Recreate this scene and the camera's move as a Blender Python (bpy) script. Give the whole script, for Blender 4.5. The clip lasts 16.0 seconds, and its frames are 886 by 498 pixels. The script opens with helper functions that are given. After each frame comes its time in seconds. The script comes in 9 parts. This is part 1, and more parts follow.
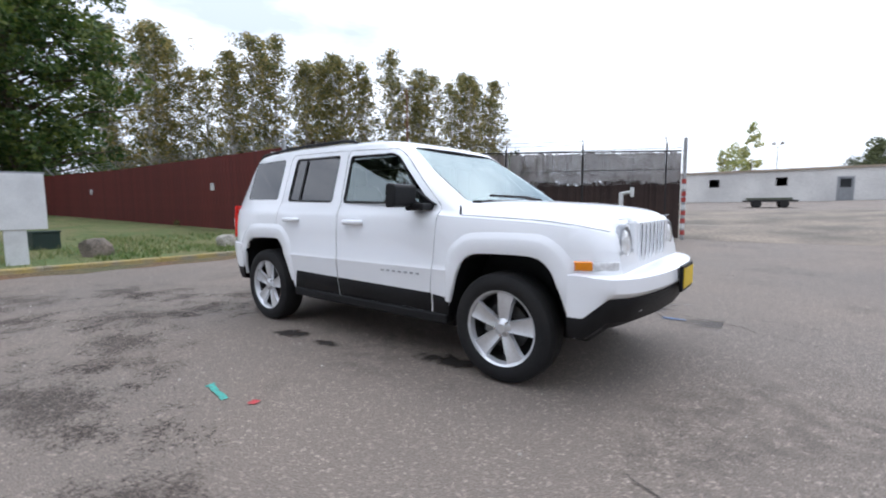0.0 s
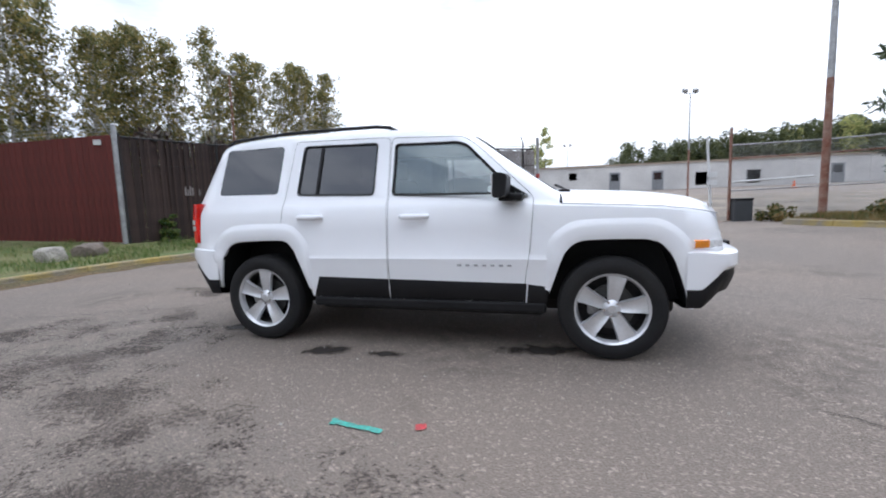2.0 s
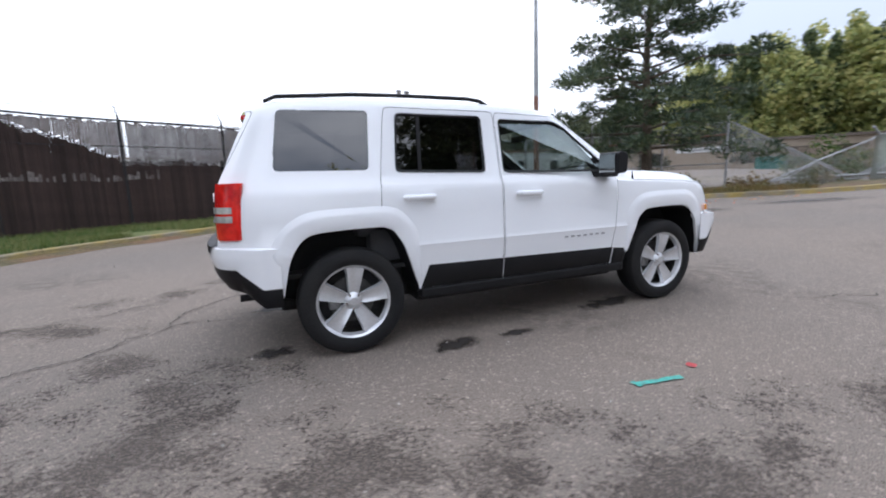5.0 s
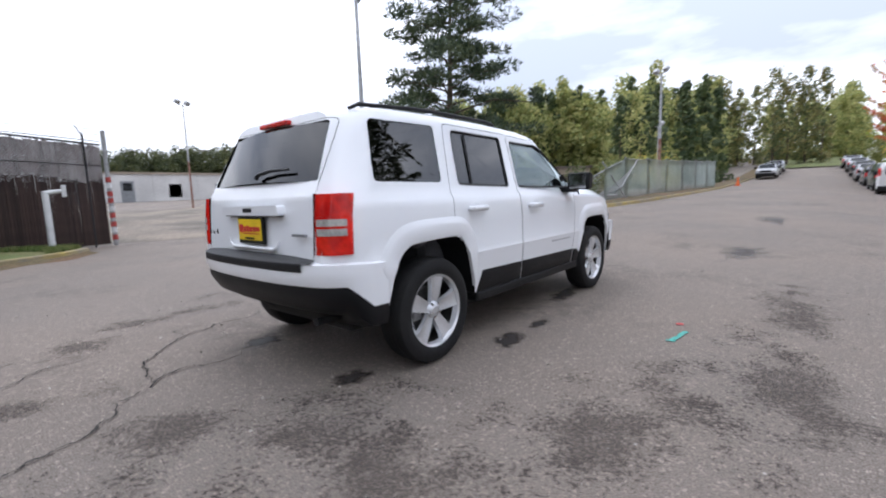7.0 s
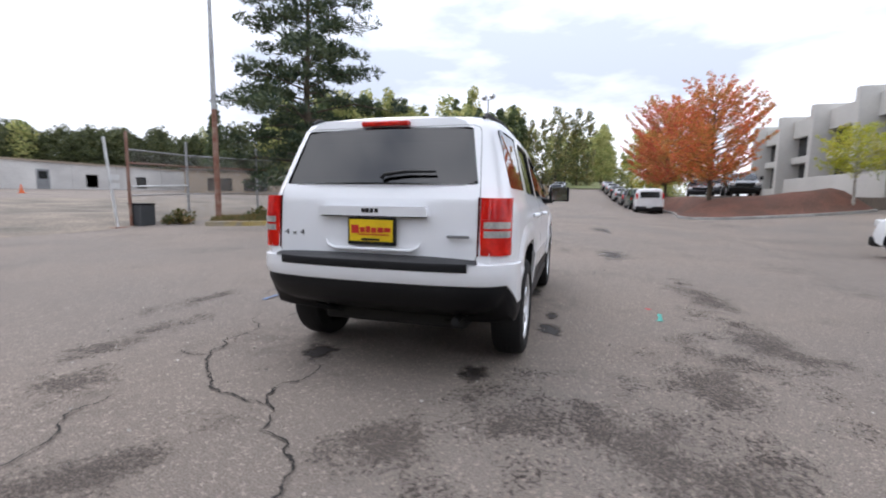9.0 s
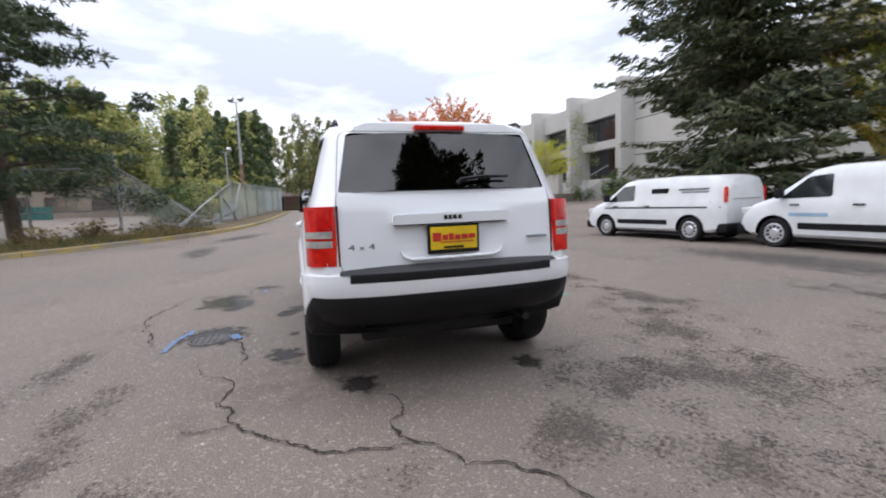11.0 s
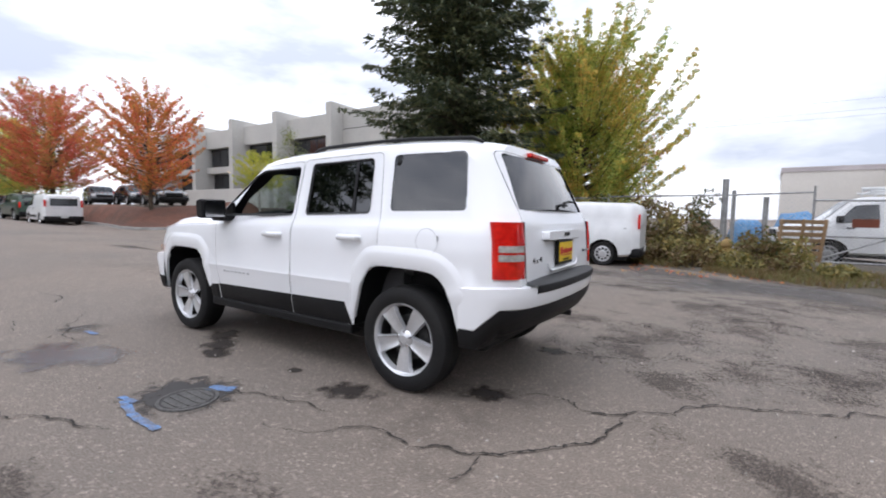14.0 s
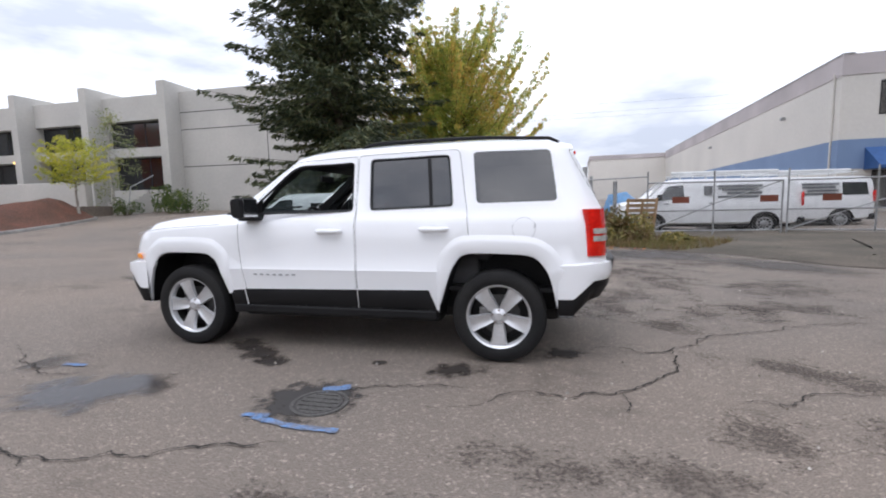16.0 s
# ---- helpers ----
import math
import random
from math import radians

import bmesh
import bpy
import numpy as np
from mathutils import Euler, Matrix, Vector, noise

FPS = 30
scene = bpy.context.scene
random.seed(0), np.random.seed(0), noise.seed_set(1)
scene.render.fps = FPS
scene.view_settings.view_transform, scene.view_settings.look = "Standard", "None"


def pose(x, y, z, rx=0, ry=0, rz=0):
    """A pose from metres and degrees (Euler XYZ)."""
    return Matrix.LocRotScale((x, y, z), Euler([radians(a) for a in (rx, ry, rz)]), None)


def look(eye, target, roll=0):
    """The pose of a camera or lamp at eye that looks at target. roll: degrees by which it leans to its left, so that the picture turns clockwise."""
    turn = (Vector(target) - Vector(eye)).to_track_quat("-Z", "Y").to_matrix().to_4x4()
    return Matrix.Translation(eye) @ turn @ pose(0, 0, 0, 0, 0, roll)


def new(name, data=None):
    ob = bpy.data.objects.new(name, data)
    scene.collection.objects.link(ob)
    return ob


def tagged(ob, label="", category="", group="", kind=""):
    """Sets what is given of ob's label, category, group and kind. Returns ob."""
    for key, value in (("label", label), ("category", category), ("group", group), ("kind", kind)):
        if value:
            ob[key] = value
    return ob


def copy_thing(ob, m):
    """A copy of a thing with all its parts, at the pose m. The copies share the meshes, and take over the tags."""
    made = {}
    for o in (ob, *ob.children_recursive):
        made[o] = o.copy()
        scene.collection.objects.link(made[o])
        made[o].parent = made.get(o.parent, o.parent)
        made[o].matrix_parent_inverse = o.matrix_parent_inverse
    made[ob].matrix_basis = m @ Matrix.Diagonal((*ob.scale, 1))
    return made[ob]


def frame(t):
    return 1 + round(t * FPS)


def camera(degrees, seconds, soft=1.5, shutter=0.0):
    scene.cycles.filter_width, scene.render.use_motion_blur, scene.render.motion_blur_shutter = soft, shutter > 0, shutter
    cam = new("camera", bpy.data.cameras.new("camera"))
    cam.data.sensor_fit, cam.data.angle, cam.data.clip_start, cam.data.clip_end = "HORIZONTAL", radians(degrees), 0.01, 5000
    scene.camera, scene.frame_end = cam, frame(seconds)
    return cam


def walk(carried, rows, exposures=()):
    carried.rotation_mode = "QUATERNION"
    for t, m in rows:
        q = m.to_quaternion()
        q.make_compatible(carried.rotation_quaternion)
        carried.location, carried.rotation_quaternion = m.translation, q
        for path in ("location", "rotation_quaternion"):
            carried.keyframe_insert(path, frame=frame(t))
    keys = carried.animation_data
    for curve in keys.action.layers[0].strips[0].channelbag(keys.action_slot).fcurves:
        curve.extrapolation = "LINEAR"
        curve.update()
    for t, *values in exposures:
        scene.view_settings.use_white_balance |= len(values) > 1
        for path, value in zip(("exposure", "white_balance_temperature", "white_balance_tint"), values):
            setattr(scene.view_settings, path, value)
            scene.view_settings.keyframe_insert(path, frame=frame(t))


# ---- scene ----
cam = camera(90.2, 16.0, soft=1.9, shutter=0.5)
PATH = [
    (0, (2.684, -3.134, 1.095), (1.45, -1.572, 0.901), -0.5),
    (0.5, (2.312, -3.371, 1.1), (1.213, -1.714, 0.883), -1.3),
    (1, (1.882, -3.536, 1.107), (0.936, -1.787, 0.897), -0.0),
    (1.5, (1.471, -3.728, 1.112), (0.762, -1.869, 0.902), -2.3),
    (2, (1.039, -3.823, 1.091), (0.497, -1.911, 0.866), -1.9),
    (2.5, (0.596, -3.878, 1.102), (0.262, -1.917, 0.896), 0.2),
    (3, (0.124, -3.953, 1.118), (0.103, -1.967, 0.885), -1.3),
    (3.5, (-0.358, -3.909, 1.1), (-0.229, -1.931, 0.835), -3.1),
    (4, (-0.845, -3.88, 1.098), (-0.511, -1.919, 0.892), -2.7),
    (4.5, (-1.332, -3.795, 1.102), (-0.805, -1.885, 0.828), -1.9),
    (4.7, (-1.521, -3.717, 1.101), (-0.914, -1.834, 0.808), -2.0),
    (6.8, (-3.292, -2.802, 1.095), (-1.824, -1.472, 0.817), -1.9),
    (7, (-3.415, -2.693, 1.094), (-1.899, -1.411, 0.845), -2.0),
    (7.5, (-3.709, -2.34, 1.108), (-2.046, -1.247, 0.907), -1.3),
    (8, (-4.025, -1.979, 1.1), (-2.245, -1.092, 0.885), -2.2),
    (8.2, (-4.163, -1.836, 1.108), (-2.358, -1.009, 0.872), -1.7),
    (10.3, (-4.587, 0.123, 1.119), (-2.599, -0.03, 0.963), -2.0),
    (10.5, (-4.592, 0.319, 1.128), (-2.623, 0.016, 0.952), -3.3),
    (11, (-4.512, 0.765, 1.116), (-2.601, 0.214, 0.906), -2.1),
    (11.5, (-4.379, 1.193, 1.129), (-2.541, 0.423, 0.958), -0.0),
    (12, (-4.245, 1.62, 1.15), (-2.542, 0.597, 0.919), -0.5),
    (12.5, (-3.975, 2.003, 1.16), (-2.397, 0.785, 0.996), 0.1),
    (13, (-3.74, 2.397, 1.143), (-2.366, 0.952, 0.986), 1.0),
    (13.5, (-3.403, 2.735, 1.132), (-2.202, 1.149, 0.932), 0.6),
    (14, (-3.051, 3.044, 1.149), (-1.961, 1.374, 0.995), 1.0),
    (14.5, (-2.717, 3.357, 1.169), (-1.8, 1.59, 0.978), -0.2),
    (15, (-2.341, 3.563, 1.166), (-1.568, 1.732, 0.945), 0.1),
    (15.5, (-1.992, 3.822, 1.163), (-1.441, 1.913, 0.938), 0.3),
    (16, (-1.661, 3.987, 1.174), (-1.201, 2.052, 0.968), -1.2),
]
walk(cam, [(t, look(e, g, r)) for t, e, g, r in PATH],
     [(0, 0.30, 6180, 10), (4.5, 0.29, 6180, 11), (8, 0.26, 6330, 12), (10.5, 0.26, 6480, 12), (16, 0.18, 6500, 12)])
# ---------------------------------------------------------------- sky and sun (overcast)
world = bpy.data.worlds.new("overcast_sky")
scene.world = world
world.use_nodes = True
wn, wl = world.node_tree.nodes, world.node_tree.links
wn.clear()
w_out, w_bg = wn.new("ShaderNodeOutputWorld"), wn.new("ShaderNodeBackground")
w_sky = wn.new("ShaderNodeTexSky")
w_sky.sky_type, w_sky.sun_disc = "NISHITA", False
w_sky.sun_elevation, w_sky.sun_rotation = radians(42), radians(20)
w_co, w_sep = wn.new("ShaderNodeTexCoord"), wn.new("ShaderNodeSeparateXYZ")
w_map = wn.new("ShaderNodeMapping")
w_map.inputs["Scale"].default_value = (1.0, 1.0, 3.2)
w_no = wn.new("ShaderNodeTexNoise")
w_no.inputs["Scale"].default_value, w_no.inputs["Detail"].default_value, w_no.inputs["Roughness"].default_value = 1.7, 6.0, 0.55
w_ramp = wn.new("ShaderNodeValToRGB")
w_ramp.color_ramp.elements[0].position, w_ramp.color_ramp.elements[0].color = 0.40, (0.43, 0.475, 0.575, 1)
w_ramp.color_ramp.elements[1].position, w_ramp.color_ramp.elements[1].color = 0.61, (0.93, 0.957, 1.03, 1)
w_grad = wn.new("ShaderNodeMapRange")
for k, v in (("From Min", 0.0), ("From Max", 1.0), ("To Min", 1.06), ("To Max", 2.0)):
    w_grad.inputs[k].default_value = v
w_mul = wn.new("ShaderNodeVectorMath")
w_mul.operation = "SCALE"
w_sc = wn.new("ShaderNodeVectorMath")
w_sc.operation = "SCALE"
w_sc.inputs["Scale"].default_value = 0.10
w_mix = wn.new("ShaderNodeMix")
w_mix.data_type = "RGBA"
w_mix.inputs["Factor"].default_value = 0.95
wl.new(w_co.outputs["Generated"], w_sep.inputs[0])
wl.new(w_co.outputs["Generated"], w_map.inputs["Vector"])
wl.new(w_map.outputs[0], w_no.inputs["Vector"])
wl.new(w_no.outputs["Fac"], w_ramp.inputs[0])
wl.new(w_sep.outputs["Z"], w_grad.inputs["Value"])
wl.new(w_ramp.outputs[0], w_mul.inputs[0])
wl.new(w_grad.outputs[0], w_mul.inputs["Scale"])
wl.new(w_sky.outputs[0], w_sc.inputs[0])
wl.new(w_sc.outputs[0], w_mix.inputs["A"])
wl.new(w_mul.outputs[0], w_mix.inputs["B"])
wl.new(w_mix.outputs["Result"], w_bg.inputs["Color"])
w_bg.inputs["Strength"].default_value = 1.2
wl.new(w_bg.outputs[0], w_out.inputs["Surface"])

sun = new("sun", bpy.data.lights.new("sun", "SUN"))
sun.data.energy, sun.data.angle, sun.data.color = 0.5, radians(25), (1.0, 0.965, 0.95)
sun.matrix_world = look((5, 9, 20), (0, 0, 0))


# ---------------------------------------------------------------- materials
def mat(name, col, rough=0.6, metal=0.0, col2=None, scale=3.0, fine=60.0, fine_amt=0.25, bump=0.0, bump_scale=None,
        island=0.0, rand=0.0, coat=0.0, spec=0.5, lo=0.35, hi=0.65, stretch=None, rvar=0.0):
    """A node material: two colours mixed by coarse noise, fine grain over it, bump, and variation by piece."""
    m = bpy.data.materials.new(name)
    m.use_nodes = True
    n, l = m.node_tree.nodes, m.node_tree.links
    b = n["Principled BSDF"]
    b.inputs["Roughness"].default_value, b.inputs["Metallic"].default_value = rough, metal
    b.inputs["Coat Weight"].default_value, b.inputs["Specular IOR Level"].default_value = coat, spec
    b.inputs["Coat Roughness"].default_value = 0.04
    col2 = col2 or tuple(c * 0.8 for c in col)
    tc, mp = n.new("ShaderNodeTexCoord"), n.new("ShaderNodeMapping")
    mp.inputs["Scale"].default_value = stretch or (1, 1, 1)
    l.new(tc.outputs["Object"], mp.inputs["Vector"])
    big = n.new("ShaderNodeTexNoise")
    big.inputs["Scale"].default_value, big.inputs["Detail"].default_value = scale, 5.0
    l.new(mp.outputs[0], big.inputs["Vector"])
    ramp = n.new("ShaderNodeValToRGB")
    ramp.color_ramp.elements[0].position, ramp.color_ramp.elements[1].position = lo, hi
    ramp.color_ramp.elements[0].color, ramp.color_ramp.elements[1].color = (*col2, 1), (*col, 1)
    l.new(big.outputs["Fac"], ramp.inputs[0])
    out = ramp.outputs[0]
    small = n.new("ShaderNodeTexNoise")
    small.inputs["Scale"].default_value, small.inputs["Detail"].default_value = fine, 3.0
    l.new(mp.outputs[0], small.inputs["Vector"])
    if fine_amt:
        mr = n.new("ShaderNodeMapRange")
        mr.inputs["From Min"].default_value, mr.inputs["From Max"].default_value = 0.3, 0.7
        mr.inputs["To Min"].default_value, mr.inputs["To Max"].default_value = 1 - fine_amt, 1 + fine_amt
        l.new(small.outputs["Fac"], mr.inputs["Value"])
        sc = n.new("ShaderNodeVectorMath")
        sc.operation = "SCALE"
        l.new(out, sc.inputs[0])
        l.new(mr.outputs[0], sc.inputs["Scale"])
        out = sc.outputs[0]
    if island or rand:
        src = n.new("ShaderNodeNewGeometry").outputs["Random Per Island"] if island else n.new("ShaderNodeObjectInfo").outputs["Random"]
        mr2 = n.new("ShaderNodeMapRange")
        mr2.inputs["To Min"].default_value, mr2.inputs["To Max"].default_value = 1 - (island or rand), 1 + (island or rand)
        l.new(src, mr2.inputs["Value"])
        sc2 = n.new("ShaderNodeVectorMath")
        sc2.operation = "SCALE"
        l.new(out, sc2.inputs[0])
        l.new(mr2.outputs[0], sc2.inputs["Scale"])
        out = sc2.outputs[0]
    l.new(out, b.inputs["Base Color"])
    if rvar:
        mr3 = n.new("ShaderNodeMapRange")
        mr3.inputs["To Min"].default_value, mr3.inputs["To Max"].default_value = rough - rvar, rough + rvar
        l.new(big.outputs["Fac"], mr3.inputs["Value"])
        l.new(mr3.outputs[0], b.inputs["Roughness"])
    if bump:
        bp = n.new("ShaderNodeBump")
        bp.inputs["Strength"].default_value, bp.inputs["Distance"].default_value = bump, 0.02
        if bump_scale:
            bn = n.new("ShaderNodeTexNoise")
            bn.inputs["Scale"].default_value, bn.inputs["Detail"].default_value = bump_scale, 4.0
            l.new(mp.outputs[0], bn.inputs["Vector"])
            l.new(bn.outputs["Fac"], bp.inputs["Height"])
        else:
            l.new(small.outputs["Fac"], bp.inputs["Height"])
        l.new(bp.outputs[0], b.inputs["Normal"])
    return m


def leaf_mat(name, a, b_col, c=None, rough=0.55, trans=0.25, patch=0.7):
    """Leaves: each leaf takes its own tone between the colours."""
    m = bpy.data.materials.new(name)
    m.use_nodes = True
    n, l = m.node_tree.nodes, m.node_tree.links
    b = n["Principled BSDF"]
    b.inputs["Roughness"].default_value = rough
    geo = n.new("ShaderNodeNewGeometry")
    tc, no = n.new("ShaderNodeTexCoord"), n.new("ShaderNodeTexNoise")
    no.inputs["Scale"].default_value, no.inputs["Detail"].default_value = patch, 3.0
    l.new(tc.outputs["Object"], no.inputs["Vector"])
    add = n.new("ShaderNodeMath")
    add.operation = "MULTIPLY_ADD"
    add.inputs[1].default_value, add.inputs[2].default_value = 0.55, -0.27
    l.new(geo.outputs["Random Per Island"], add.inputs[0])
    add2 = n.new("ShaderNodeMath")
    l.new(add.outputs[0], add2.inputs[0])
    l.new(no.outputs["Fac"], add2.inputs[1])
    ramp = n.new("ShaderNodeValToRGB")
    els = ramp.color_ramp.elements
    els[0].position, els[0].color = 0.28, (*a, 1)
    els[1].position, els[1].color = 0.72, (*(c or b_col), 1)
    if c:
        e = els.new(0.5)
        e.color = (*b_col, 1)
    l.new(add2.outputs[0], ramp.inputs[0])
    l.new(ramp.outputs[0], b.inputs["Base Color"])
    if trans:
        tr, mx = n.new("ShaderNodeBsdfTranslucent"), n.new("ShaderNodeMixShader")
        l.new(ramp.outputs[0], tr.inputs["Color"])
        mx.inputs[0].default_value = trans
        l.new(b.outputs[0], mx.inputs[1])
        l.new(tr.outputs[0], mx.inputs[2])
        l.new(mx.outputs[0], n["Material Output"].inputs["Surface"])
    return m


def glass_mat(name, tint, rough=0.0, dark=0.0, sheen=(1, 1, 1)):
    """Car glass: a clear or tinted pane that mirrors by its angle."""
    m = bpy.data.materials.new(name)
    m.use_nodes = True
    n, l = m.node_tree.nodes, m.node_tree.links
    n.remove(n["Principled BSDF"])
    f0 = ((0.5 + dark) / (2.5 + dark)) ** 2
    lw, pw, fr = n.new("ShaderNodeLayerWeight"), n.new("ShaderNodeMath"), n.new("ShaderNodeMath")
    lw.inputs["Blend"].default_value = 0.5
    pw.operation, pw.inputs[1].default_value = "POWER", 5.0
    fr.operation, fr.inputs[1].default_value, fr.inputs[2].default_value = "MULTIPLY_ADD", 1 - f0, f0
    l.new(lw.outputs["Facing"], pw.inputs[0])
    l.new(pw.outputs[0], fr.inputs[0])
    tr, gl, mx = n.new("ShaderNodeBsdfTransparent"), n.new("ShaderNodeBsdfGlossy"), n.new("ShaderNodeMixShader")
    tr.inputs["Color"].default_value = (*tint, 1)
    gl.inputs["Roughness"].default_value, gl.inputs["Color"].default_value = rough, (*sheen, 1)
    l.new(fr.outputs[0], mx.inputs[0])
    l.new(tr.outputs[0], mx.inputs[1])
    l.new(gl.outputs[0], mx.inputs[2])
    l.new(mx.outputs[0], n["Material Output"].inputs["Surface"])
    return m


def asphalt_mat():
    m = mat("asphalt", (0.232, 0.192, 0.160), 0.8, col2=(0.192, 0.164, 0.141), scale=0.3, fine=130, fine_amt=0.5, bump=0.6, bump_scale=100, spec=0.35, rvar=0.08)
    n, l = m.node_tree.nodes, m.node_tree.links
    b = n["Principled BSDF"]
    src = b.inputs["Base Color"].links[0].from_socket
    tc = next(x for x in n if x.type == "TEX_COORD")
    vo = n.new("ShaderNodeTexVoronoi")
    vo.inputs["Scale"].default_value = 74
    l.new(tc.outputs["Object"], vo.inputs["Vector"])
    sx = n.new("ShaderNodeSeparateColor")
    l.new(vo.outputs["Color"], sx.inputs[0])
    pw = n.new("ShaderNodeMath")
    pw.operation, pw.inputs[1].default_value = "POWER", 9.0
    l.new(sx.outputs[0], pw.inputs[0])
    mr = n.new("ShaderNodeMapRange")
    mr.inputs["To Min"].default_value, mr.inputs["To Max"].default_value = 0.93, 1.62
    l.new(pw.outputs[0], mr.inputs["Value"])
    # stones that lie bare in worn stretches, and damp dark stretches of the same surface
    wear = n.new("ShaderNodeTexNoise")
    wear.inputs["Scale"].default_value, wear.inputs["Detail"].default_value = 0.55, 6.0
    l.new(tc.outputs["Object"], wear.inputs["Vector"])
    wr = n.new("ShaderNodeMapRange")
    wr.inputs["From Min"].default_value, wr.inputs["From Max"].default_value = 0.54, 0.66
    wr.inputs["To Min"].default_value, wr.inputs["To Max"].default_value = 1.0, 0.72
    l.new(wear.outputs["Fac"], wr.inputs["Value"])
    blot = n.new("ShaderNodeTexNoise")
    blot.inputs["Scale"].default_value, blot.inputs["Detail"].default_value = 7.0, 4.0
    l.new(tc.outputs["Object"], blot.inputs["Vector"])
    br = n.new("ShaderNodeMapRange")
    br.inputs["From Min"].default_value, br.inputs["From Max"].default_value = 0.4, 0.6
    br.inputs["To Min"].default_value, br.inputs["To Max"].default_value = 0.0, 1.0
    l.new(blot.outputs["Fac"], br.inputs["Value"])
    mixw = n.new("ShaderNodeMix")
    mixw.inputs["A"].default_value = 1.0
    l.new(br.outputs[0], mixw.inputs["Factor"])
    l.new(wr.outputs[0], mixw.inputs["B"])
    s1, s2 = n.new("ShaderNodeVectorMath"), n.new("ShaderNodeVectorMath")
    s1.operation = s2.operation = "SCALE"
    l.new(src, s1.inputs[0])
    l.new(mr.outputs[0], s1.inputs["Scale"])
    l.new(s1.outputs[0], s2.inputs[0])
    l.new(mixw.outputs["Result"], s2.inputs["Scale"])
    l.new(s2.outputs[0], b.inputs["Base Color"])
    return m


ASPHALT = asphalt_mat()
PAINT = mat("white_car_paint", (0.89, 0.905, 0.93), 0.26, col2=(0.88, 0.895, 0.92), fine_amt=0.0, coat=0.6)
VANPAINT = mat("white_van_paint", (0.78, 0.79, 0.80), 0.35, col2=(0.70, 0.71, 0.72), fine_amt=0.03, coat=0.4)
PLASTIC = mat("black_plastic", (0.009, 0.009, 0.01), 0.5, col2=(0.013, 0.013, 0.014), fine=300, fine_amt=0.2, bump=0.1, spec=0.22)
RUBBER = mat("tyre_rubber", (0.011, 0.011, 0.012), 0.75, col2=(0.018, 0.0175, 0.017), fine=200, fine_amt=0.3, bump=0.15, spec=0.3)
ALLOY = mat("silver_alloy", (0.76, 0.77, 0.79), 0.27, 0.55, fine_amt=0.05)
DISC = mat("worn_brake_disc", (0.10, 0.10, 0.10), 0.5, 0.6, fine_amt=0.2)
# near-black that puts shade into the colour of rim insides and underbody
SHADE_BLACK = mat("shade_black", (0.018, 0.017, 0.016), 0.7, 0.2, fine_amt=0.3)
CALIPER = mat("dull_cast_caliper", (0.34, 0.34, 0.34), 0.5, 0.4, fine_amt=0.2)
STEP_PLASTIC = mat("weathered_grey_plastic", (0.036, 0.037, 0.039), 0.6, col2=(0.028, 0.028, 0.03), fine=240, fine_amt=0.2, bump=0.15)
DARKMETAL = mat("dark_metal", (0.03, 0.03, 0.032), 0.6, 0.4, fine_amt=0.2)
STEEL = mat("galvanised_steel", (0.42, 0.43, 0.44), 0.5, 0.6, col2=(0.30, 0.30, 0.30), scale=6, fine=40)
CHROME = mat("chrome", (0.75, 0.75, 0.76), 0.12, 1.0, fine_amt=0.0)
CABIN = mat("dark_cabin_trim", (0.035, 0.035, 0.037), 0.75, fine=120, fine_amt=0.2)
SEATCLOTH = mat("grey_seat_cloth", (0.11, 0.11, 0.115), 0.9, fine=200, fine_amt=0.3)
RED_LENS = mat("red_lens", (0.82, 0.022, 0.012), 0.14, col2=(0.52, 0.008, 0.007), scale=9, fine=30, fine_amt=0.15, coat=0.5)
CLEAR_LENS = mat("clear_lens", (0.80, 0.80, 0.80), 0.12, 0.1, fine=40, fine_amt=0.2, coat=0.8)
REVERSE_LENS = mat("ribbed_grey_lens", (0.52, 0.50, 0.47), 0.2, col2=(0.34, 0.33, 0.31), scale=14, fine=60, fine_amt=0.2, coat=0.6)
LENS_EDGE = mat("dark_red_lens_edge", (0.09, 0.006, 0.006), 0.25, fine_amt=0.1, coat=0.4)
AMBER = mat("amber_lens", (0.95, 0.30, 0.008), 0.15, fine_amt=0.08, coat=0.8)
FAINT_LINE = mat("shaded_panel_gap", (0.40, 0.41, 0.43), 0.5, fine_amt=0.0)
LIT_LAMP = mat("lit_amber_lamp", (0.9, 0.6, 0.2), 0.3, fine_amt=0.0)
LIT_LAMP.node_tree.nodes["Principled BSDF"].inputs["Emission Color"].default_value = (1.0, 0.62, 0.18, 1)
LIT_LAMP.node_tree.nodes["Principled BSDF"].inputs["Emission Strength"].default_value = 2.0
YELLOW = mat("yellow_plate", (0.85, 0.58, 0.01), 0.45, fine_amt=0.05)
REDINK = mat("red_print", (0.6, 0.03, 0.02), 0.5, fine_amt=0.05)
GREYINK = mat("grey_badge", (0.30, 0.31, 0.33), 0.35, 0.5, fine_amt=0.05)
CLEARGLASS = glass_mat("clear_green_glass", (0.76, 0.83, 0.81), dark=0.9, sheen=(0.88, 1, 1))
REARGLASS = glass_mat("dark_rear_glass", (0.045, 0.046, 0.052), dark=0.18)
TINTGLASS = glass_mat("privacy_glass", (0.05, 0.052, 0.058), dark=0.5)
GLASS_INNER = bpy.data.materials.new("clear_inner_face")
GLASS_INNER.use_nodes = True
gi = GLASS_INNER.node_tree
gi.nodes.remove(gi.nodes["Principled BSDF"])
gi_t = gi.nodes.new("ShaderNodeBsdfTransparent")
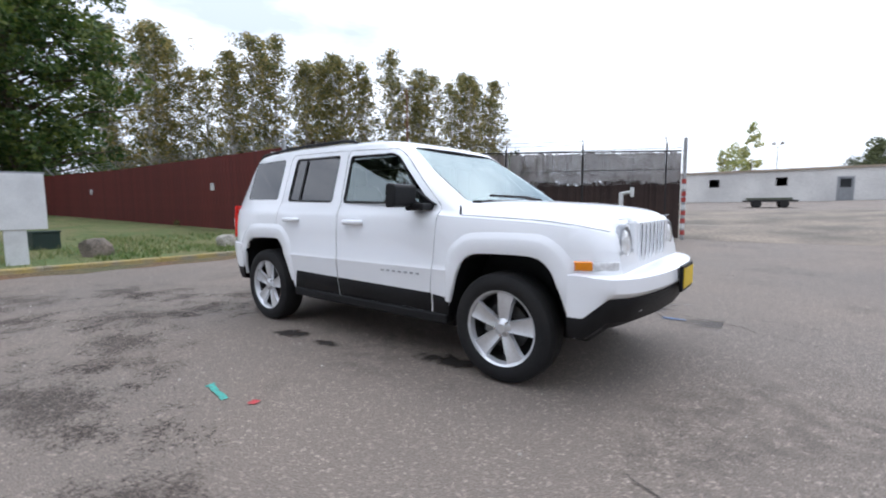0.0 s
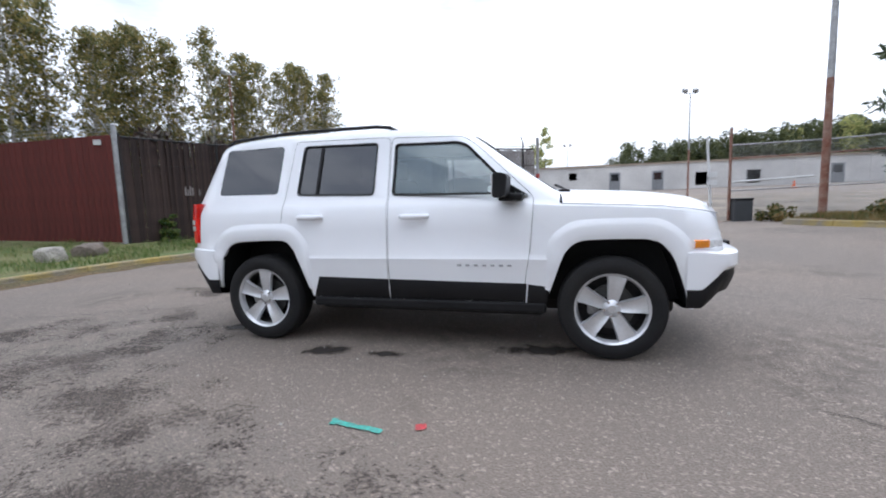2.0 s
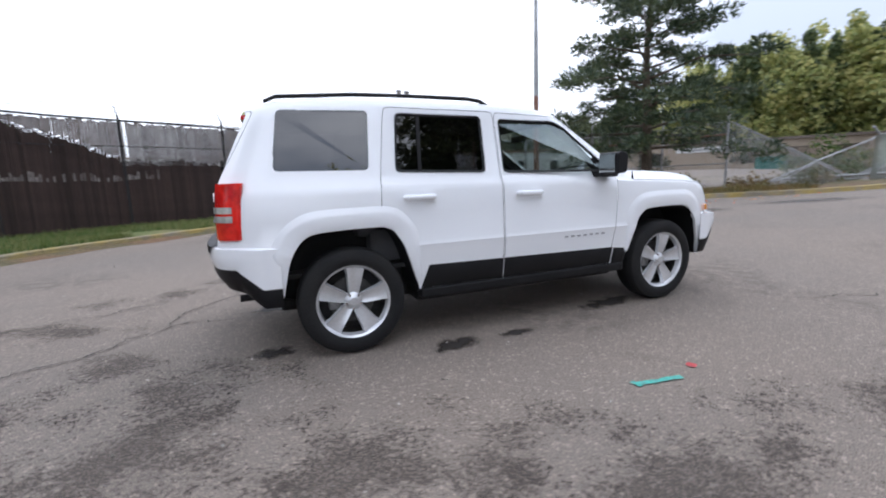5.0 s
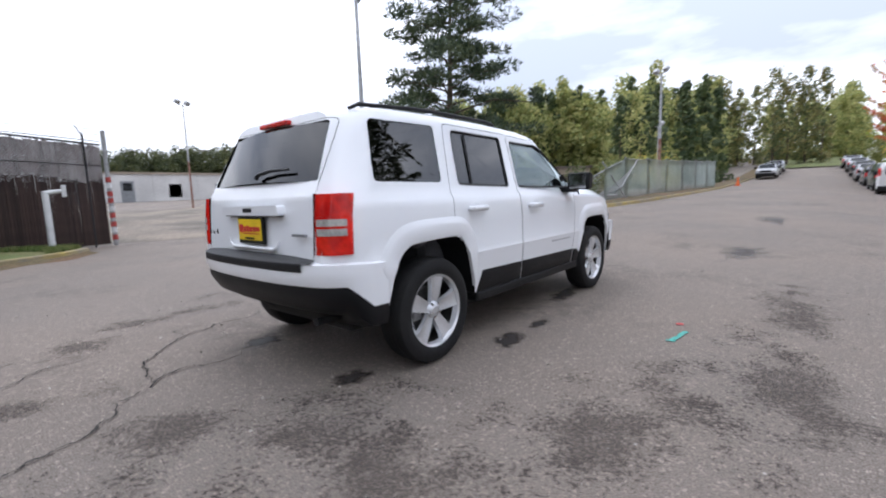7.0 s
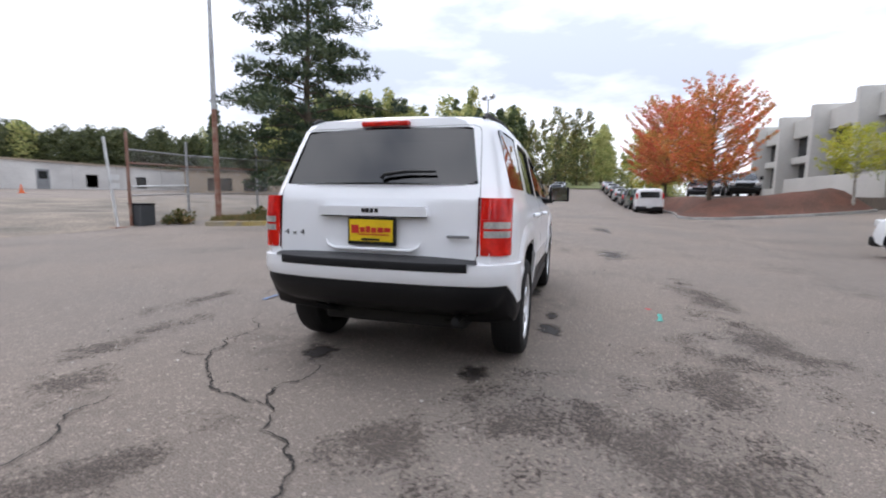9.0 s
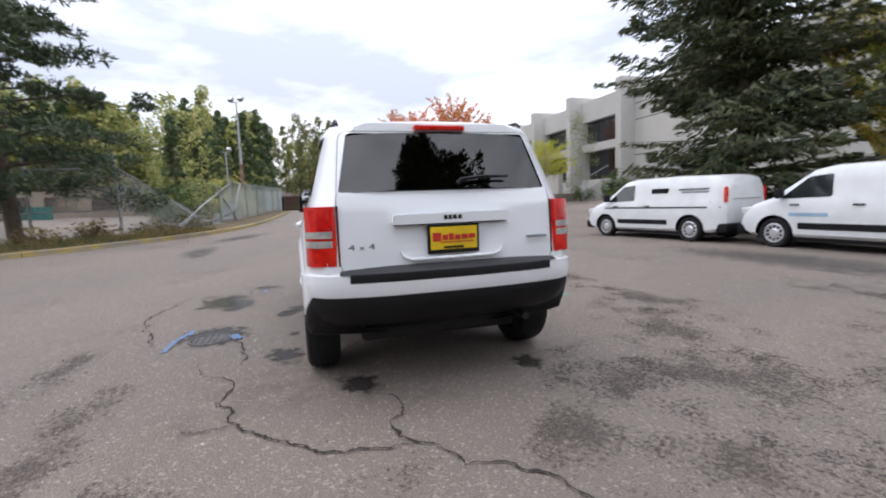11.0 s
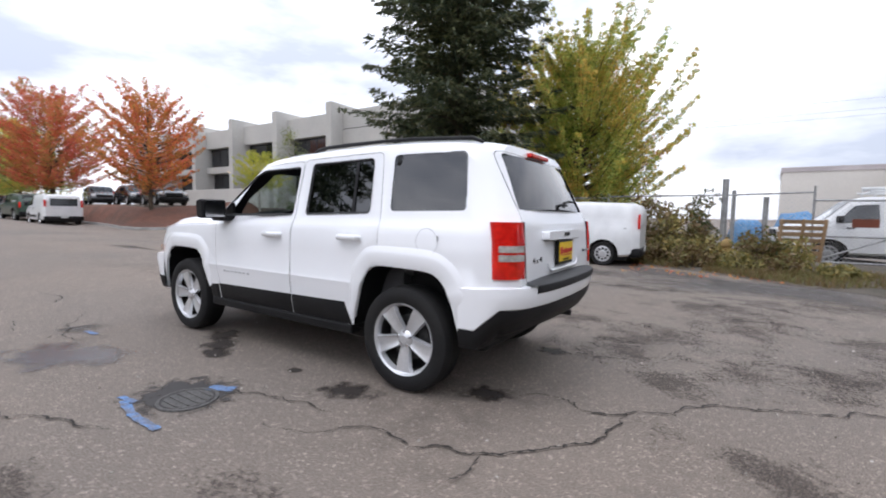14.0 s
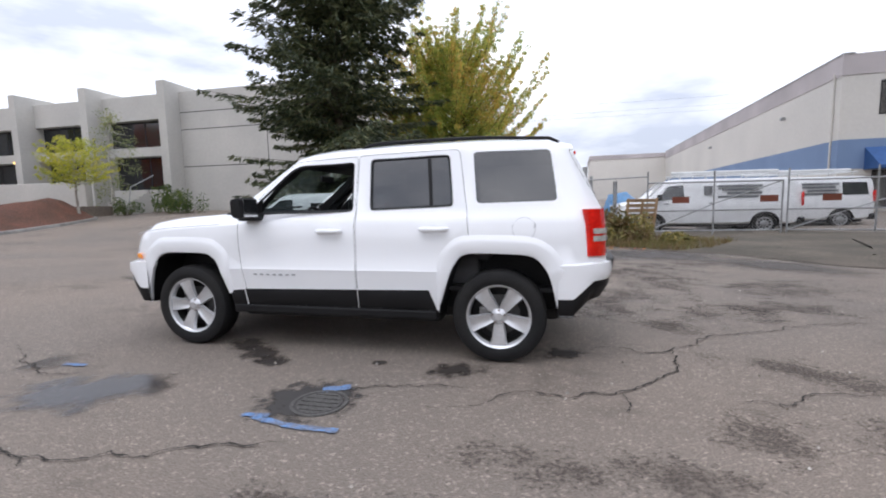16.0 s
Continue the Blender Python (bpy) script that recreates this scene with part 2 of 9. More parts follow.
gi.links.new(gi_t.outputs[0], gi.nodes["Material Output"].inputs["Surface"])
SCREEN = glass_mat("windscreen_glass", (0.72, 0.82, 0.81), dark=1.7, sheen=(0.86, 1, 1))


# ---------------------------------------------------------------- mesh helpers
def mesh_of(name, bm, materials, smooth=None):
    """bmesh to mesh; smooth: the angle in degrees past which an edge stays sharp."""
    me = bpy.data.meshes.new(name)
    if smooth is not None:
        bm.normal_update()
        for f in bm.faces:
            f.smooth = True
        for e in bm.edges:
            e.smooth = len(e.link_faces) == 2 and e.calc_face_angle(0) < radians(smooth)
    bm.to_mesh(me)
    bm.free()
    for m in materials if isinstance(materials, (list, tuple)) else [materials]:
        me.materials.append(m)
    return me


def part(name, bm, material, parent=None, label="", smooth=None, at=None):
    ob = new(name, bm if isinstance(bm, bpy.types.Mesh) else mesh_of(name, bm, material, smooth))
    if parent is not None:
        ob.parent = parent
    if at is not None:
        ob.matrix_basis = at
    return tagged(ob, label)


def thing(name, label, category, at=None, group="", kind=""):
    ob = new(name)
    ob.empty_display_size = 0.2
    if at is not None:
        ob.matrix_basis = at
    return tagged(ob, label, category, group, kind)


def box(bm, x0, x1, y0, y1, z0, z1, bevel=0.0, m=None):
    """Adds a box, bevelled if asked, turned by m if given."""
    made = bmesh.ops.create_cube(bm, size=1.0)["verts"]
    for v in made:
        v.co = Vector(((x0 + x1) / 2 + v.co.x * (x1 - x0), (y0 + y1) / 2 + v.co.y * (y1 - y0), (z0 + z1) / 2 + v.co.z * (z1 - z0)))
    if bevel:
        es = list({e for v in made for e in v.link_edges})
        res = bmesh.ops.bevel(bm, geom=es, offset=bevel, segments=2, affect="EDGES", profile=0.5)
        made = list({v for f in res["faces"] for v in f.verts} | {v for v in made if v.is_valid})
    if m is not None:
        bmesh.ops.transform(bm, matrix=m, verts=made)
    return bm


def boxbm(*a, **k):
    return box(bmesh.new(), *a, **k)


def tube(bm, pts, radii, sides=8, cap=True):
    """A tube along points with a radius at each."""
    pts = [Vector(p) for p in pts]
    if not isinstance(radii, (list, tuple)):
        radii = [radii] * len(pts)
    rings, up = [], None
    for i, p in enumerate(pts):
        d = (pts[min(i + 1, len(pts) - 1)] - pts[max(i - 1, 0)]).normalized()
        ref = up if up is not None and abs(up.dot(d)) < 0.95 else (Vector((0, 0, 1)) if abs(d.z) < 0.9 else Vector((1, 0, 0)))
        u = (ref - d * ref.dot(d)).normalized()
        up = u
        v = d.cross(u)
        rings.append([bm.verts.new(p + (u * math.cos(a) + v * math.sin(a)) * radii[i]) for a in (2 * math.pi * k / sides for k in range(sides))])
    for a, b in zip(rings, rings[1:]):
        for k in range(sides):
            bm.faces.new((a[k], a[(k + 1) % sides], b[(k + 1) % sides], b[k]))
    if cap:
        bm.faces.new(rings[0][::-1])
        bm.faces.new(rings[-1])
    return bm


def tubebm(*a, **k):
    return tube(bmesh.new(), *a, **k)


def lathe(bm, prof, sides=32, axis="y", closed=False):
    """Turns a profile of (radius, along) round the axis through the origin."""
    rings = []
    for k in range(sides):
        a = 2 * math.pi * k / sides
        c, s = math.cos(a), math.sin(a)
        if axis == "y":
            rings.append([bm.verts.new((r * c, h, r * s)) for r, h in prof])
        else:
            rings.append([bm.verts.new((r * c, r * s, h)) for r, h in prof])
    n = len(prof)
    for k in range(sides):
        a, b = rings[k], rings[(k + 1) % sides]
        for i in range(n if closed else n - 1):
            j = (i + 1) % n
            bm.faces.new((a[i], b[i], b[j], a[j]))
    bmesh.ops.remove_doubles(bm, verts=bm.verts, dist=1e-5)
    bmesh.ops.recalc_face_normals(bm, faces=bm.faces)
    return bm


def round_poly(pts, r=0.03, n=4):
    """Rounds the corners of a polygon of (a, b) points."""
    out, k = [], len(pts)
    for i, p in enumerate(pts):
        p = Vector(p)
        a, b = Vector(pts[i - 1]) - p, Vector(pts[(i + 1) % k]) - p
        rr = min(r, a.length * 0.45, b.length * 0.45)
        s, e = p + a.normalized() * rr, p + b.normalized() * rr
        for j in range(n + 1):
            t = j / n
            out.append(tuple((1 - t) ** 2 * s + 2 * t * (1 - t) * p + t * t * e))
    return out


def prism(poly, lo, hi, plane="xz", bm=None):
    """A prism over a polygon: plane xz runs along y, yz along x, xy along z."""
    bm = bm or bmesh.new()
    put = {"xz": lambda a, b, h: (a, h, b), "yz": lambda a, b, h: (h, a, b), "xy": lambda a, b, h: (a, b, h)}[plane]
    v0 = [bm.verts.new(put(a, b, lo)) for a, b in poly]
    v1 = [bm.verts.new(put(a, b, hi)) for a, b in poly]
    fs = [bm.faces.new(v0), bm.faces.new(v1[::-1])]
    for i in range(len(poly)):
        j = (i + 1) % len(poly)
        fs.append(bm.faces.new((v0[j], v0[i], v1[i], v1[j])))
    bmesh.ops.recalc_face_normals(bm, faces=fs)
    return bm


def grow(poly, d):
    """A polygon moved outwards by d."""
    area = sum(poly[i - 1][0] * poly[i][1] - poly[i][0] * poly[i - 1][1] for i in range(len(poly)))
    s = 1 if area > 0 else -1
    out = []
    for i in range(len(poly)):
        p, a, b = Vector(poly[i]), Vector(poly[i - 1]), Vector(poly[(i + 1) % len(poly)])
        u, v = (p - a).normalized(), (b - p).normalized()
        n1, n2 = Vector((u.y, -u.x)) * s, Vector((v.y, -v.x)) * s
        m = (n1 + n2).normalized()
        out.append(tuple(p + m * d / max(0.4, m.dot(n1))))
    return out


def boolean(me, cutter, how, materials):
    """The mesh cut by, or kept inside, a closed bmesh; cut faces take the second material."""
    a = new("a", me)
    for f in cutter.faces:
        f.material_index = 1
    b = new("b", mesh_of("b", cutter, materials))
    md = a.modifiers.new("cut", "BOOLEAN")
    md.operation, md.solver, md.object = how, "EXACT", b
    bpy.context.view_layer.update()
    done = bpy.data.meshes.new_from_object(a.evaluated_get(bpy.context.evaluated_depsgraph_get()))
    for o in (a, b):
        bpy.data.objects.remove(o)
    return done


def resmooth(me, angle=30):
    bm = bmesh.new()
    bm.from_mesh(me)
    bmesh.ops.dissolve_degenerate(bm, edges=bm.edges, dist=1e-5)
    bm.normal_update()
    for f in bm.faces:
        f.smooth = True
    for e in bm.edges:
        e.smooth = len(e.link_faces) == 2 and e.calc_face_angle(0) < radians(angle)
    bm.to_mesh(me)
    bm.free()
    return me
# ---------------------------------------------------------------- the white SUV (x ahead, its own origin on the ground)
def lerp_tab(x, xs, ys):
    return float(np.interp(x, xs, ys))


def suv_station(x):
    """Right half of a cross-section of the body at x, from the floor round to the roof's or bonnet's middle: (x, y, z)."""
    Y = lerp_tab(x, (-2.06, -1.98, -1.85, -1.5, -0.8, 0.8, 1.5, 1.8, 1.92, 1.99), (0.72, 0.80, 0.845, 0.868, 0.866, 0.866, 0.868, 0.845, 0.80, 0.70))
    T = lerp_tab(x, (-2.06, -1.7, -1.2, -0.5, 0.0, 0.2, 0.33, 0.98, 1.3, 1.6, 1.82, 1.93, 1.99),
                 (1.615, 1.65, 1.664, 1.660, 1.642, 1.622, 1.594, 1.125, 1.11, 1.092, 1.064, 1.036, 0.99))
    low = [(0, 0.33), (Y - 0.12, 0.33), (Y - 0.035, 0.37), (Y - 0.016, 0.50), (Y - 0.004, 0.63), (Y + 0.004, 0.672), (Y - 0.006, 0.70)]
    if x < 0.6:
        high = [(Y - 0.008, 0.88), (Y - 0.018, 1.02), (Y - 0.034, 1.07), (Y - 0.058, 1.105), (Y - 0.146, 1.45), (Y - 0.176, T - 0.085), (Y - 0.212, T - 0.042),
                (Y - 0.29, T - 0.016), (Y - 0.5, T - 0.004), (0, T)]
    else:
        high = [(Y - 0.008, 0.84), (Y - 0.014, T - 0.17), (Y - 0.03, T - 0.10), (Y - 0.062, T - 0.07), (Y - 0.095, T - 0.058), (Y - 0.12, T - 0.04), (Y - 0.15, T - 0.018),
                (Y - 0.24, T - 0.004), (Y - 0.5, T + 0.006), (0, T + 0.012)]
    zmin = lerp_tab(x, (-1.80, -1.72, 1.75, 1.82), (0.60, 0.33, 0.33, 0.58))
    low = [(y, zmin + (z - 0.33) * (0.70 - zmin) / 0.37) for y, z in low]
    out = []
    for y, z in low + high:
        xx = x
        if x < -1.2:  # the tail leans forward above the lamps
            tail = lerp_tab(z, (0.3, 0.75, 1.1, 1.2, 1.5, 1.6, 1.66), (-2.07, -2.07, -2.04, -2.00, -1.86, -1.835, -1.77))
            xx = -1.2 + (x + 1.2) / (-2.06 + 1.2) * (tail + 1.2)
        if x > 1.5:  # the nose stands a little back at the top
            xx = x - (x - 1.5) / 0.49 * 0.06 * max(0.0, (z - 0.7) / 0.3)
        out.append((xx, y, z))
    return out


def suv_side(x, z):
    """Half-width of the body's side at (x, z)."""
    st = [p for p in suv_station(x)[2:13]]
    return float(np.interp(z, [p[2] for p in st], [p[1] for p in st]))


def loft(stations, bm=None):
    """Skins mirrored half-sections and closes both ends."""
    bm = bm or bmesh.new()
    rows = []
    for st in stations:
        right = [bm.verts.new((x, -y, z)) for x, y, z in st]
        left = [right[0]] + [bm.verts.new((x, y, z)) for x, y, z in st[1:-1]] + [right[-1]]
        rows.append((right, left))
    for (ra, la), (rb, lb) in zip(rows, rows[1:]):
        for i in range(len(ra) - 1):
            for a, b in ((ra, rb), (la, lb)):
                bm.faces.new((a[i], a[i + 1], b[i + 1], b[i]))
    for r, l in (rows[0], rows[-1]):
        for i in range(len(r) - 1):
            q = list(dict.fromkeys((r[i], r[i + 1], l[i + 1], l[i])))
            if len(q) > 2:
                bm.faces.new(q)
    bmesh.ops.recalc_face_normals(bm, faces=bm.faces)
    return bm


REAR_ARCH = [(-1.76, 0.25), (-1.735, 0.42), (-1.69, 0.62), (-1.645, 0.715), (-1.58, 0.78), (-1.48, 0.806), (-1.12, 0.814), (-1.04, 0.785), (-0.97, 0.68), (-0.885, 0.43), (-0.845, 0.25)]
FRONT_ARCH = [(0.86, 0.25), (0.925, 0.46), (1.01, 0.70), (1.075, 0.775), (1.16, 0.803), (1.50, 0.808), (1.595, 0.78), (1.665, 0.70), (1.735, 0.515), (1.775, 0.36), (1.79, 0.25)]
QUARTER_WINDOW = [(-1.73, 1.176), (-1.16, 1.168), (-1.125, 1.546), (-1.675, 1.540)]
REAR_WINDOW = [(-0.985, 1.152), (-0.335, 1.132), (-0.32, 1.522), (-0.945, 1.534)]
FRONT_WINDOW = [(-0.19, 1.128), (0.72, 1.112), (0.36, 1.472), (0.28, 1.497), (-0.18, 1.506)]
REAR_DOOR = [(-0.895, 0.37), (-0.232, 0.37), (-0.222, 1.556), (-1.02, 1.572), (-1.09, 1.10), (-1.11, 0.86), (-1.02, 0.81), (-0.935, 0.62)]
FRONT_DOOR = [(-0.218, 0.37), (0.74, 0.37), (0.80, 0.75), (0.825, 1.085), (0.43, 1.46), (0.33, 1.53), (-0.208, 1.552)]
TAILGATE = [(-0.60, 0.70), (0.60, 0.70), (0.648, 0.80), (0.648, 1.12), (0.60, 1.545), (-0.60, 1.545), (-0.648, 1.12), (-0.648, 0.80)]


def slanted(poly, p0, p1, depth):
    """A cutter over a polygon (across, along 0..1) in the slanted plane from p0 to p1 (x, z)."""
    bm = bmesh.new()
    (x0, z0), (x1, z1) = p0, p1
    d = Vector((x1 - x0, 0, z1 - z0))
    n = Vector((d.z, 0, -d.x)).normalized()
    ring = [[bm.verts.new(Vector((x0, y, z0)) + d * t + n * s) for y, t in poly] for s in (-depth, depth)]
    k = len(poly)
    bm.faces.new(ring[0])
    bm.faces.new(ring[1][::-1])
    for i in range(k):
        bm.faces.new((ring[0][(i + 1) % k], ring[0][i], ring[1][i], ring[1][(i + 1) % k]))
    bmesh.ops.recalc_face_normals(bm, faces=bm.faces)
    return bm


WS0, WS1 = (1.01, 1.115), (0.33, 1.585)      # windscreen foot and head (x, z)
RG0, RG1 = (-2.005, 1.19), (-1.835, 1.545)    # rear window foot and head
WS_POLY = [(-0.68, 0.05), (0.68, 0.05), (0.63, 0.55), (0.56, 0.93), (-0.56, 0.93), (-0.63, 0.55)]
RG_POLY = [(-0.63, 0.0), (0.63, 0.0), (0.56, 0.96), (-0.56, 0.96)]


def wheel_at(parent, x, y, side, r=0.345, width=0.215, rim=0.236, spokes=5, name="wheel", rim_mat=None, spin=0.15):
    """A tyre on a five-spoke alloy rim, outer face towards side (+1: +y)."""
    rim_mat = rim_mat or ALLOY
    h = width / 2
    hub = part(name, lathe(bmesh.new(), [(0.0, -h * 0.5), (rim * 0.94, -h * 0.5), (rim * 0.94, -h * 0.35), (0.0, -h * 0.35)], 24), DARKMETAL, parent, smooth=40,
               at=pose(x, y, r, 0, 0, 0 if side > 0 else 180))
    prof = [(rim, -h * 0.86), (rim + 0.02, -h * 0.98), (r - 0.045, -h), (r - 0.014, -h * 0.86), (r - 0.002, -h * 0.6), (r, 0), (r - 0.002, h * 0.6), (r - 0.014, h * 0.86),
            (r - 0.045, h), (rim + 0.02, h * 0.98), (rim, h * 0.86)]
    part("tyre", lathe(bmesh.new(), prof, 48), RUBBER, hub, smooth=35)
    gr = bmesh.new()
    for off in (-0.32, 0.0, 0.32):
        lathe(gr, [(r + 0.0005, h * off - 0.004), (r + 0.0005, h * off + 0.004)], 48)
    part("tread_groove", gr, PLASTIC, hub)
    # the barrel's near-black paints in the shade between the spokes
    part("barrel", lathe(bmesh.new(), [(rim * 0.88, -h * 0.6), (rim * 0.90, h * 0.5)], 40), SHADE_BLACK, hub, "inside of the rim, coloured near-black for the shade behind the spokes", smooth=40)
    part("rim", lathe(bmesh.new(), [(rim * 0.90, h * 0.5), (rim * 0.925, h * 0.66), (rim * 0.945, h * 0.82), (rim * 1.0, h * 0.90), (rim * 1.01, h * 0.80)], 48), rim_mat, hub, smooth=40)
    for k in range(spokes):
        one = bmesh.new()
        prof_s = [(0.035, 0.032, 0.60), (0.075, 0.041, 0.66), (0.12, 0.049, 0.74), (0.175, 0.057, 0.80), (rim * 0.955, 0.071, 0.78)]
        rings = []
        for d, w, yy in prof_s:
            rings.append([one.verts.new((sx * w, h * yy + dy, d)) for sx, dy in ((-1, -0.026), (-0.84, -0.001), (-0.34, -0.010), (0.34, -0.010), (0.84, -0.001), (1, -0.026))])
        for a, b in zip(rings, rings[1:]):
            for i in range(5):
                one.faces.new((a[i], a[i + 1], b[i + 1], b[i]))
            one.faces.new((a[5], a[0], b[0], b[5]))
        one.faces.new(rings[0])
        one.faces.new(rings[-1][::-1])
        bmesh.ops.recalc_face_normals(one, faces=one.faces)
        bmesh.ops.transform(one, matrix=Matrix.Rotation(2 * math.pi * k / spokes + spin, 4, "Y"), verts=one.verts)
        part("spoke", one, rim_mat, hub, smooth=35)
    part("hub_cap", lathe(bmesh.new(), [(0.0, h * 0.78), (0.026, h * 0.78), (0.032, h * 0.74), (0.05, h * 0.66), (0.062, h * 0.5)], 24), rim_mat, hub, smooth=30)
    for k in range(5):
        a = 2 * math.pi * (k + 0.5) / 5 + spin
        part("wheel_nut", lathe(bmesh.new(), [(0.0, 0.012), (0.009, 0.012), (0.011, -0.01)], 6), CHROME, hub, at=pose(0.047 * math.sin(a), h * 0.64, 0.047 * math.cos(a)))
    part("brake_disc", lathe(bmesh.new(), [(0.07, -0.005), (0.15, -0.005), (0.15, 0.008), (0.07, 0.008)], 32, closed=True), DISC, hub, smooth=30)
    part("brake_caliper", boxbm(0.075, 0.15, -0.03, 0.03, -0.055, 0.055, bevel=0.014), CALIPER, hub, "dull silver brake caliper")
    return hub


def sweep_plan(plan, prof, mirror=True):
    """Sweeps a section prof(x, y) of (outwards, z) along a plan line of (x, y) from one side to the middle, mirrored."""
    pts = list(plan) + ([(x, -y) for x, y in reversed(plan[:-1])] if mirror else [])
    bm = bmesh.new()
    rows = []
    n = len(pts)
    for i, (x, y) in enumerate(pts):
        a, b = Vector(pts[max(0, i - 1)]), Vector(pts[min(n - 1, i + 1)])
        d = (b - a).normalized()
        nrm = Vector((d.y, -d.x))
        if nrm.dot(Vector((x, y)) - Vector((0.0, 0.0))) < 0:
            nrm = -nrm
        rows.append([bm.verts.new((x + nrm.x * o, y + nrm.y * o, z)) for o, z in prof(x, y)])
    for a, b in zip(rows, rows[1:]):
        for i in range(len(a) - 1):
            bm.faces.new((a[i], a[i + 1], b[i + 1], b[i]))
    bmesh.ops.recalc_face_normals(bm, faces=bm.faces)
    return bm


def smooth_line(pts, n=6):
    """A Catmull-Rom line through points of any dimension."""
    P = [np.array(p, float) for p in pts]
    P = [2 * P[0] - P[1]] + P + [2 * P[-1] - P[-2]]
    out = []
    for i in range(1, len(P) - 2):
        for k in range(n):
            t = k / n
            out.append(tuple(0.5 * (2 * P[i] + (P[i + 1] - P[i - 1]) * t + (2 * P[i - 1] - 5 * P[i] + 4 * P[i + 1] - P[i + 2]) * t * t
                                    + (3 * P[i] - P[i - 1] - 3 * P[i + 1] + P[i + 2]) * t ** 3)))
    out.append(tuple(P[-2]))
    return out


def build_suv():
    car = thing("car", "white boxy four-door SUV with alloy wheels parked on worn asphalt", "car")
    mats = [PAINT, PLASTIC]
    xs = [-2.06, -2.03, -1.98, -1.9, -1.81, -1.72, -1.55, -1.3, -1.1, -0.9, -0.7, -0.5, -0.25, 0.0, 0.2, 0.33, 0.98, 1.1, 1.3, 1.5, 1.65, 1.75, 1.83, 1.88, 1.93, 1.97, 1.99]
    body = mesh_of("body", loft([suv_station(x) for x in xs]), mats)
    cabin = [(-1.72, 0.5), (-1.72, 1.12), (-1.63, 1.53), (0.26, 1.53), (0.84, 1.10), (0.84, 0.5)]
    body = boolean(body, prism(cabin, -0.67, 0.67), "DIFFERENCE", mats)
    for arch in (REAR_ARCH, FRONT_ARCH):
        for s in (-1, 1):
            body = boolean(body, prism(arch, s * 0.52, s * 1.2), "DIFFERENCE", mats)
    body = boolean(body, slanted(round_poly(WS_POLY, 0.06), WS0, WS1, 0.16), "DIFFERENCE", mats)
    body = boolean(body, slanted(round_poly(RG_POLY, 0.03), RG0, RG1, 0.14), "DIFFERENCE", mats)
    for win in (QUARTER_WINDOW, REAR_WINDOW, FRONT_WINDOW):
        body = boolean(body, prism(round_poly(win, 0.035), -1.2, 1.2), "DIFFERENCE", mats)
    names = {"rear_door": REAR_DOOR, "front_door": FRONT_DOOR}
    doors = []
    for nm, poly in names.items():
        poly = round_poly(poly, 0.04, 3)
        for s in (-1, 1):
            doors.append((nm, s, boolean(body.copy(), prism(poly, s * 0.60, s * 1.2), "INTERSECT", mats)))
            body = boolean(body, prism(grow(poly, 0.0035), s * 0.60, s * 1.2), "DIFFERENCE", mats)
    gate = boolean(body.copy(), prism(round_poly(TAILGATE, 0.04, 3), -2.6, -1.60, "yz"), "INTERSECT", mats)
    body = boolean(body, prism(grow(round_poly(TAILGATE, 0.04, 3), 0.0035), -2.6, -1.60, "yz"), "DIFFERENCE", mats)
    shell = part("body", resmooth(body), None, car, "white painted body shell")
    door_obs = {}
    for nm, s, me in doors:
        door_obs[nm, s] = part(nm, resmooth(me), None, car, "white door panel with body crease")
    tail = part("tailgate", resmooth(gate), None, car, "white tailgate")

    # glass
    def side_glass(nm, poly, s, material, label, inset=0.012, parent=None):
        bm = bmesh.new()
        pts = round_poly(grow(poly, 0.004), 0.035)
        fr = [bm.verts.new((x, s * (suv_side(x, z) - inset), z)) for x, z in pts]
        bk = [bm.verts.new((x, s * (suv_side(x, z) - inset - 0.005), z)) for x, z in pts]
        bm.faces.new(fr)
        bm.faces.new(bk[::-1])
        for i in range(len(pts)):
            j = (i + 1) % len(pts)
            bm.faces.new((fr[j], fr[i], bk[i], bk[j]))
        bmesh.ops.recalc_face_normals(bm, faces=bm.faces)
        bm.normal_update()
        for f in bm.faces:
            f.material_index = 0 if f.normal.y * s > 0.5 else 1
        ob = part(nm, bm, [material, GLASS_INNER], parent, label)
        ob.visible_shadow = False
        return ob

    def win_frame(poly, s, parent, w=0.014):
        a, b = round_poly(poly, 0.035), round_poly(grow(poly, -w), 0.025)
        bm = bmesh.new()
        va = [bm.verts.new((x, s * (suv_side(x, z) + 0.002), z)) for x, z in grow(a, 0.004)]
        vb = [bm.verts.new((x, s * (suv_side(x, z) - 0.010), z)) for x, z in b]
        for i in range(len(a)):
            j = (i + 1) % len(a)
            bm.faces.new((va[i], va[j], vb[j], vb[i]))
        bmesh.ops.recalc_face_normals(bm, faces=bm.faces)
        part("window_seal", bm, PLASTIC, parent, "black rubber window seal")

    for s in (-1, 1):
        side_glass("quarter_window", QUARTER_WINDOW, s, TINTGLASS, "dark tinted rear quarter glass", 0.004, shell)
        side_glass("window_pane", REAR_WINDOW, s, TINTGLASS, "dark tinted rear door glass", 0.014, door_obs["rear_door", s])
        if s < 0:   # the other front window is rolled down
            side_glass("window_pane", FRONT_WINDOW, s, CLEARGLASS, "clear front door glass", 0.014, door_obs["front_door", s])
        win_frame(REAR_WINDOW, s, door_obs["rear_door", s])
        win_frame(FRONT_WINDOW, s, door_obs["front_door", s])
        bar = bmesh.new()
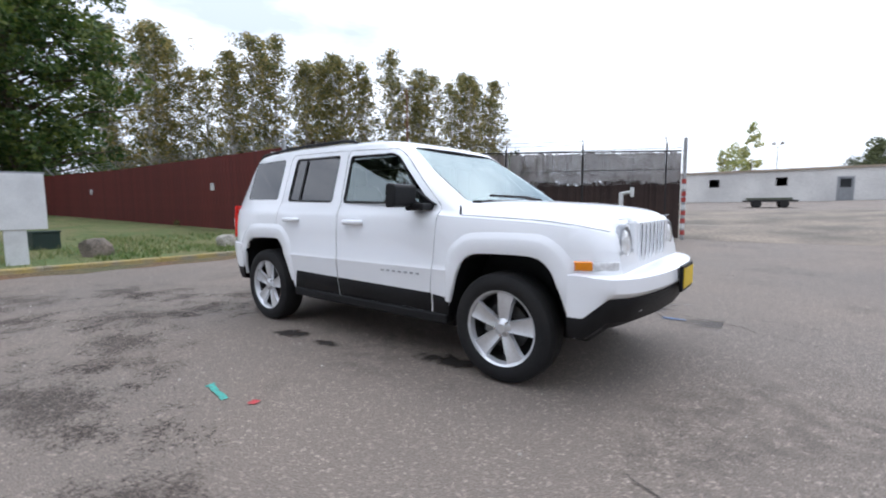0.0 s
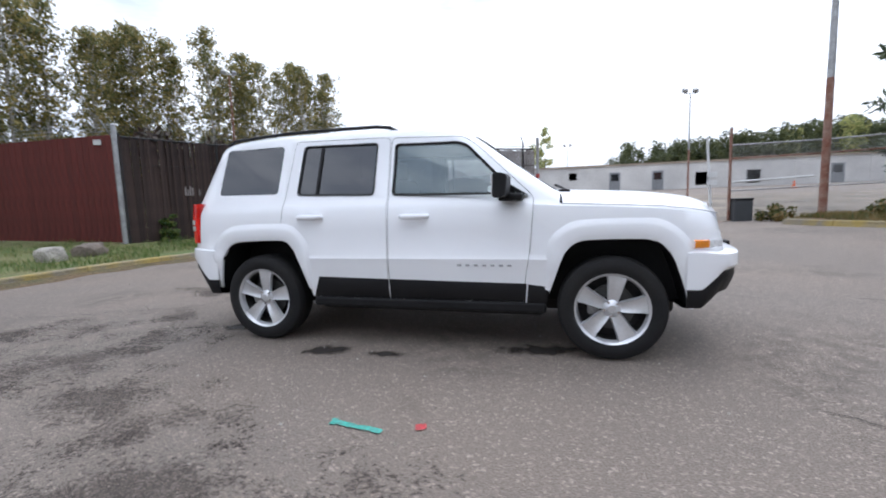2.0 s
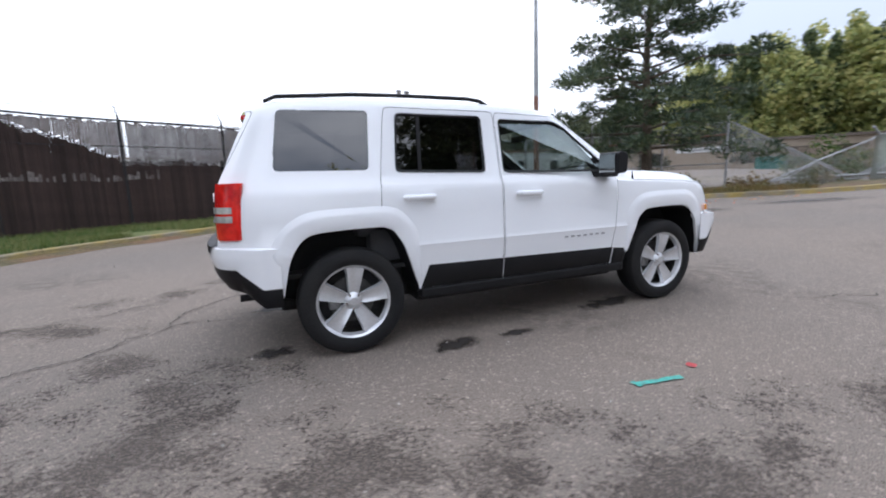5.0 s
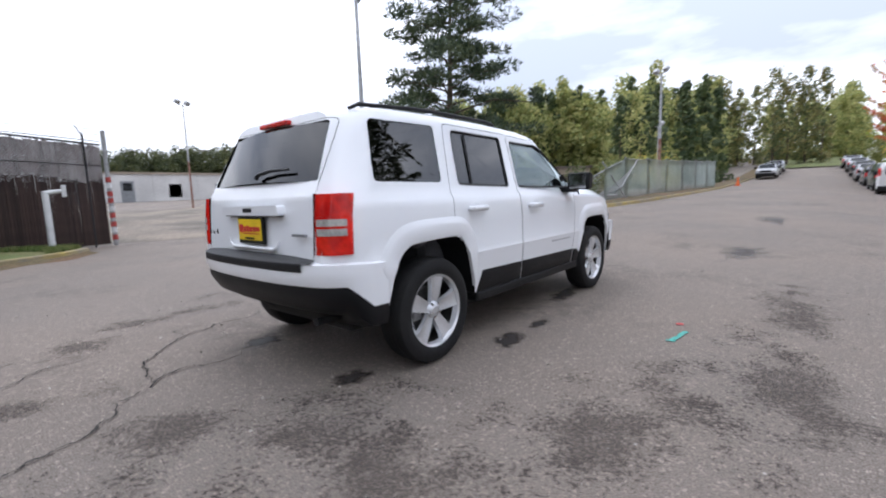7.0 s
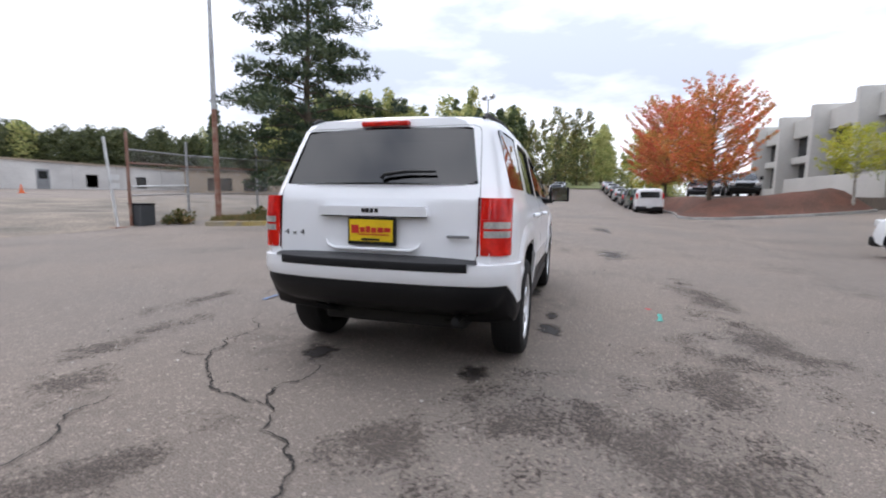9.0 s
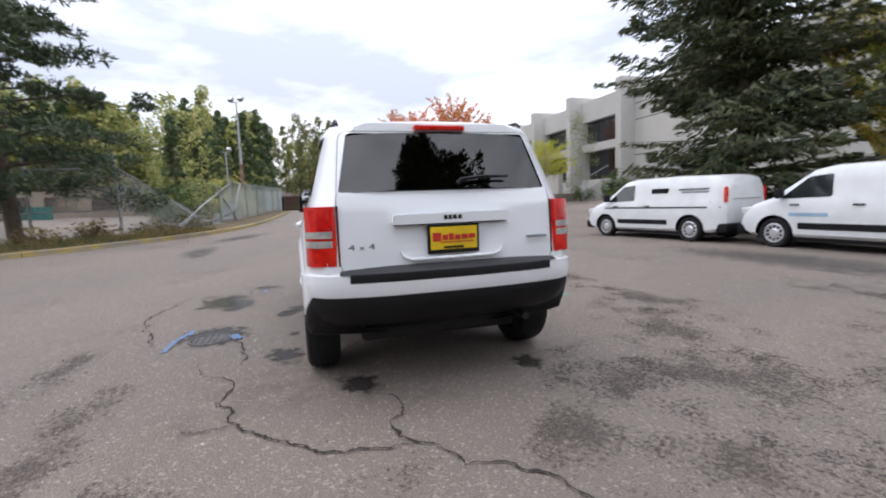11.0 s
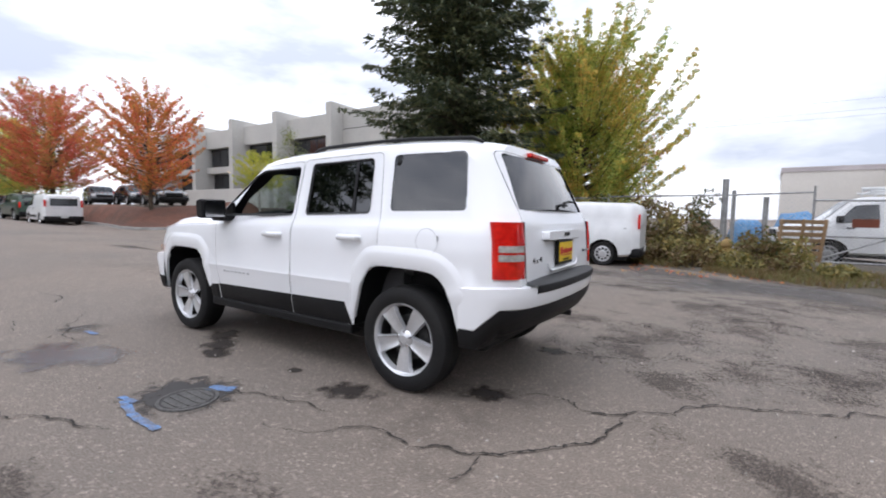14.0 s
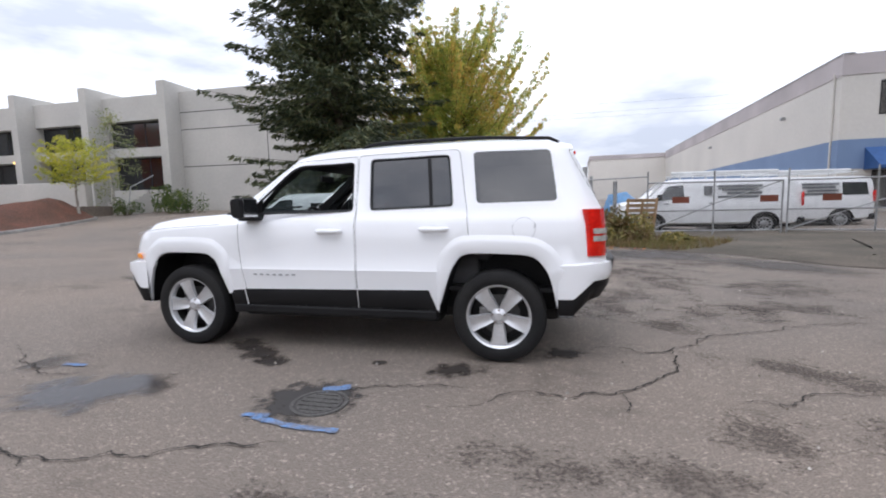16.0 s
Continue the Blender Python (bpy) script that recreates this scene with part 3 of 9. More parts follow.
        for x0, x1 in ((-0.80, -0.775),):
            vs = [bar.verts.new((x, s * (suv_side(x, z) - 0.006), z)) for x, z in ((x0 - 0.03, 1.145), (x1 - 0.03, 1.145), (x1, 1.512), (x0, 1.512))]
            bar.faces.new(vs)
        part("window_divider", bar, PLASTIC, door_obs["rear_door", s], "black upright divider bar")
    for nm, poly, p0, p1, material, out, label in (("windscreen", WS_POLY, WS0, WS1, SCREEN, 0.004, "raked windscreen glass"), ("rear_window", RG_POLY, RG0, RG1, REARGLASS, 0.0, "dark tinted rear window")):
        bm = bmesh.new()
        d = Vector((p1[0] - p0[0], 0, p1[1] - p0[1]))
        n = Vector((d.z, 0, -d.x)).normalized() * (1 if nm == "windscreen" else -1)
        ring = round_poly(grow([(y, t) for y, t in poly], 0.01), 0.05)
        base = Vector((p0[0], 0, p0[1]))
        fa = [bm.verts.new(base + Vector((0, y, 0)) + d * t + n * (out - (0.014 if nm == "windscreen" else 0.006))) for y, t in ring]
        fb = [bm.verts.new(v.co - n * 0.005) for v in fa]
        bm.faces.new(fa)
        bm.faces.new(fb[::-1])
        for i in range(len(ring)):
            j = (i + 1) % len(ring)
            bm.faces.new((fa[j], fa[i], fb[i], fb[j]))
        if nm == "rear_window":   # this pane bows out towards its middle
            bm.clear()
            sheets = []
            for deep in (0.0, 0.005):
                g = {}
                for j in range(5):
                    t = j / 4 * 0.97 - 0.01
                    half = 0.637 - 0.075 * max(0, t)
                    for i in range(17):
                        y = half * (i / 8 - 1)
                        g[i, j] = bm.verts.new(base + Vector((0, y, 0)) + d * t + n * (0.026 - 0.04 * (y / 0.63) ** 2 - deep))
                sheets.append(g)
            for q, g in enumerate(sheets):
                for i in range(16):
                    for j in range(4):
                        fc = [g[i, j], g[i + 1, j], g[i + 1, j + 1], g[i, j + 1]]
                        f = bm.faces.new(fc[::-1] if q == 0 else fc)
                        f.smooth = True
                        f.normal_update()
                        if (f.normal.dot(n) > 0) != (q == 0):
                            f.normal_flip()
        else:
            bmesh.ops.recalc_face_normals(bm, faces=bm.faces)
        bm.normal_update()
        for f in bm.faces:
            f.material_index = 0 if f.normal.dot(n) > 0.5 else 1
        ob = part(nm, bm, [material, GLASS_INNER], tail if nm == "rear_window" else shell, label)
        ob.visible_shadow = False

    # flares round the wheel openings
    for arch in (REAR_ARCH, FRONT_ARCH):
        line = smooth_line(arch[1:-1], 4)
        for s in (-1, 1):
            bm = bmesh.new()
            rows = []
            cx = sum(p[0] for p in line) / len(line)
            for i, (x, z) in enumerate(line):
                a, b = Vector(line[max(0, i - 1)]), Vector(line[min(len(line) - 1, i + 1)])
                d = (b - a).normalized()
                nrm = Vector((-d.y, d.x))
                q = min(i, len(line) - 1 - i) / (len(line) - 1)
                w = 0.035 + 0.095 * min(1.0, q / 0.16)
                row = []
                for o, dy in ((-0.004, -0.06), (-0.004, 0.009), (0.005, 0.0135), (0.60 * w, 0.0165), (0.74 * w, 0.0135), (w, -0.001)):
                    px, pz = x + nrm.x * o, z + nrm.y * o
                    row.append(bm.verts.new((px, s * (suv_side(max(-1.95, min(1.9, px)), pz) + dy), pz)))
                rows.append(row)
            for ra, rb in zip(rows, rows[1:]):
                for i in range(5):
                    bm.faces.new((ra[i], ra[i + 1], rb[i + 1], rb[i]))
            bmesh.ops.recalc_face_normals(bm, faces=bm.faces)
            if sum(f.normal.y * s * f.calc_area() for f in bm.faces) < 0:
                bmesh.ops.reverse_faces(bm, faces=bm.faces)
            lin = bmesh.new()
            rows = []
            for x, z in line:
                k = 0.992 if z > 0.5 else 1.0
                rows.append([lin.verts.new((cx + (x - cx) * 0.985, s * y, z * k)) for y in (0.535, suv_side(max(-1.95, min(1.9, x)), z) - 0.012)] + [lin.verts.new((cx + (x - cx) * 0.985, s * 0.535, 0.36))])
            for ra, rb in zip(rows, rows[1:]):
                lin.faces.new((ra[0], ra[1], rb[1], rb[0]))
                lin.faces.new((ra[2], ra[0], rb[0], rb[2]))
            part("wheel_arch_liner", lin, PLASTIC, shell, "black plastic liner inside the wheel arch")
            part("wheel_arch_flare", bm, PAINT, shell, "white flared wheel arch", smooth=40)

    # cladding along the sills
    def clad(corners, s, parent, nm="sill_cladding"):
        """A patch over the side between four (x, z) corners, 7 mm proud with folded edges."""
        (ax, az), (bx, bz), (cx, cz), (dx, dz) = corners
        bm = bmesh.new()
        g = {}
        for i in range(9):
            for j in range(5):
                u, v = i / 8, j / 4
                x = (ax * (1 - u) + bx * u) * (1 - v) + (dx * (1 - u) + cx * u) * v
                z = (az * (1 - u) + bz * u) * (1 - v) + (dz * (1 - u) + cz * u) * v
                edge = i in (0, 8) or j in (0, 4)
                g[i, j] = bm.verts.new((x, s * (suv_side(x, z) + (0.001 if edge else 0.012)), z))
        for i in range(8):
            for j in range(4):
                bm.faces.new((g[i, j], g[i + 1, j], g[i + 1, j + 1], g[i, j + 1]))
        bmesh.ops.recalc_face_normals(bm, faces=bm.faces)
        if sum(f.normal.y * s for f in bm.faces) < 0:
            bmesh.ops.reverse_faces(bm, faces=bm.faces)
        part(nm, bm, PLASTIC, parent, "matt black lower cladding", smooth=50)

    for s in (-1, 1):
        clad([(-0.86, 0.372), (-0.2275, 0.372), (-0.2275, 0.52), (-0.80, 0.53)], s, door_obs["rear_door", s])
        clad([(-0.2225, 0.372), (0.764, 0.372), (0.777, 0.505), (-0.2225, 0.52)], s, door_obs["front_door", s])
        clad([(0.772, 0.36), (0.905, 0.36), (0.925, 0.485), (0.785, 0.50)], s, shell)
        part("sill", boxbm(-0.86, 0.90, s * 0.74 if s > 0 else -0.845, 0.845 if s > 0 else -0.74, 0.30, 0.372, bevel=0.015), PLASTIC, shell, "black sill strip")
        # handles
        for x, z, nm in ((-0.005, 0.975, "front_door"), (-0.845, 0.985, "rear_door")):
            y = suv_side(x, z)
            bm = bmesh.new()
            tube(bm, [(x - 0.105, s * (y + 0.004), z), (x - 0.085, s * (y + 0.034), z), (x + 0.075, s * (y + 0.034), z), (x + 0.10, s * (y + 0.004), z)], [0.016, 0.02, 0.02, 0.016], 8)
            h = part("door_handle", bm, PAINT, door_obs[nm, s], "white pull handle", smooth=50)
            part("handle_recess", lathe(bmesh.new(), [(0.0, 0.001), (0.04, 0.001), (0.046, 0.0)], 20), PAINT, h, at=pose(x, s * (y + 0.001), z) @ Matrix.Diagonal((1.1, s, 0.9, 1)))
        # mirrors
        mir = part("door_mirror", prism(round_poly([(0.585, 1.085), (0.675, 1.095), (0.685, 1.235), (0.595, 1.25)], 0.03), s * 0.88, s * 1.09), PLASTIC, door_obs["front_door", s], "black door mirror housing")
        bv = mir.modifiers.new("edge", "BEVEL")
        bv.width, bv.segments = 0.02, 3
        part("mirror_glass", boxbm(0.578, 0.588, min(s * 0.905, s * 1.065), max(s * 0.905, s * 1.065), 1.10, 1.235), CHROME, mir, "mirror glass")
        part("mirror_arm", boxbm(0.60, 0.76, min(s * 0.78, s * 0.92), max(s * 0.78, s * 0.92), 1.065, 1.115, bevel=0.015), PLASTIC, mir)
        part("mirror_sail", prism([(0.60, 1.105), (0.79, 1.10), (0.60, 1.22)], s * 0.79, s * 0.815), PLASTIC, door_obs["front_door", s], "black corner trim of the window")
        # lettering on the door as bars
        for k in range(7):
            x = 0.30 + k * 0.058
            y = suv_side(x, 0.63)
            part("badge_bar", boxbm(x, x + 0.03, min(s * y, s * (y + 0.006)), max(s * y, s * (y + 0.006)), 0.622, 0.636, bevel=0.002), FAINT_LINE, door_obs["front_door", s], "small grey badge bar")
        # roof rail
        bm = tubebm([(-1.74, s * 0.60, 1.602), (-1.67, s * 0.605, 1.632), (-1.2, s * 0.61, 1.659), (-0.9, s * 0.61, 1.662), (-0.38, s * 0.605, 1.658), (-0.27, s * 0.60, 1.646), (-0.20, s * 0.595, 1.618)], [0.010, 0.013, 0.013, 0.013, 0.014, 0.014, 0.010], 8)
        part("roof_rail", bm, PLASTIC, car, "black roof rail", smooth=50)
        # tail lamps wrapped round the corner
        lamp = None
        for z0, z1, m, nm in ((0.79, 0.995, RED_LENS, "lower_lens"), (0.9955, 1.115, RED_LENS, "upper_lens"), (0.893, 0.93, REVERSE_LENS, "reversing_lens"), (0.944, 0.981, REVERSE_LENS, "reversing_lens"), (0.788, 1.117, LENS_EDGE, "lens_border")):
            poly = [(-2.065, s * 0.652), (-2.072, s * 0.69), (-2.047, s * 0.758), (-2.006, s * 0.800), (-1.94, s * 0.826), (-1.91, s * 0.79), (-1.96, s * 0.655)]
            if m is REVERSE_LENS:
                poly = [(-2.068, s * 0.676), (-2.076, s * 0.692), (-2.051, s * 0.761), (-2.009, s * 0.804), (-1.972, s * 0.819), (-1.97, s * 0.79), (-2.03, s * 0.676)]
            if m is LENS_EDGE:
                poly = [(-2.068, s * 0.640), (-2.070, s * 0.652), (-2.03, s * 0.655), (-2.03, s * 0.640)]
            bm = prism(round_poly(poly, 0.02 if m is RED_LENS else 0.004, 2), z0, z1, "xy")
            for v in bm.verts:
                v.co.x += 0.10 * max(0, v.co.z - 1.0) + 0.03 * max(0, v.co.z - 0.8)
            ob = part(nm, bm, m, lamp or car, smooth=40)
            if lamp is None:
                lamp = ob
                ob.name = "tail_lamp"
                tagged(ob, "red and clear upright tail lamp")
        # amber side lamp and front indicator
        bm = bmesh.new()
        pts = smooth_line([(1.775, 0.845), (1.82, 0.832), (1.862, 0.813)], 4)
        rows = []
        for x, y in pts:
            rows.append([bm.verts.new((x + o, s * (y + 0.008 + o), z)) for o, z in ((0, 0.742), (0.008, 0.748), (0.008, 0.788), (0, 0.795))])
        for a, b in zip(rows, rows[1:]):
            for i in range(3):
                bm.faces.new((a[i], a[i + 1], b[i + 1], b[i]))
        bmesh.ops.recalc_face_normals(bm, faces=bm.faces)
        part("side_lamp", bm, AMBER, car, "amber side marker lamp", smooth=40)
        bm = bmesh.new()
        pts = smooth_line([(1.866, 0.812), (1.925, 0.762), (1.965, 0.71)], 3)
        rows = []
        for x, y in pts:
            rows.append([bm.verts.new((x + o, s * (y + 0.006), z)) for o, z in ((0, 0.742), (0.008, 0.748), (0.008, 0.785), (0, 0.792))])
        for a, b in zip(rows, rows[1:]):
            for i in range(3):
                bm.faces.new((a[i], a[i + 1], b[i + 1], b[i]))
        part("indicator_lamp", bm, CLEAR_LENS, car, "clear front indicator lens", smooth=40)
        # headlamp
        hl = part("headlamp", lathe(bmesh.new(), [(0.0, 0.02), (0.06, 0.016), (0.092, 0.0), (0.10, -0.012), (0.112, -0.004), (0.118, -0.03)], 32, axis="z"), CLEAR_LENS, car, "round headlamp with clear lens", smooth=40,
                  at=pose(1.95, s * 0.545, 0.868, 0, 86, 0))
        part("lamp_ring", lathe(bmesh.new(), [(0.088, 0.006), (0.100, 0.012), (0.114, 0.004), (0.12, -0.03)], 32, axis="z"), GREYINK, hl, smooth=40)
        for fx, fy in ((1.3175, 0.757), (-1.3175, 0.757)):
            wheel_at(car, fx, s * fy, s, spin={(1, -1): -0.15, (-1, -1): -0.1, (1, 1): 0.3, (-1, 1): 0.63}[(1 if fx > 0 else -1, s)])
            part("mud_guard", prism([(fx - 0.02, 0.42), (fx + 0.02, 0.42), (fx + 0.02, 0.26), (fx - 0.02, 0.26)], s * 0.3, s * 0.6), DARKMETAL, car, "suspension arm")

    # bumpers: the painted skin drops beside the wheels, the black valance below it sweeps up towards the ends
    def skin(q, hi, mid, lo, deep):
        """Bumper section at q (0 beside the wheel, 1 round the end)."""
        low = lo[0] + (lo[1] - lo[0]) * q
        o = 0.004 + 0.012 * q
        return [(-0.10 - 0.16 * q, hi + 0.012 * q), (-0.02, hi), (o * 0.8, hi - 0.012), (o, hi - 0.05), (o, mid), (o * 0.5 - deep * q, low + 0.012), (-0.012 - deep * q, low), (-0.06, low)]

    def lower(q, lo, k):
        """Valance section: k says how far it tucks in below the end."""
        top = lo[0] + (lo[1] - lo[0]) * q + 0.006
        return [(-0.05, top), (-0.004, top), (-0.002, top - 0.03), (-0.006 - 0.016 * q * k, top - 0.07 + 0.005 * q), (-0.02 - 0.07 * q * k, top - 0.115 - 0.02 * q), (-0.10 - 0.12 * q * k, top - 0.135 - 0.055 * q), (-0.5, 0.31)]

    front = smooth_line([(1.745, 0.862), (1.80, 0.862), (1.87, 0.853), (1.95, 0.82), (2.01, 0.76), (2.07, 0.64), (2.125, 0.35), (2.145, 0.0)], 4)
    rear = smooth_line([(-1.735, 0.858), (-1.80, 0.856), (-1.88, 0.845), (-1.96, 0.815), (-2.03, 0.765), (-2.09, 0.65), (-2.135, 0.38), (-2.15, 0.0)], 4)
    qf = lambda x: float(np.interp(abs(x), (1.83, 1.96), (0.0, 1.0)))
    qr = lambda x: float(np.interp(abs(x), (1.84, 1.98), (0.0, 1.0)))
    part("front_bumper", sweep_plan(front, lambda x, y: skin(qf(x), 0.728 - 0.012 * qf(x), 0.63, (0.478, 0.592), 0.012)), PAINT, car, "white front bumper", smooth=35)
    part("front_valance", sweep_plan(front, lambda x, y: lower(qf(x), (0.478, 0.592), 0.3)), PLASTIC, car, "black lower front valance", smooth=35)
    part("rear_bumper", sweep_plan(rear, lambda x, y: skin(qr(x), 0.738 + 0.012 * qr(x), 0.66, (0.478, 0.606), 0.006)), PAINT, car, "white rear bumper", smooth=35)
    part("rear_valance", sweep_plan(rear, lambda x, y: lower(qr(x), (0.478, 0.606), 0.55)), PLASTIC, car, "black lower rear valance", smooth=35)
    step = [(x, y) for x, y in rear if abs(y) < 0.66]
    part("bumper_step", sweep_plan(step, lambda x, y: [(-0.15, 0.775), (-0.07, 0.772), (-0.005, 0.757), (0.019, 0.744)]), STEP_PLASTIC, car, "weathered grey step pad on the bumper", smooth=40)
    part("step_lip", sweep_plan([(x, y) for x, y in step if abs(y) < 0.60], lambda x, y: [(0.019, 0.745), (0.0235, 0.735), (0.022, 0.70), (0.012, 0.692)]), PLASTIC, car, "black lip below the step pad", smooth=40)

    # grille with seven slots
    gr = part("grille", boxbm(1.90, 1.972, -0.42, 0.42, 0.70, 1.012, bevel=0.03), PAINT, car, "white seven-slot grille")
    for k in range(7):
        y = (k - 3) * 0.098
        part("grille_slot", prism(round_poly([(y - 0.026, 0.745), (y + 0.026, 0.745), (y + 0.028, 0.975), (y - 0.028, 0.975)], 0.022), 1.93, 1.9735, "yz"), DARKMETAL, gr, "dark grille slot")
        part("slot_rim", prism(round_poly([(y - 0.036, 0.735), (y - 0.028, 0.735), (y - 0.030, 0.985), (y - 0.038, 0.985)], 0.003), 1.95, 1.981, "yz"), PAINT, gr)
    fp = part("front_plate", boxbm(2.165, 2.185, -0.16, 0.16, 0.56, 0.72, bevel=0.004), PLASTIC, car, "black plate frame")
    part("plate_face", boxbm(2.186, 2.19, -0.145, 0.145, 0.58, 0.70), YELLOW, fp, "yellow dealer plate")
    for s in (-1, 1):
        part("fog_lamp", lathe(bmesh.new(), [(0.0, 0.01), (0.028, 0.006), (0.036, -0.01)], 20, axis="z"), CLEAR_LENS, car, "small round fog lamp", at=pose(2.053, s * 0.60, 0.54, 0, 85, s * 20))

    # bonnet edge line, cowl and wipers
    for s in (-1, 1):
        line = [(x, s * (suv_station(x)[9][1] - 0.012), suv_station(x)[9][2] + 0.014) for x in (1.0, 1.2, 1.4, 1.6, 1.78, 1.88, 1.93)]
        part("bonnet_gap", tubebm(line, 0.003, 5), FAINT_LINE, shell, "faint gap beside the bonnet")
        part("wiper", tubebm([(1.03, s * 0.05 + 0.25, 1.135), (0.985, s * 0.05 + 0.05, 1.16), (0.955, s * 0.1 - 0.28, 1.168)], 0.009, 6), PLASTIC, shell, "black windscreen wiper")
    part("bonnet_gap", tubebm([(1.935, y, 1.012) for y in (-0.62, -0.3, 0, 0.3, 0.62)], 0.003, 5), FAINT_LINE, shell)
    part("cowl", boxbm(0.98, 1.06, -0.66, 0.66, 1.10, 1.132, bevel=0.01), PLASTIC, shell, "black cowl below the windscreen")
    part("antenna", tubebm([(1.0, -0.815, 1.04), (1.0, -0.812, 1.075), (0.997, -0.811, 1.10)], [0.010, 0.006, 0.004], 6), PLASTIC, car, "black stub of the aerial")

    # tailgate details
    part("garnish", prism(round_poly([(-0.355, 1.0), (0.355, 1.0), (0.345, 1.055), (-0.345, 1.06)], 0.015), -2.094, -2.03, "yz"), PAINT, tail, "white handle bar above the plate", smooth=40)
    part("garnish_shadow", boxbm(-2.075, -2.05, -0.34, 0.34, 0.993, 1.0), PLASTIC, tail)
    pl = part("rear_plate", boxbm(-2.088, -2.066, -0.158, 0.152, 0.825, 0.99, bevel=0.004), PLASTIC, tail, "black plate frame")
    part("recess_lip", tubebm([(-2.074, 0.31, 0.85), (-2.078, 0.295, 0.82), (-2.079, 0.25, 0.80), (-2.079, -0.25, 0.80), (-2.078, -0.295, 0.82), (-2.074, -0.31, 0.85)], [0.004, 0.009, 0.012, 0.012, 0.009, 0.004], 10), PAINT, tail, "rounded lip of the plate recess", smooth=60)
    face = part("plate_face", boxbm(-2.092, -2.088, -0.143, 0.138, 0.848, 0.978), YELLOW, pl, "yellow dealer plate")
    for k, (y0, y1, z0, z1) in enumerate(((0.125, 0.075, 0.895, 0.945), (0.068, 0.035, 0.90, 0.932), (0.03, 0.0, 0.90, 0.938), (-0.006, -0.04, 0.90, 0.93), (-0.046, -0.085, 0.902, 0.932), (-0.09, -0.13, 0.905, 0.932))):
        part("print_bar", boxbm(-2.0945, -2.092, y1, y0, z0, z1, bevel=0.001), REDINK, face, "red script drawn as a bar")
    part("print_bar", boxbm(-2.0945, -2.092, -0.12, 0.08, 0.886, 0.892), REDINK, face)
    part("print_bar", boxbm(-2.0935, -2.092, -0.06, 0.06, 0.853, 0.866), PLASTIC, face, "small dark print bar")
    for y in (0.045, 0.018, -0.01, -0.04):
        part("maker_badge", boxbm(-2.0985, -2.094, y - 0.011, y + 0.011, 1.02, 1.045, bevel=0.003), DARKMETAL, tail, "small dark badge on the bar")
    for k, y in enumerate((0.58, 0.525, 0.47)):
        txt = bpy.data.curves.new("badge_text", "FONT")
        txt.body, txt.size, txt.extrude, txt.align_x = "4x4"[k], (0.048, 0.04, 0.048)[k], 0.002, "CENTER"
        txt.materials.append(DARKMETAL)
        o = new("badge_character", txt)
        o.parent = tail
        o.matrix_basis = pose(-2.086, y, 0.872, 90, 0, -90) @ Matrix.Diagonal((1.5, 1, 1, 1))
    part("trim_badge", prism(round_poly([(-0.60, 0.885), (-0.47, 0.885), (-0.47, 0.90), (-0.60, 0.90)], 0.006), -2.086, -2.07, "yz"), GREYINK, tail, "narrow grey badge")
    part("stop_lamp", boxbm(-1.885, -1.80, -0.16, 0.16, 1.552, 1.582, bevel=0.008), RED_LENS, shell, "red high stop lamp", at=Matrix.Identity(4))
    part("rear_wiper", tubebm([(-2.045, -0.05, 1.222), (-2.04, -0.07, 1.245), (-2.03, -0.2, 1.262), (-2.018, -0.38, 1.262)], [0.014, 0.012, 0.010, 0.007], 6), PLASTIC, tail, "black rear wiper arm")
    part("exhaust", tubebm([(-1.99, -0.50, 0.375), (-1.7, -0.50, 0.375)], 0.024, 14), DARKMETAL, car, "dark steel exhaust tip", smooth=40)
    part("fuel_flap", lathe(bmesh.new(), [(0.0790, 0.0012), (0.0812, 0.0012)], 32), FAINT_LINE, shell, "round outline of the fuel flap", at=pose(-1.50, suv_side(-1.5, 0.98) + 0.001, 0.985))
    part("reflector", boxbm(-1.58, -1.572, suv_side(-1.58, 0.98), suv_side(-1.58, 0.98) + 0.004, 0.99, 1.02), GREYINK, shell)

    # under the car
    part("floor_pan", boxbm(-1.75, 1.75, -0.52, 0.52, 0.25, 0.36, bevel=0.03), SHADE_BLACK, car, "dark underbody")
    part("floor_pan", boxbm(-0.86, 0.88, -0.73, 0.73, 0.25, 0.33, bevel=0.03), SHADE_BLACK, car, "dark underbody between the sills")
    for x in (-1.3175, 1.3175):
        part("axle", tubebm([(x, -0.68, 0.345), (x, 0.68, 0.345)], 0.045, 10), DARKMETAL, car)

    # cabin
    part("dashboard", prism(round_poly([(0.45, 0.62), (0.42, 1.02), (0.52, 1.10), (0.84, 1.085), (0.84, 0.62)], 0.05), -0.67, 0.67), CABIN, car, "dark dashboard")
    part("cabin_floor", boxbm(-1.70, 0.83, -0.68, 0.68, 0.50, 0.53), CABIN, car)
    for s in (-1, 1):
        seat = part("front_seat", boxbm(-0.42, 0.10, s * 0.36 - 0.24, s * 0.36 + 0.24, 0.53, 0.78, bevel=0.05), SEATCLOTH, car, "grey cloth front seat", smooth=40)
        part("seat_back", boxbm(-0.08, 0.08, s * 0.36 - 0.24, s * 0.36 + 0.24, 0, 0.58, bevel=0.06, m=pose(-0.40, 0, 0.72, 0, -14, 0)), SEATCLOTH, seat, smooth=40)
        part("head_rest", boxbm(-0.05, 0.05, s * 0.36 - 0.13, s * 0.36 + 0.13, 0, 0.18, bevel=0.045, m=pose(-0.55, 0, 1.28, 0, -8, 0)), SEATCLOTH, seat, smooth=40)
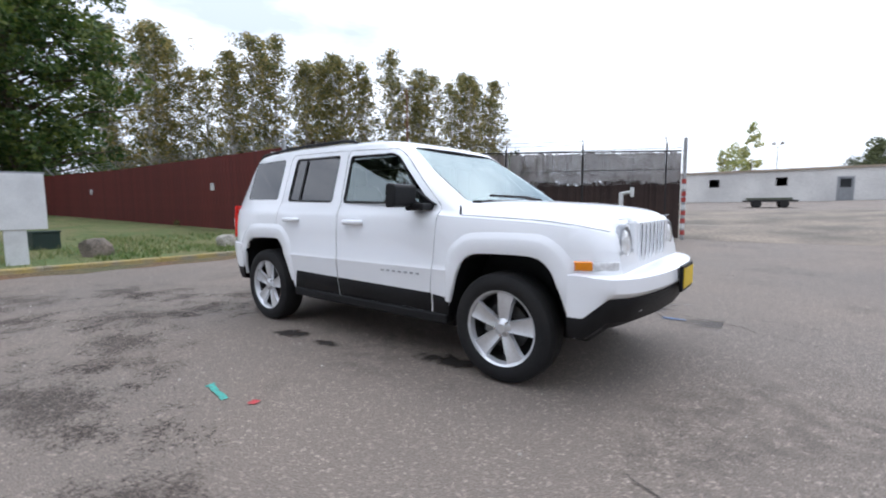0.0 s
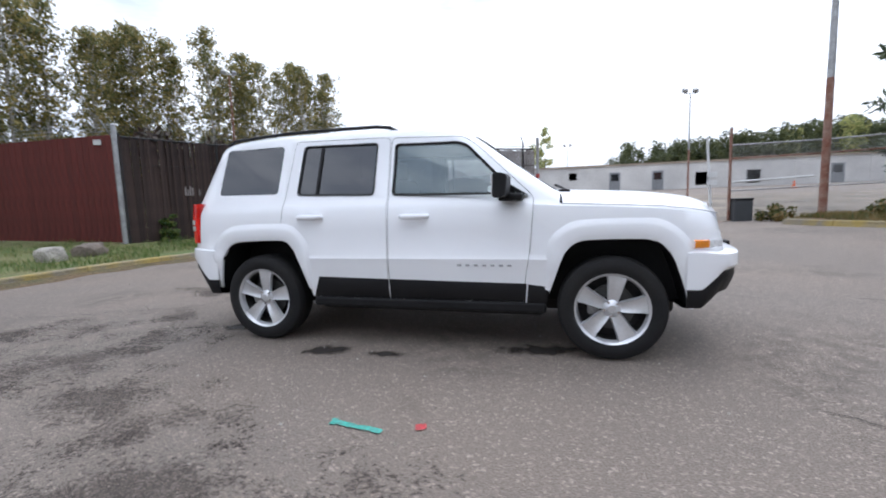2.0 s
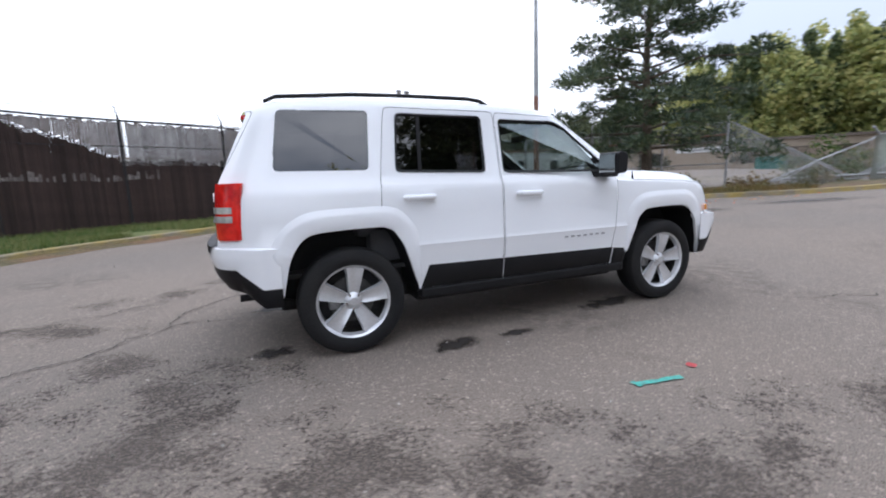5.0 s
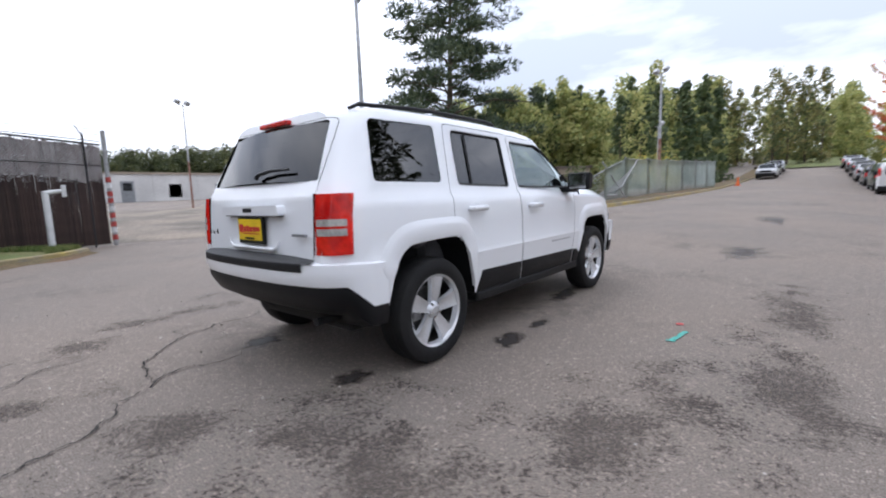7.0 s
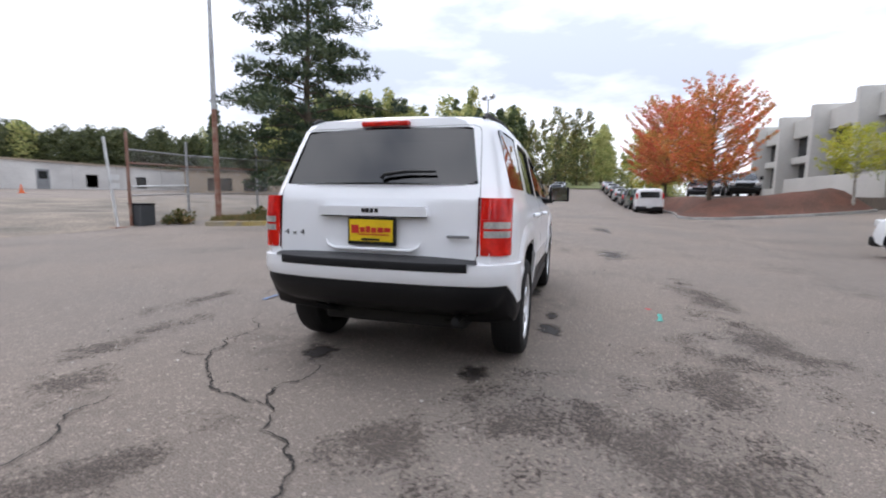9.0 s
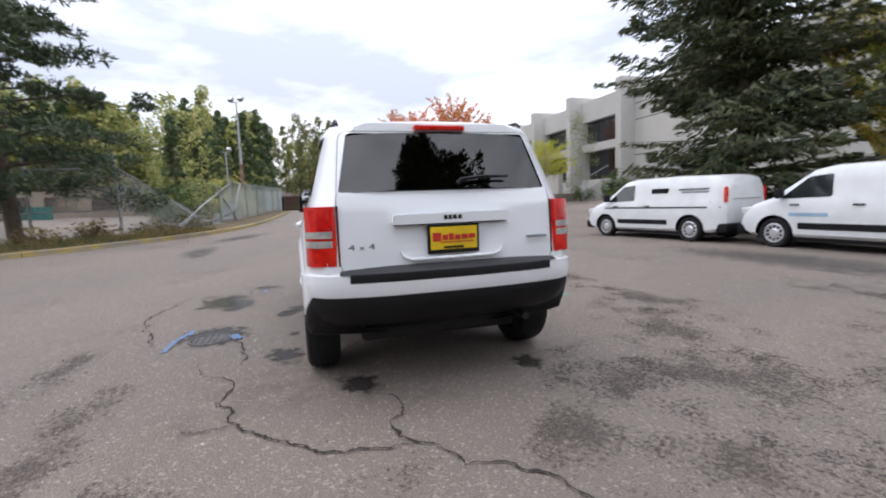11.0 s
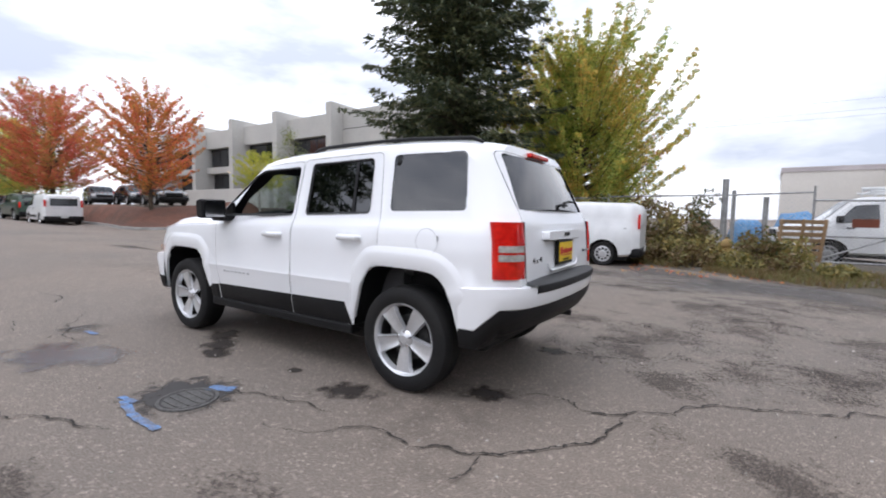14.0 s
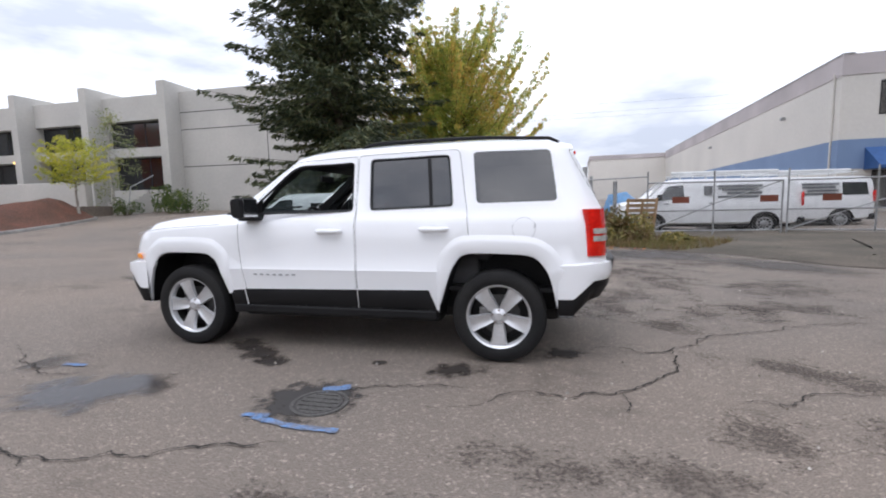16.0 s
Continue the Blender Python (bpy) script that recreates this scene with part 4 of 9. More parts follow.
    bench = part("rear_seat", boxbm(-1.15, -0.68, -0.62, 0.62, 0.53, 0.78, bevel=0.05), SEATCLOTH, car, "grey cloth rear bench", smooth=40)
    part("seat_back", boxbm(-0.08, 0.08, -0.62, 0.62, 0, 0.56, bevel=0.06, m=pose(-1.15, 0, 0.72, 0, -12, 0)), SEATCLOTH, bench, smooth=40)
    bm = bmesh.new()
    ring = [(0.0, 0.18 * math.cos(a), 0.18 * math.sin(a)) for a in (2 * math.pi * k / 28 for k in range(29))]
    tube(bm, ring, 0.015, 8, cap=False)
    for a in (0.2, math.pi - 0.2, -math.pi / 2):
        tube(bm, [(0, 0, 0), (0, 0.18 * math.cos(a), 0.18 * math.sin(a))], 0.014, 6)
    tube(bm, [(-0.02, 0, 0), (0.05, 0, 0)], 0.055, 14)
    part("steering_wheel", bm, CABIN, car, "black steering wheel", smooth=50, at=pose(0.34, 0.36, 0.99, 0, 22, 0))
    part("interior_mirror", boxbm(0.42, 0.45, -0.12, 0.12, 1.40, 1.46, bevel=0.012), CABIN, car, "black interior mirror")
    return car


suv = build_suv()
def G(x, y):
    """Height of the ground."""
    road = np.interp(x, (3.5, 7, 10, 14, 20, 28, 36, 50, 60, 90, 140), (0, 0.16, 0.23, 0.32, 0.45, 0.6, 0.75, 1.35, 1.9, 4.3, 8))
    yard = np.interp(y, (12.5, 45, 90), (0, 1.0, 2.5))
    right = np.interp(y, (-40, -21, -13, -9.3, -5), (1.2, 0.0, -0.09, -0.05, 0)) * np.interp(x, (8, 16), (1, 0))
    hill = np.interp(y, (-30, -21, -14, -6), (1.1, 1.0, 0.55, 0)) * np.interp(x, (8, 18, 30, 60), (0, 1, 1.0, 0.2))
    left = np.interp(x, (-60, -25, -8), (1.2, 0.45, 0))
    side = float(np.interp(x, (30, 62), (0.36, 1.0)))   # the far side of the road lies lower up to the vans
    w = np.interp(y, (-12, -6, -1.5, 10, 20), (0.3 * side, side, 1, 1, 0.35)) * np.interp(y, (-6, -2), (float(np.interp(x, (9, 16), (0, 1))), 1))
    return float(road * w + yard + right + hill + left)


def axis_steps(fine, far):
    a = list(np.arange(-fine, fine + 0.01, 2.0))
    k, d = fine, 3.0
    while k < far:
        k += d
        d *= 1.35
        a = [-k] + a + [k]
    return a


def build_ground():
    xs, ys = axis_steps(60, 900), axis_steps(60, 900)
    verts = [(x, y, G(x, y)) for y in ys for x in xs]
    n = len(xs)
    faces = [(j * n + i, j * n + i + 1, (j + 1) * n + i + 1, (j + 1) * n + i) for j in range(len(ys) - 1) for i in range(n - 1)]
    me = bpy.data.meshes.new("ground")
    me.from_pydata(verts, [], faces)
    me.materials.append(ASPHALT)
    for p in me.polygons:
        p.use_smooth = True
    tagged(new("ground", me), "worn grey asphalt lot with cracks and stains", "asphalt", kind="structure")


build_ground()
# ---------------------------------------------------------------- more materials
GRASS = mat("grass_soil", (0.09, 0.13, 0.035), 0.9, col2=(0.16, 0.15, 0.06), scale=1.2, fine=40, fine_amt=0.5, bump=0.8, bump_scale=25)
BLADE = leaf_mat("grass_blade", (0.07, 0.13, 0.025), (0.12, 0.18, 0.04), (0.26, 0.25, 0.10))
DIRT = mat("dry_dirt", (0.255, 0.21, 0.165), 0.95, col2=(0.125, 0.108, 0.088), scale=0.45, fine=12, fine_amt=0.35, bump=0.8, bump_scale=9)
GRAVEL = mat("gravel_verge", (0.13, 0.108, 0.085), 0.95, col2=(0.075, 0.066, 0.05), scale=0.8, fine=35, fine_amt=0.5, bump=0.9, bump_scale=22)
LITTER = mat("leaf_litter", (0.15, 0.085, 0.045), 0.95, col2=(0.09, 0.085, 0.04), scale=1.1, fine=25, fine_amt=0.5, bump=0.9, bump_scale=18)
BARK_MULCH = mat("red_bark_mulch", (0.145, 0.06, 0.038), 0.95, col2=(0.09, 0.045, 0.03), scale=1.0, fine=22, fine_amt=0.5, bump=0.9, bump_scale=16)
KERB = mat("worn_yellow_kerb", (0.36, 0.27, 0.085), 0.85, col2=(0.24, 0.215, 0.17), scale=2.6, fine=40, fine_amt=0.25, bump=0.5, rand=0.12)
KERB_GREY = mat("grey_kerb", (0.36, 0.35, 0.33), 0.85, col2=(0.25, 0.245, 0.23), scale=2.0, fine=40, fine_amt=0.25, bump=0.4, rand=0.1)
RED_SLAT = mat("rust_red_slat", (0.135, 0.019, 0.013), 0.7, col2=(0.085, 0.014, 0.011), scale=1.5, fine=20, fine_amt=0.25, rand=0.12, stretch=(1, 1, 0.35))
BROWN_SLAT = mat("rust_brown_slat", (0.026, 0.0145, 0.012), 0.85, col2=(0.046, 0.028, 0.023), scale=2.2, fine=25, fine_amt=0.3, rand=0.35, stretch=(1, 1, 0.3))
FADED_SLAT = mat("faded_grey_slat", (0.25, 0.225, 0.215), 0.85, col2=(0.11, 0.085, 0.08), scale=2.2, fine=25, fine_amt=0.3, island=0.3, stretch=(1, 1, 0.3))
REDTAPE = mat("faded_red_tape", (0.42, 0.05, 0.045), 0.7, col2=(0.28, 0.07, 0.06), scale=9, fine_amt=0.3)
RUST = mat("rusty_steel", (0.20, 0.075, 0.045), 0.75, 0.2, col2=(0.30, 0.20, 0.16), scale=4, fine=30, fine_amt=0.25)
WIRE = mat("fence_wire", (0.50, 0.51, 0.52), 0.5, 0.3, fine_amt=0.1)
WHITEWALL = mat("white_block_wall", (0.60, 0.59, 0.57), 0.85, col2=(0.46, 0.45, 0.44), scale=0.35, fine=8, fine_amt=0.12, bump=0.2)
TANWALL = mat("tan_wall", (0.33, 0.27, 0.21), 0.85, col2=(0.27, 0.22, 0.17), scale=0.4, fine=9, fine_amt=0.12)
CONCRETE = mat("tilt_up_concrete", (0.53, 0.515, 0.48), 0.85, col2=(0.46, 0.45, 0.425), scale=0.35, fine=6, fine_amt=0.04, bump=0.1)
CREAM = mat("cream_tilt_wall", (0.66, 0.63, 0.58), 0.85, col2=(0.60, 0.575, 0.535), scale=0.2, fine=6, fine_amt=0.03)
BLUE_BAND = mat("blue_painted_band", (0.19, 0.275, 0.43), 0.8, col2=(0.16, 0.235, 0.38), scale=0.3, fine_amt=0.08)
MAUVE = mat("mauve_parapet", (0.50, 0.455, 0.455), 0.8, fine_amt=0.03, scale=0.3)
BLUE_CANVAS = mat("blue_awning", (0.03, 0.10, 0.28), 0.7, fine_amt=0.1)
BLUE_TARP = mat("blue_tarpaulin", (0.10, 0.26, 0.48), 0.6, fine=9, fine_amt=0.3, bump=0.6, bump_scale=3)
OFFICE_GLASS = mat("dark_office_glass", (0.02, 0.022, 0.026), 0.08, fine_amt=0.1, spec=0.8)
CARGLASS = mat("dark_car_glass", (0.02, 0.024, 0.026), 0.06, fine_amt=0.05, spec=0.9)
DULL_GLASS = mat("dull_grey_glass", (0.11, 0.115, 0.12), 0.4, fine_amt=0.2)
# near-black colour standing in for the shade of unlit rooms
UNLIT_BLACK = mat("unlit_room_black", (0.02, 0.02, 0.02), 0.9)
GREEN_SCREEN = mat("green_fence_fabric", (0.46, 0.515, 0.49), 0.85, col2=(0.37, 0.425, 0.40), scale=1.3, fine=14, fine_amt=0.15)
gs = GREEN_SCREEN.node_tree   # an open weave that lets half of the view through
gs_t, gs_m = gs.nodes.new("ShaderNodeBsdfTransparent"), gs.nodes.new("ShaderNodeMixShader")
gs_m.inputs[0].default_value = 0.62
gs.links.new(gs_t.outputs[0], gs_m.inputs[1])
gs.links.new(gs.nodes["Principled BSDF"].outputs[0], gs_m.inputs[2])
gs.links.new(gs_m.outputs[0], gs.nodes["Material Output"].inputs["Surface"])
WOOD = mat("raw_pallet_wood", (0.42, 0.29, 0.17), 0.85, col2=(0.33, 0.22, 0.13), scale=4, fine=40, fine_amt=0.25, rand=0.2, stretch=(1, 8, 8))
BARK = mat("grey_brown_bark", (0.12, 0.09, 0.065), 0.95, col2=(0.07, 0.055, 0.04), scale=5, fine=25, fine_amt=0.4, bump=0.8, stretch=(1, 1, 0.25))
PALEBARK = mat("pale_bark", (0.52, 0.50, 0.46), 0.9, col2=(0.28, 0.26, 0.23), scale=4, fine=22, fine_amt=0.35, stretch=(1, 1, 0.5))
STONE = mat("brown_boulder", (0.21, 0.17, 0.14), 0.9, col2=(0.13, 0.11, 0.09), scale=3, fine=30, fine_amt=0.35, bump=0.8, bump_scale=8)
STONE_PALE = mat("pale_boulder", (0.42, 0.39, 0.34), 0.9, col2=(0.28, 0.26, 0.23), scale=4, fine=30, fine_amt=0.35, bump=0.8, bump_scale=8)
SIGNWHITE = mat("white_sign_paint", (0.66, 0.67, 0.67), 0.6, col2=(0.55, 0.56, 0.56), fine_amt=0.08)
HYDRANT = mat("yellow_hydrant_paint", (0.42, 0.28, 0.08), 0.75, col2=(0.30, 0.20, 0.08), fine_amt=0.2)
ORANGE = mat("orange_cone", (0.75, 0.14, 0.03), 0.6, fine_amt=0.1)


# ---------------------------------------------------------------- kerbs and the ground beside them
def rise(offset, table):
    return float(np.interp(offset, *table))


def strip(name, line, side, table, material, label, category, far):
    """Ground beside a line of (x, y): rows at growing distance to the given side (+1 left), lifted by a table of (distance, height)."""
    rows = []
    offs = [o for o in (0.0, 0.25, 0.7, 1.4, 2.4, 4, 7, 12, 20, 35, 60) if o <= far]
    bm = bmesh.new()
    for i, (x, y) in enumerate(line):
        a, b = Vector(line[max(0, i - 1)]), Vector(line[min(len(line) - 1, i + 1)])
        d = (b - a).normalized()
        n = Vector((-d.y, d.x)) * side
        row = []
        for o in offs:
            px, py = x + n.x * o, y + n.y * o
            bumpy = 0.05 * noise.noise(Vector((px * 0.6, py * 0.6, 3))) * min(1, o)
            row.append(bm.verts.new((px, py, G(px, py) + rise(o, table) + bumpy)))
        rows.append(row)
    for ra, rb in zip(rows, rows[1:]):
        for i in range(len(offs) - 1):
            f = bm.faces.new((ra[i], ra[i + 1], rb[i + 1], rb[i]))
            f.smooth = True
    bmesh.ops.recalc_face_normals(bm, faces=bm.faces)
    if sum(f.normal.z for f in bm.faces) < 0:
        bmesh.ops.reverse_faces(bm, faces=bm.faces)
    return tagged(new(name, mesh_of(name, bm, material)), label, category, kind="structure")


def kerb_run(name, line, side, material, label, height=0.13, width=0.15, every=6):
    """Kerb stones, each a piece of its own with rounded edges and a joint, along a line of (x, y)."""
    root = thing(name, label, "kerb", kind="structure")
    for k in range(0, len(line) - 1, every):
        seg = line[k:k + every + 1]
        if len(seg) < 2:
            continue
        bm = bmesh.new()
        rows = []
        for i, (x, y) in enumerate(seg):
            j = k + i
            a, b = Vector(line[max(0, j - 1)]), Vector(line[min(len(line) - 1, j + 1)])
            d = (b - a).normalized()
            n = Vector((-d.y, d.x)) * side
            if i == len(seg) - 1:
                x, y = x - d.x * 0.012, y - d.y * 0.012
            g = G(x, y)
            rows.append([bm.verts.new((x + n.x * o, y + n.y * o, g + z)) for o, z in ((0.0, -0.15), (0.008, height - 0.03), (0.03, height), (width - 0.02, height + 0.004), (width, height - 0.02), (width, -0.15))])
        for ra, rb in zip(rows, rows[1:]):
            for i in range(5):
                bm.faces.new((ra[i], ra[i + 1], rb[i + 1], rb[i]))
        bm.faces.new(rows[0])
        bm.faces.new(rows[-1][::-1])
        bmesh.ops.recalc_face_normals(bm, faces=bm.faces)
        part("kerb_stone", bm, material, root, smooth=40)
    return root


KERB_A = smooth_line([(-7.2, -3.0), (-7.2, -1.5), (-7.0, 0.2), (-6.95, 1.8), (-6.65, 3.2), (-6.2, 4.7), (-5.4, 6.1), (-4.0, 7.5), (-2.5, 8.85), (-1.5, 9.5), (-0.9, 10.2)], 6)
KERB_B = smooth_line([(6.5, 9.8), (7.3, 8.2), (8.9, 6.5), (10.8, 5.1), (12.8, 4.1), (15.5, 3.4), (20, 3.0), (28, 2.8), (38, 2.7), (52, 2.4), (75, 2.2), (100, 2)], 8)
kerb_run("kerb_1", KERB_A, 1, KERB, "worn yellow-painted concrete kerb beside the grass verge")
kerb_run("kerb_2", KERB_B, 1, KERB, "worn yellow-painted concrete kerb along the road")
strip("grass_verge_1", [(x, y) for x, y in KERB_A], 1, ((0, 0.14, 0.2, 3, 8, 20, 60), (0.10, 0.11, 0.13, 0.17, 0.35, 0.6, 1.4)), GRASS, "mown grass verge with bare patches below the fence", "grass", 20)
strip("planted_bed_1", [(x, y) for x, y in KERB_B], 1, ((0, 0.14, 0.3, 1.4, 2.4), (0.10, 0.11, 0.15, 0.17, -0.06)), LITTER, "brown leaf litter and weeds behind the kerb", "planting bed", 2.4)


def gutter_dirt(line, width, seed):
    """A ragged low drift of dirt and grit on the road along the foot of a kerb."""
    bm = bmesh.new()
    rows = []
    for i, (x, y) in enumerate(line):
        a, b = Vector(line[max(0, i - 1)]), Vector(line[min(len(line) - 1, i + 1)])
        d = (b - a).normalized()
        n = Vector((d.y, -d.x))
        w = width * (0.65 + 0.9 * (0.5 + noise.noise(Vector((x * 1.4, y * 1.4, seed)))))
        rows.append([bm.verts.new((x + n.x * o, y + n.y * o, G(x + n.x * o, y + n.y * o) + z)) for o, z in ((-0.01, 0.05), (w * 0.35, 0.03), (w * 0.75, 0.012), (w, 0.0015))])
    for ra, rb in zip(rows, rows[1:]):
        for i in range(3):
            bm.faces.new((ra[i], rb[i], rb[i + 1], ra[i + 1])).smooth = True
    bmesh.ops.recalc_face_normals(bm, faces=bm.faces)
    if sum(f.normal.z for f in bm.faces) < 0:
        bmesh.ops.reverse_faces(bm, faces=bm.faces)
    tagged(new("gutter_dirt", mesh_of("gutter_dirt", bm, LITTER)), "brown dirt and litter washed against the kerb", "dirt", kind="structure")


gutter_dirt(smooth_line(KERB_A, 3), 0.26, 2.0)

# the unpaved yard beyond the gate
def sheet(name, x0, x1, y0, y1, nx, ny, lift, material, label, category, wobble=0.0):
    bm = bmesh.new()
    g = {}
    for i in range(nx + 1):
        for j in range(ny + 1):
            x, y = x0 + (x1 - x0) * i / nx, y0 + (y1 - y0) * j / ny
            if j == 0:
                y += 0.5 * noise.noise(Vector((x * 0.5, 1.7, 0)))
            g[i, j] = bm.verts.new((x, y, G(x, y) + (0.006 if j == 0 else lift) + wobble * noise.noise(Vector((x * 0.35, y * 0.35, 0))) * (0 if j == 0 else 1)))
    for i in range(nx):
        for j in range(ny):
            bm.faces.new((g[i, j], g[i + 1, j], g[i + 1, j + 1], g[i, j + 1])).smooth = True
    bmesh.ops.recalc_face_normals(bm, faces=bm.faces)
    if sum(f.normal.z for f in bm.faces) < 0:
        bmesh.ops.reverse_faces(bm, faces=bm.faces)
    return tagged(new(name, mesh_of(name, bm, material)), label, category, kind="structure")


sheet("dirt_yard", -12, 30, 12.0, 31, 42, 20, 0.09, DIRT, "dry bare dirt yard behind the gate", "dirt", 0.12)

sheet("grass_bank", 70, 114, -17, 2.5, 22, 10, 0.12, GRASS, "grassy bank at the far end of the road", "grass", 0.1)

VERGE_C = smooth_line([(8.5, -10.2), (3, -10.4), (-0.4, -9.6), (-1.9, -8.8), (-2.9, -8.1), (-3.8, -7.3), (-5.1, -6.4), (-6.0, -5.2), (-6.8, -4.3), (-9, -3.6)], 6)
strip("gravel_verge_1", VERGE_C, 1, ((0, 0.3, 1.5, 4, 8, 20, 60), (0.008, 0.04, 0.10, 0.12, 0.12, 0.2, 0.6)), GRAVEL, "weedy gravel verge and yard entrance", "gravel", 7)

# bark bed on the slope below the office car park
BED = smooth_line([(60, -7.5), (40, -7.4), (27, -7.1), (21.4, -6.4), (19.2, -7.2), (19.2, -9.2), (20.5, -12.0), (21.8, -14.6), (22.9, -15.6), (24.6, -15.4)], 5)
kerb_run("kerb_3", BED, 1, KERB_GREY, "grey concrete kerb round the bark bed", every=5)


def bark_bed():
    bm = bmesh.new()
    rows = []
    inner = [(60, -9), (40, -9), (29, -8.4), (25, -8.2), (23.2, -8.6), (22.6, -9.8), (23, -11.5), (23.6, -13.3), (23.9, -14.0), (24.4, -14.2)]
    inner = smooth_line(inner, 5)
    for (x, y), (u, v) in zip(BED, inner):
        row = []
        for t, h in ((0.0, 0.10), (0.08, 0.14), (0.35, 0.55), (0.7, 1.05), (1.0, 1.2)):
            px, py = x + (u - x) * t, y + (v - y) * t
            row.append(bm.verts.new((px, py, G(x, y) + h * float(np.interp(x, (20, 23, 60), (0.9, 1.0, 0.6))) + 0.05 * noise.noise(Vector((px, py, 0))))))
        rows.append(row)
    for ra, rb in zip(rows, rows[1:]):
        for i in range(4):
            bm.faces.new((ra[i], ra[i + 1], rb[i + 1], rb[i])).smooth = True
    bmesh.ops.recalc_face_normals(bm, faces=bm.faces)
    if sum(f.normal.z for f in bm.faces) < 0:
        bmesh.ops.reverse_faces(bm, faces=bm.faces)
    tagged(new("bark_bed", mesh_of("bark_bed", bm, BARK_MULCH)), "reddish bark mulch on a sloping bed", "planting bed", kind="structure")


bark_bed()
LOT_Z = 1.42
lot = bmesh.new()
prism([(22.7, -9.6), (24.2, -8.4), (29, -8.6), (60, -9.2), (60, -19.5), (24.8, -19.5), (24.0, -14.1)], LOT_Z - 0.6, LOT_Z, "xy", lot)
tagged(new("upper_car_park", mesh_of("upper_car_park", lot, ASPHALT)), "raised asphalt car park above the bark bed", "asphalt", kind="structure")


# ---------------------------------------------------------------- fences
def along(line, step):
    """Points and directions at even steps along a line of (x, y)."""
    out, left = [], 0.0
    for a, b in zip(line, line[1:]):
        a, b = Vector(a), Vector(b)
        d = (b - a)
        L = d.length
        d.normalize()
        s = left
        while s < L:
            out.append((a + d * s, d))
            s += step
        left = s - L
    return out


def slat_mesh(name, w, t, h, material):
    return mesh_of(name, boxbm(-w / 2, w / 2, -t / 2, t / 2, 0, h), material)


def base_z(x, y):
    """Top of the verge below the two slatted fences."""
    return G(x, y) + float(np.interp(x, (-40, -25, -17, -9, 0), (0.75, 0.55, 0.36, 0.17, 0.05)))


RED_TOP = (-45, -30, -17, -9.7), (2.0, 2.28, 2.54, 2.92)
RED_LINE = [(-9.75, 4.62), (-17.1, 2.45), (-30, -1.3), (-45, -5.5)]
red = thing("red_fence", "tall rust-red slatted fence with barbed wire above grass", "fence")
me = slat_mesh("slat", 0.142, 0.018, 1.0, RED_SLAT)
pts = along(RED_LINE, 0.148)
for k, (p, d) in enumerate(pts[:300]):
    z0 = base_z(p.x, p.y)
    top = float(np.interp(p.x, *RED_TOP))
    ob = part("slat", me, None, red)
    ob.matrix_basis = pose(p.x, p.y, z0 + 0.04, 0, 0, math.degrees(math.atan2(d.y, d.x))) @ Matrix.Diagonal((1, 1, top - z0 - 0.04, 1))
for k, (p, d) in enumerate(along(RED_LINE, 2.95)):
    z0 = base_z(p.x, p.y)
    top = float(np.interp(p.x, *RED_TOP))
    n = Vector((-d.y, d.x))
    q = p - n * 0.06
    part("post", tubebm([(q.x, q.y, z0 - 0.3), (q.x, q.y, top + 0.03)], 0.035, 8), STEEL, red, smooth=60)
    part("barb_arm", tubebm([(q.x, q.y, top), (q.x + n.x * 0.3, q.y + n.y * 0.3, top + 0.32)], 0.018, 6), STEEL, red)
for off, up in ((0.1, 0.11), (0.2, 0.22), (0.3, 0.33)):
    line = []
    for x, y in RED_LINE:
        top = float(np.interp(x, *RED_TOP))
        line.append((x - 0.27 * off, y + 0.96 * off, top + up))
    part("barbed_wire", tubebm(line, 0.006, 4), STEEL, red)
part("label_plate", boxbm(-0.075, 0.075, -0.02, 0.0, -0.12, 0.12), SIGNWHITE, red, "small white notice plate", at=pose(-12.52, 3.76, 1.80, 0, 0, 16))
part("label_plate", boxbm(-0.09, 0.09, -0.02, 0.0, -0.06, 0.06), SIGNWHITE, red, "small white notice plate", at=pose(-9.98, 4.5, 2.74, 0, 0, 16))
part("label_plate", boxbm(-0.06, 0.06, -0.02, 0.0, -0.1, 0.1), SIGNWHITE, red, "small white notice plate", at=pose(-18.6, 1.95, 1.75, 0, 0, 16))

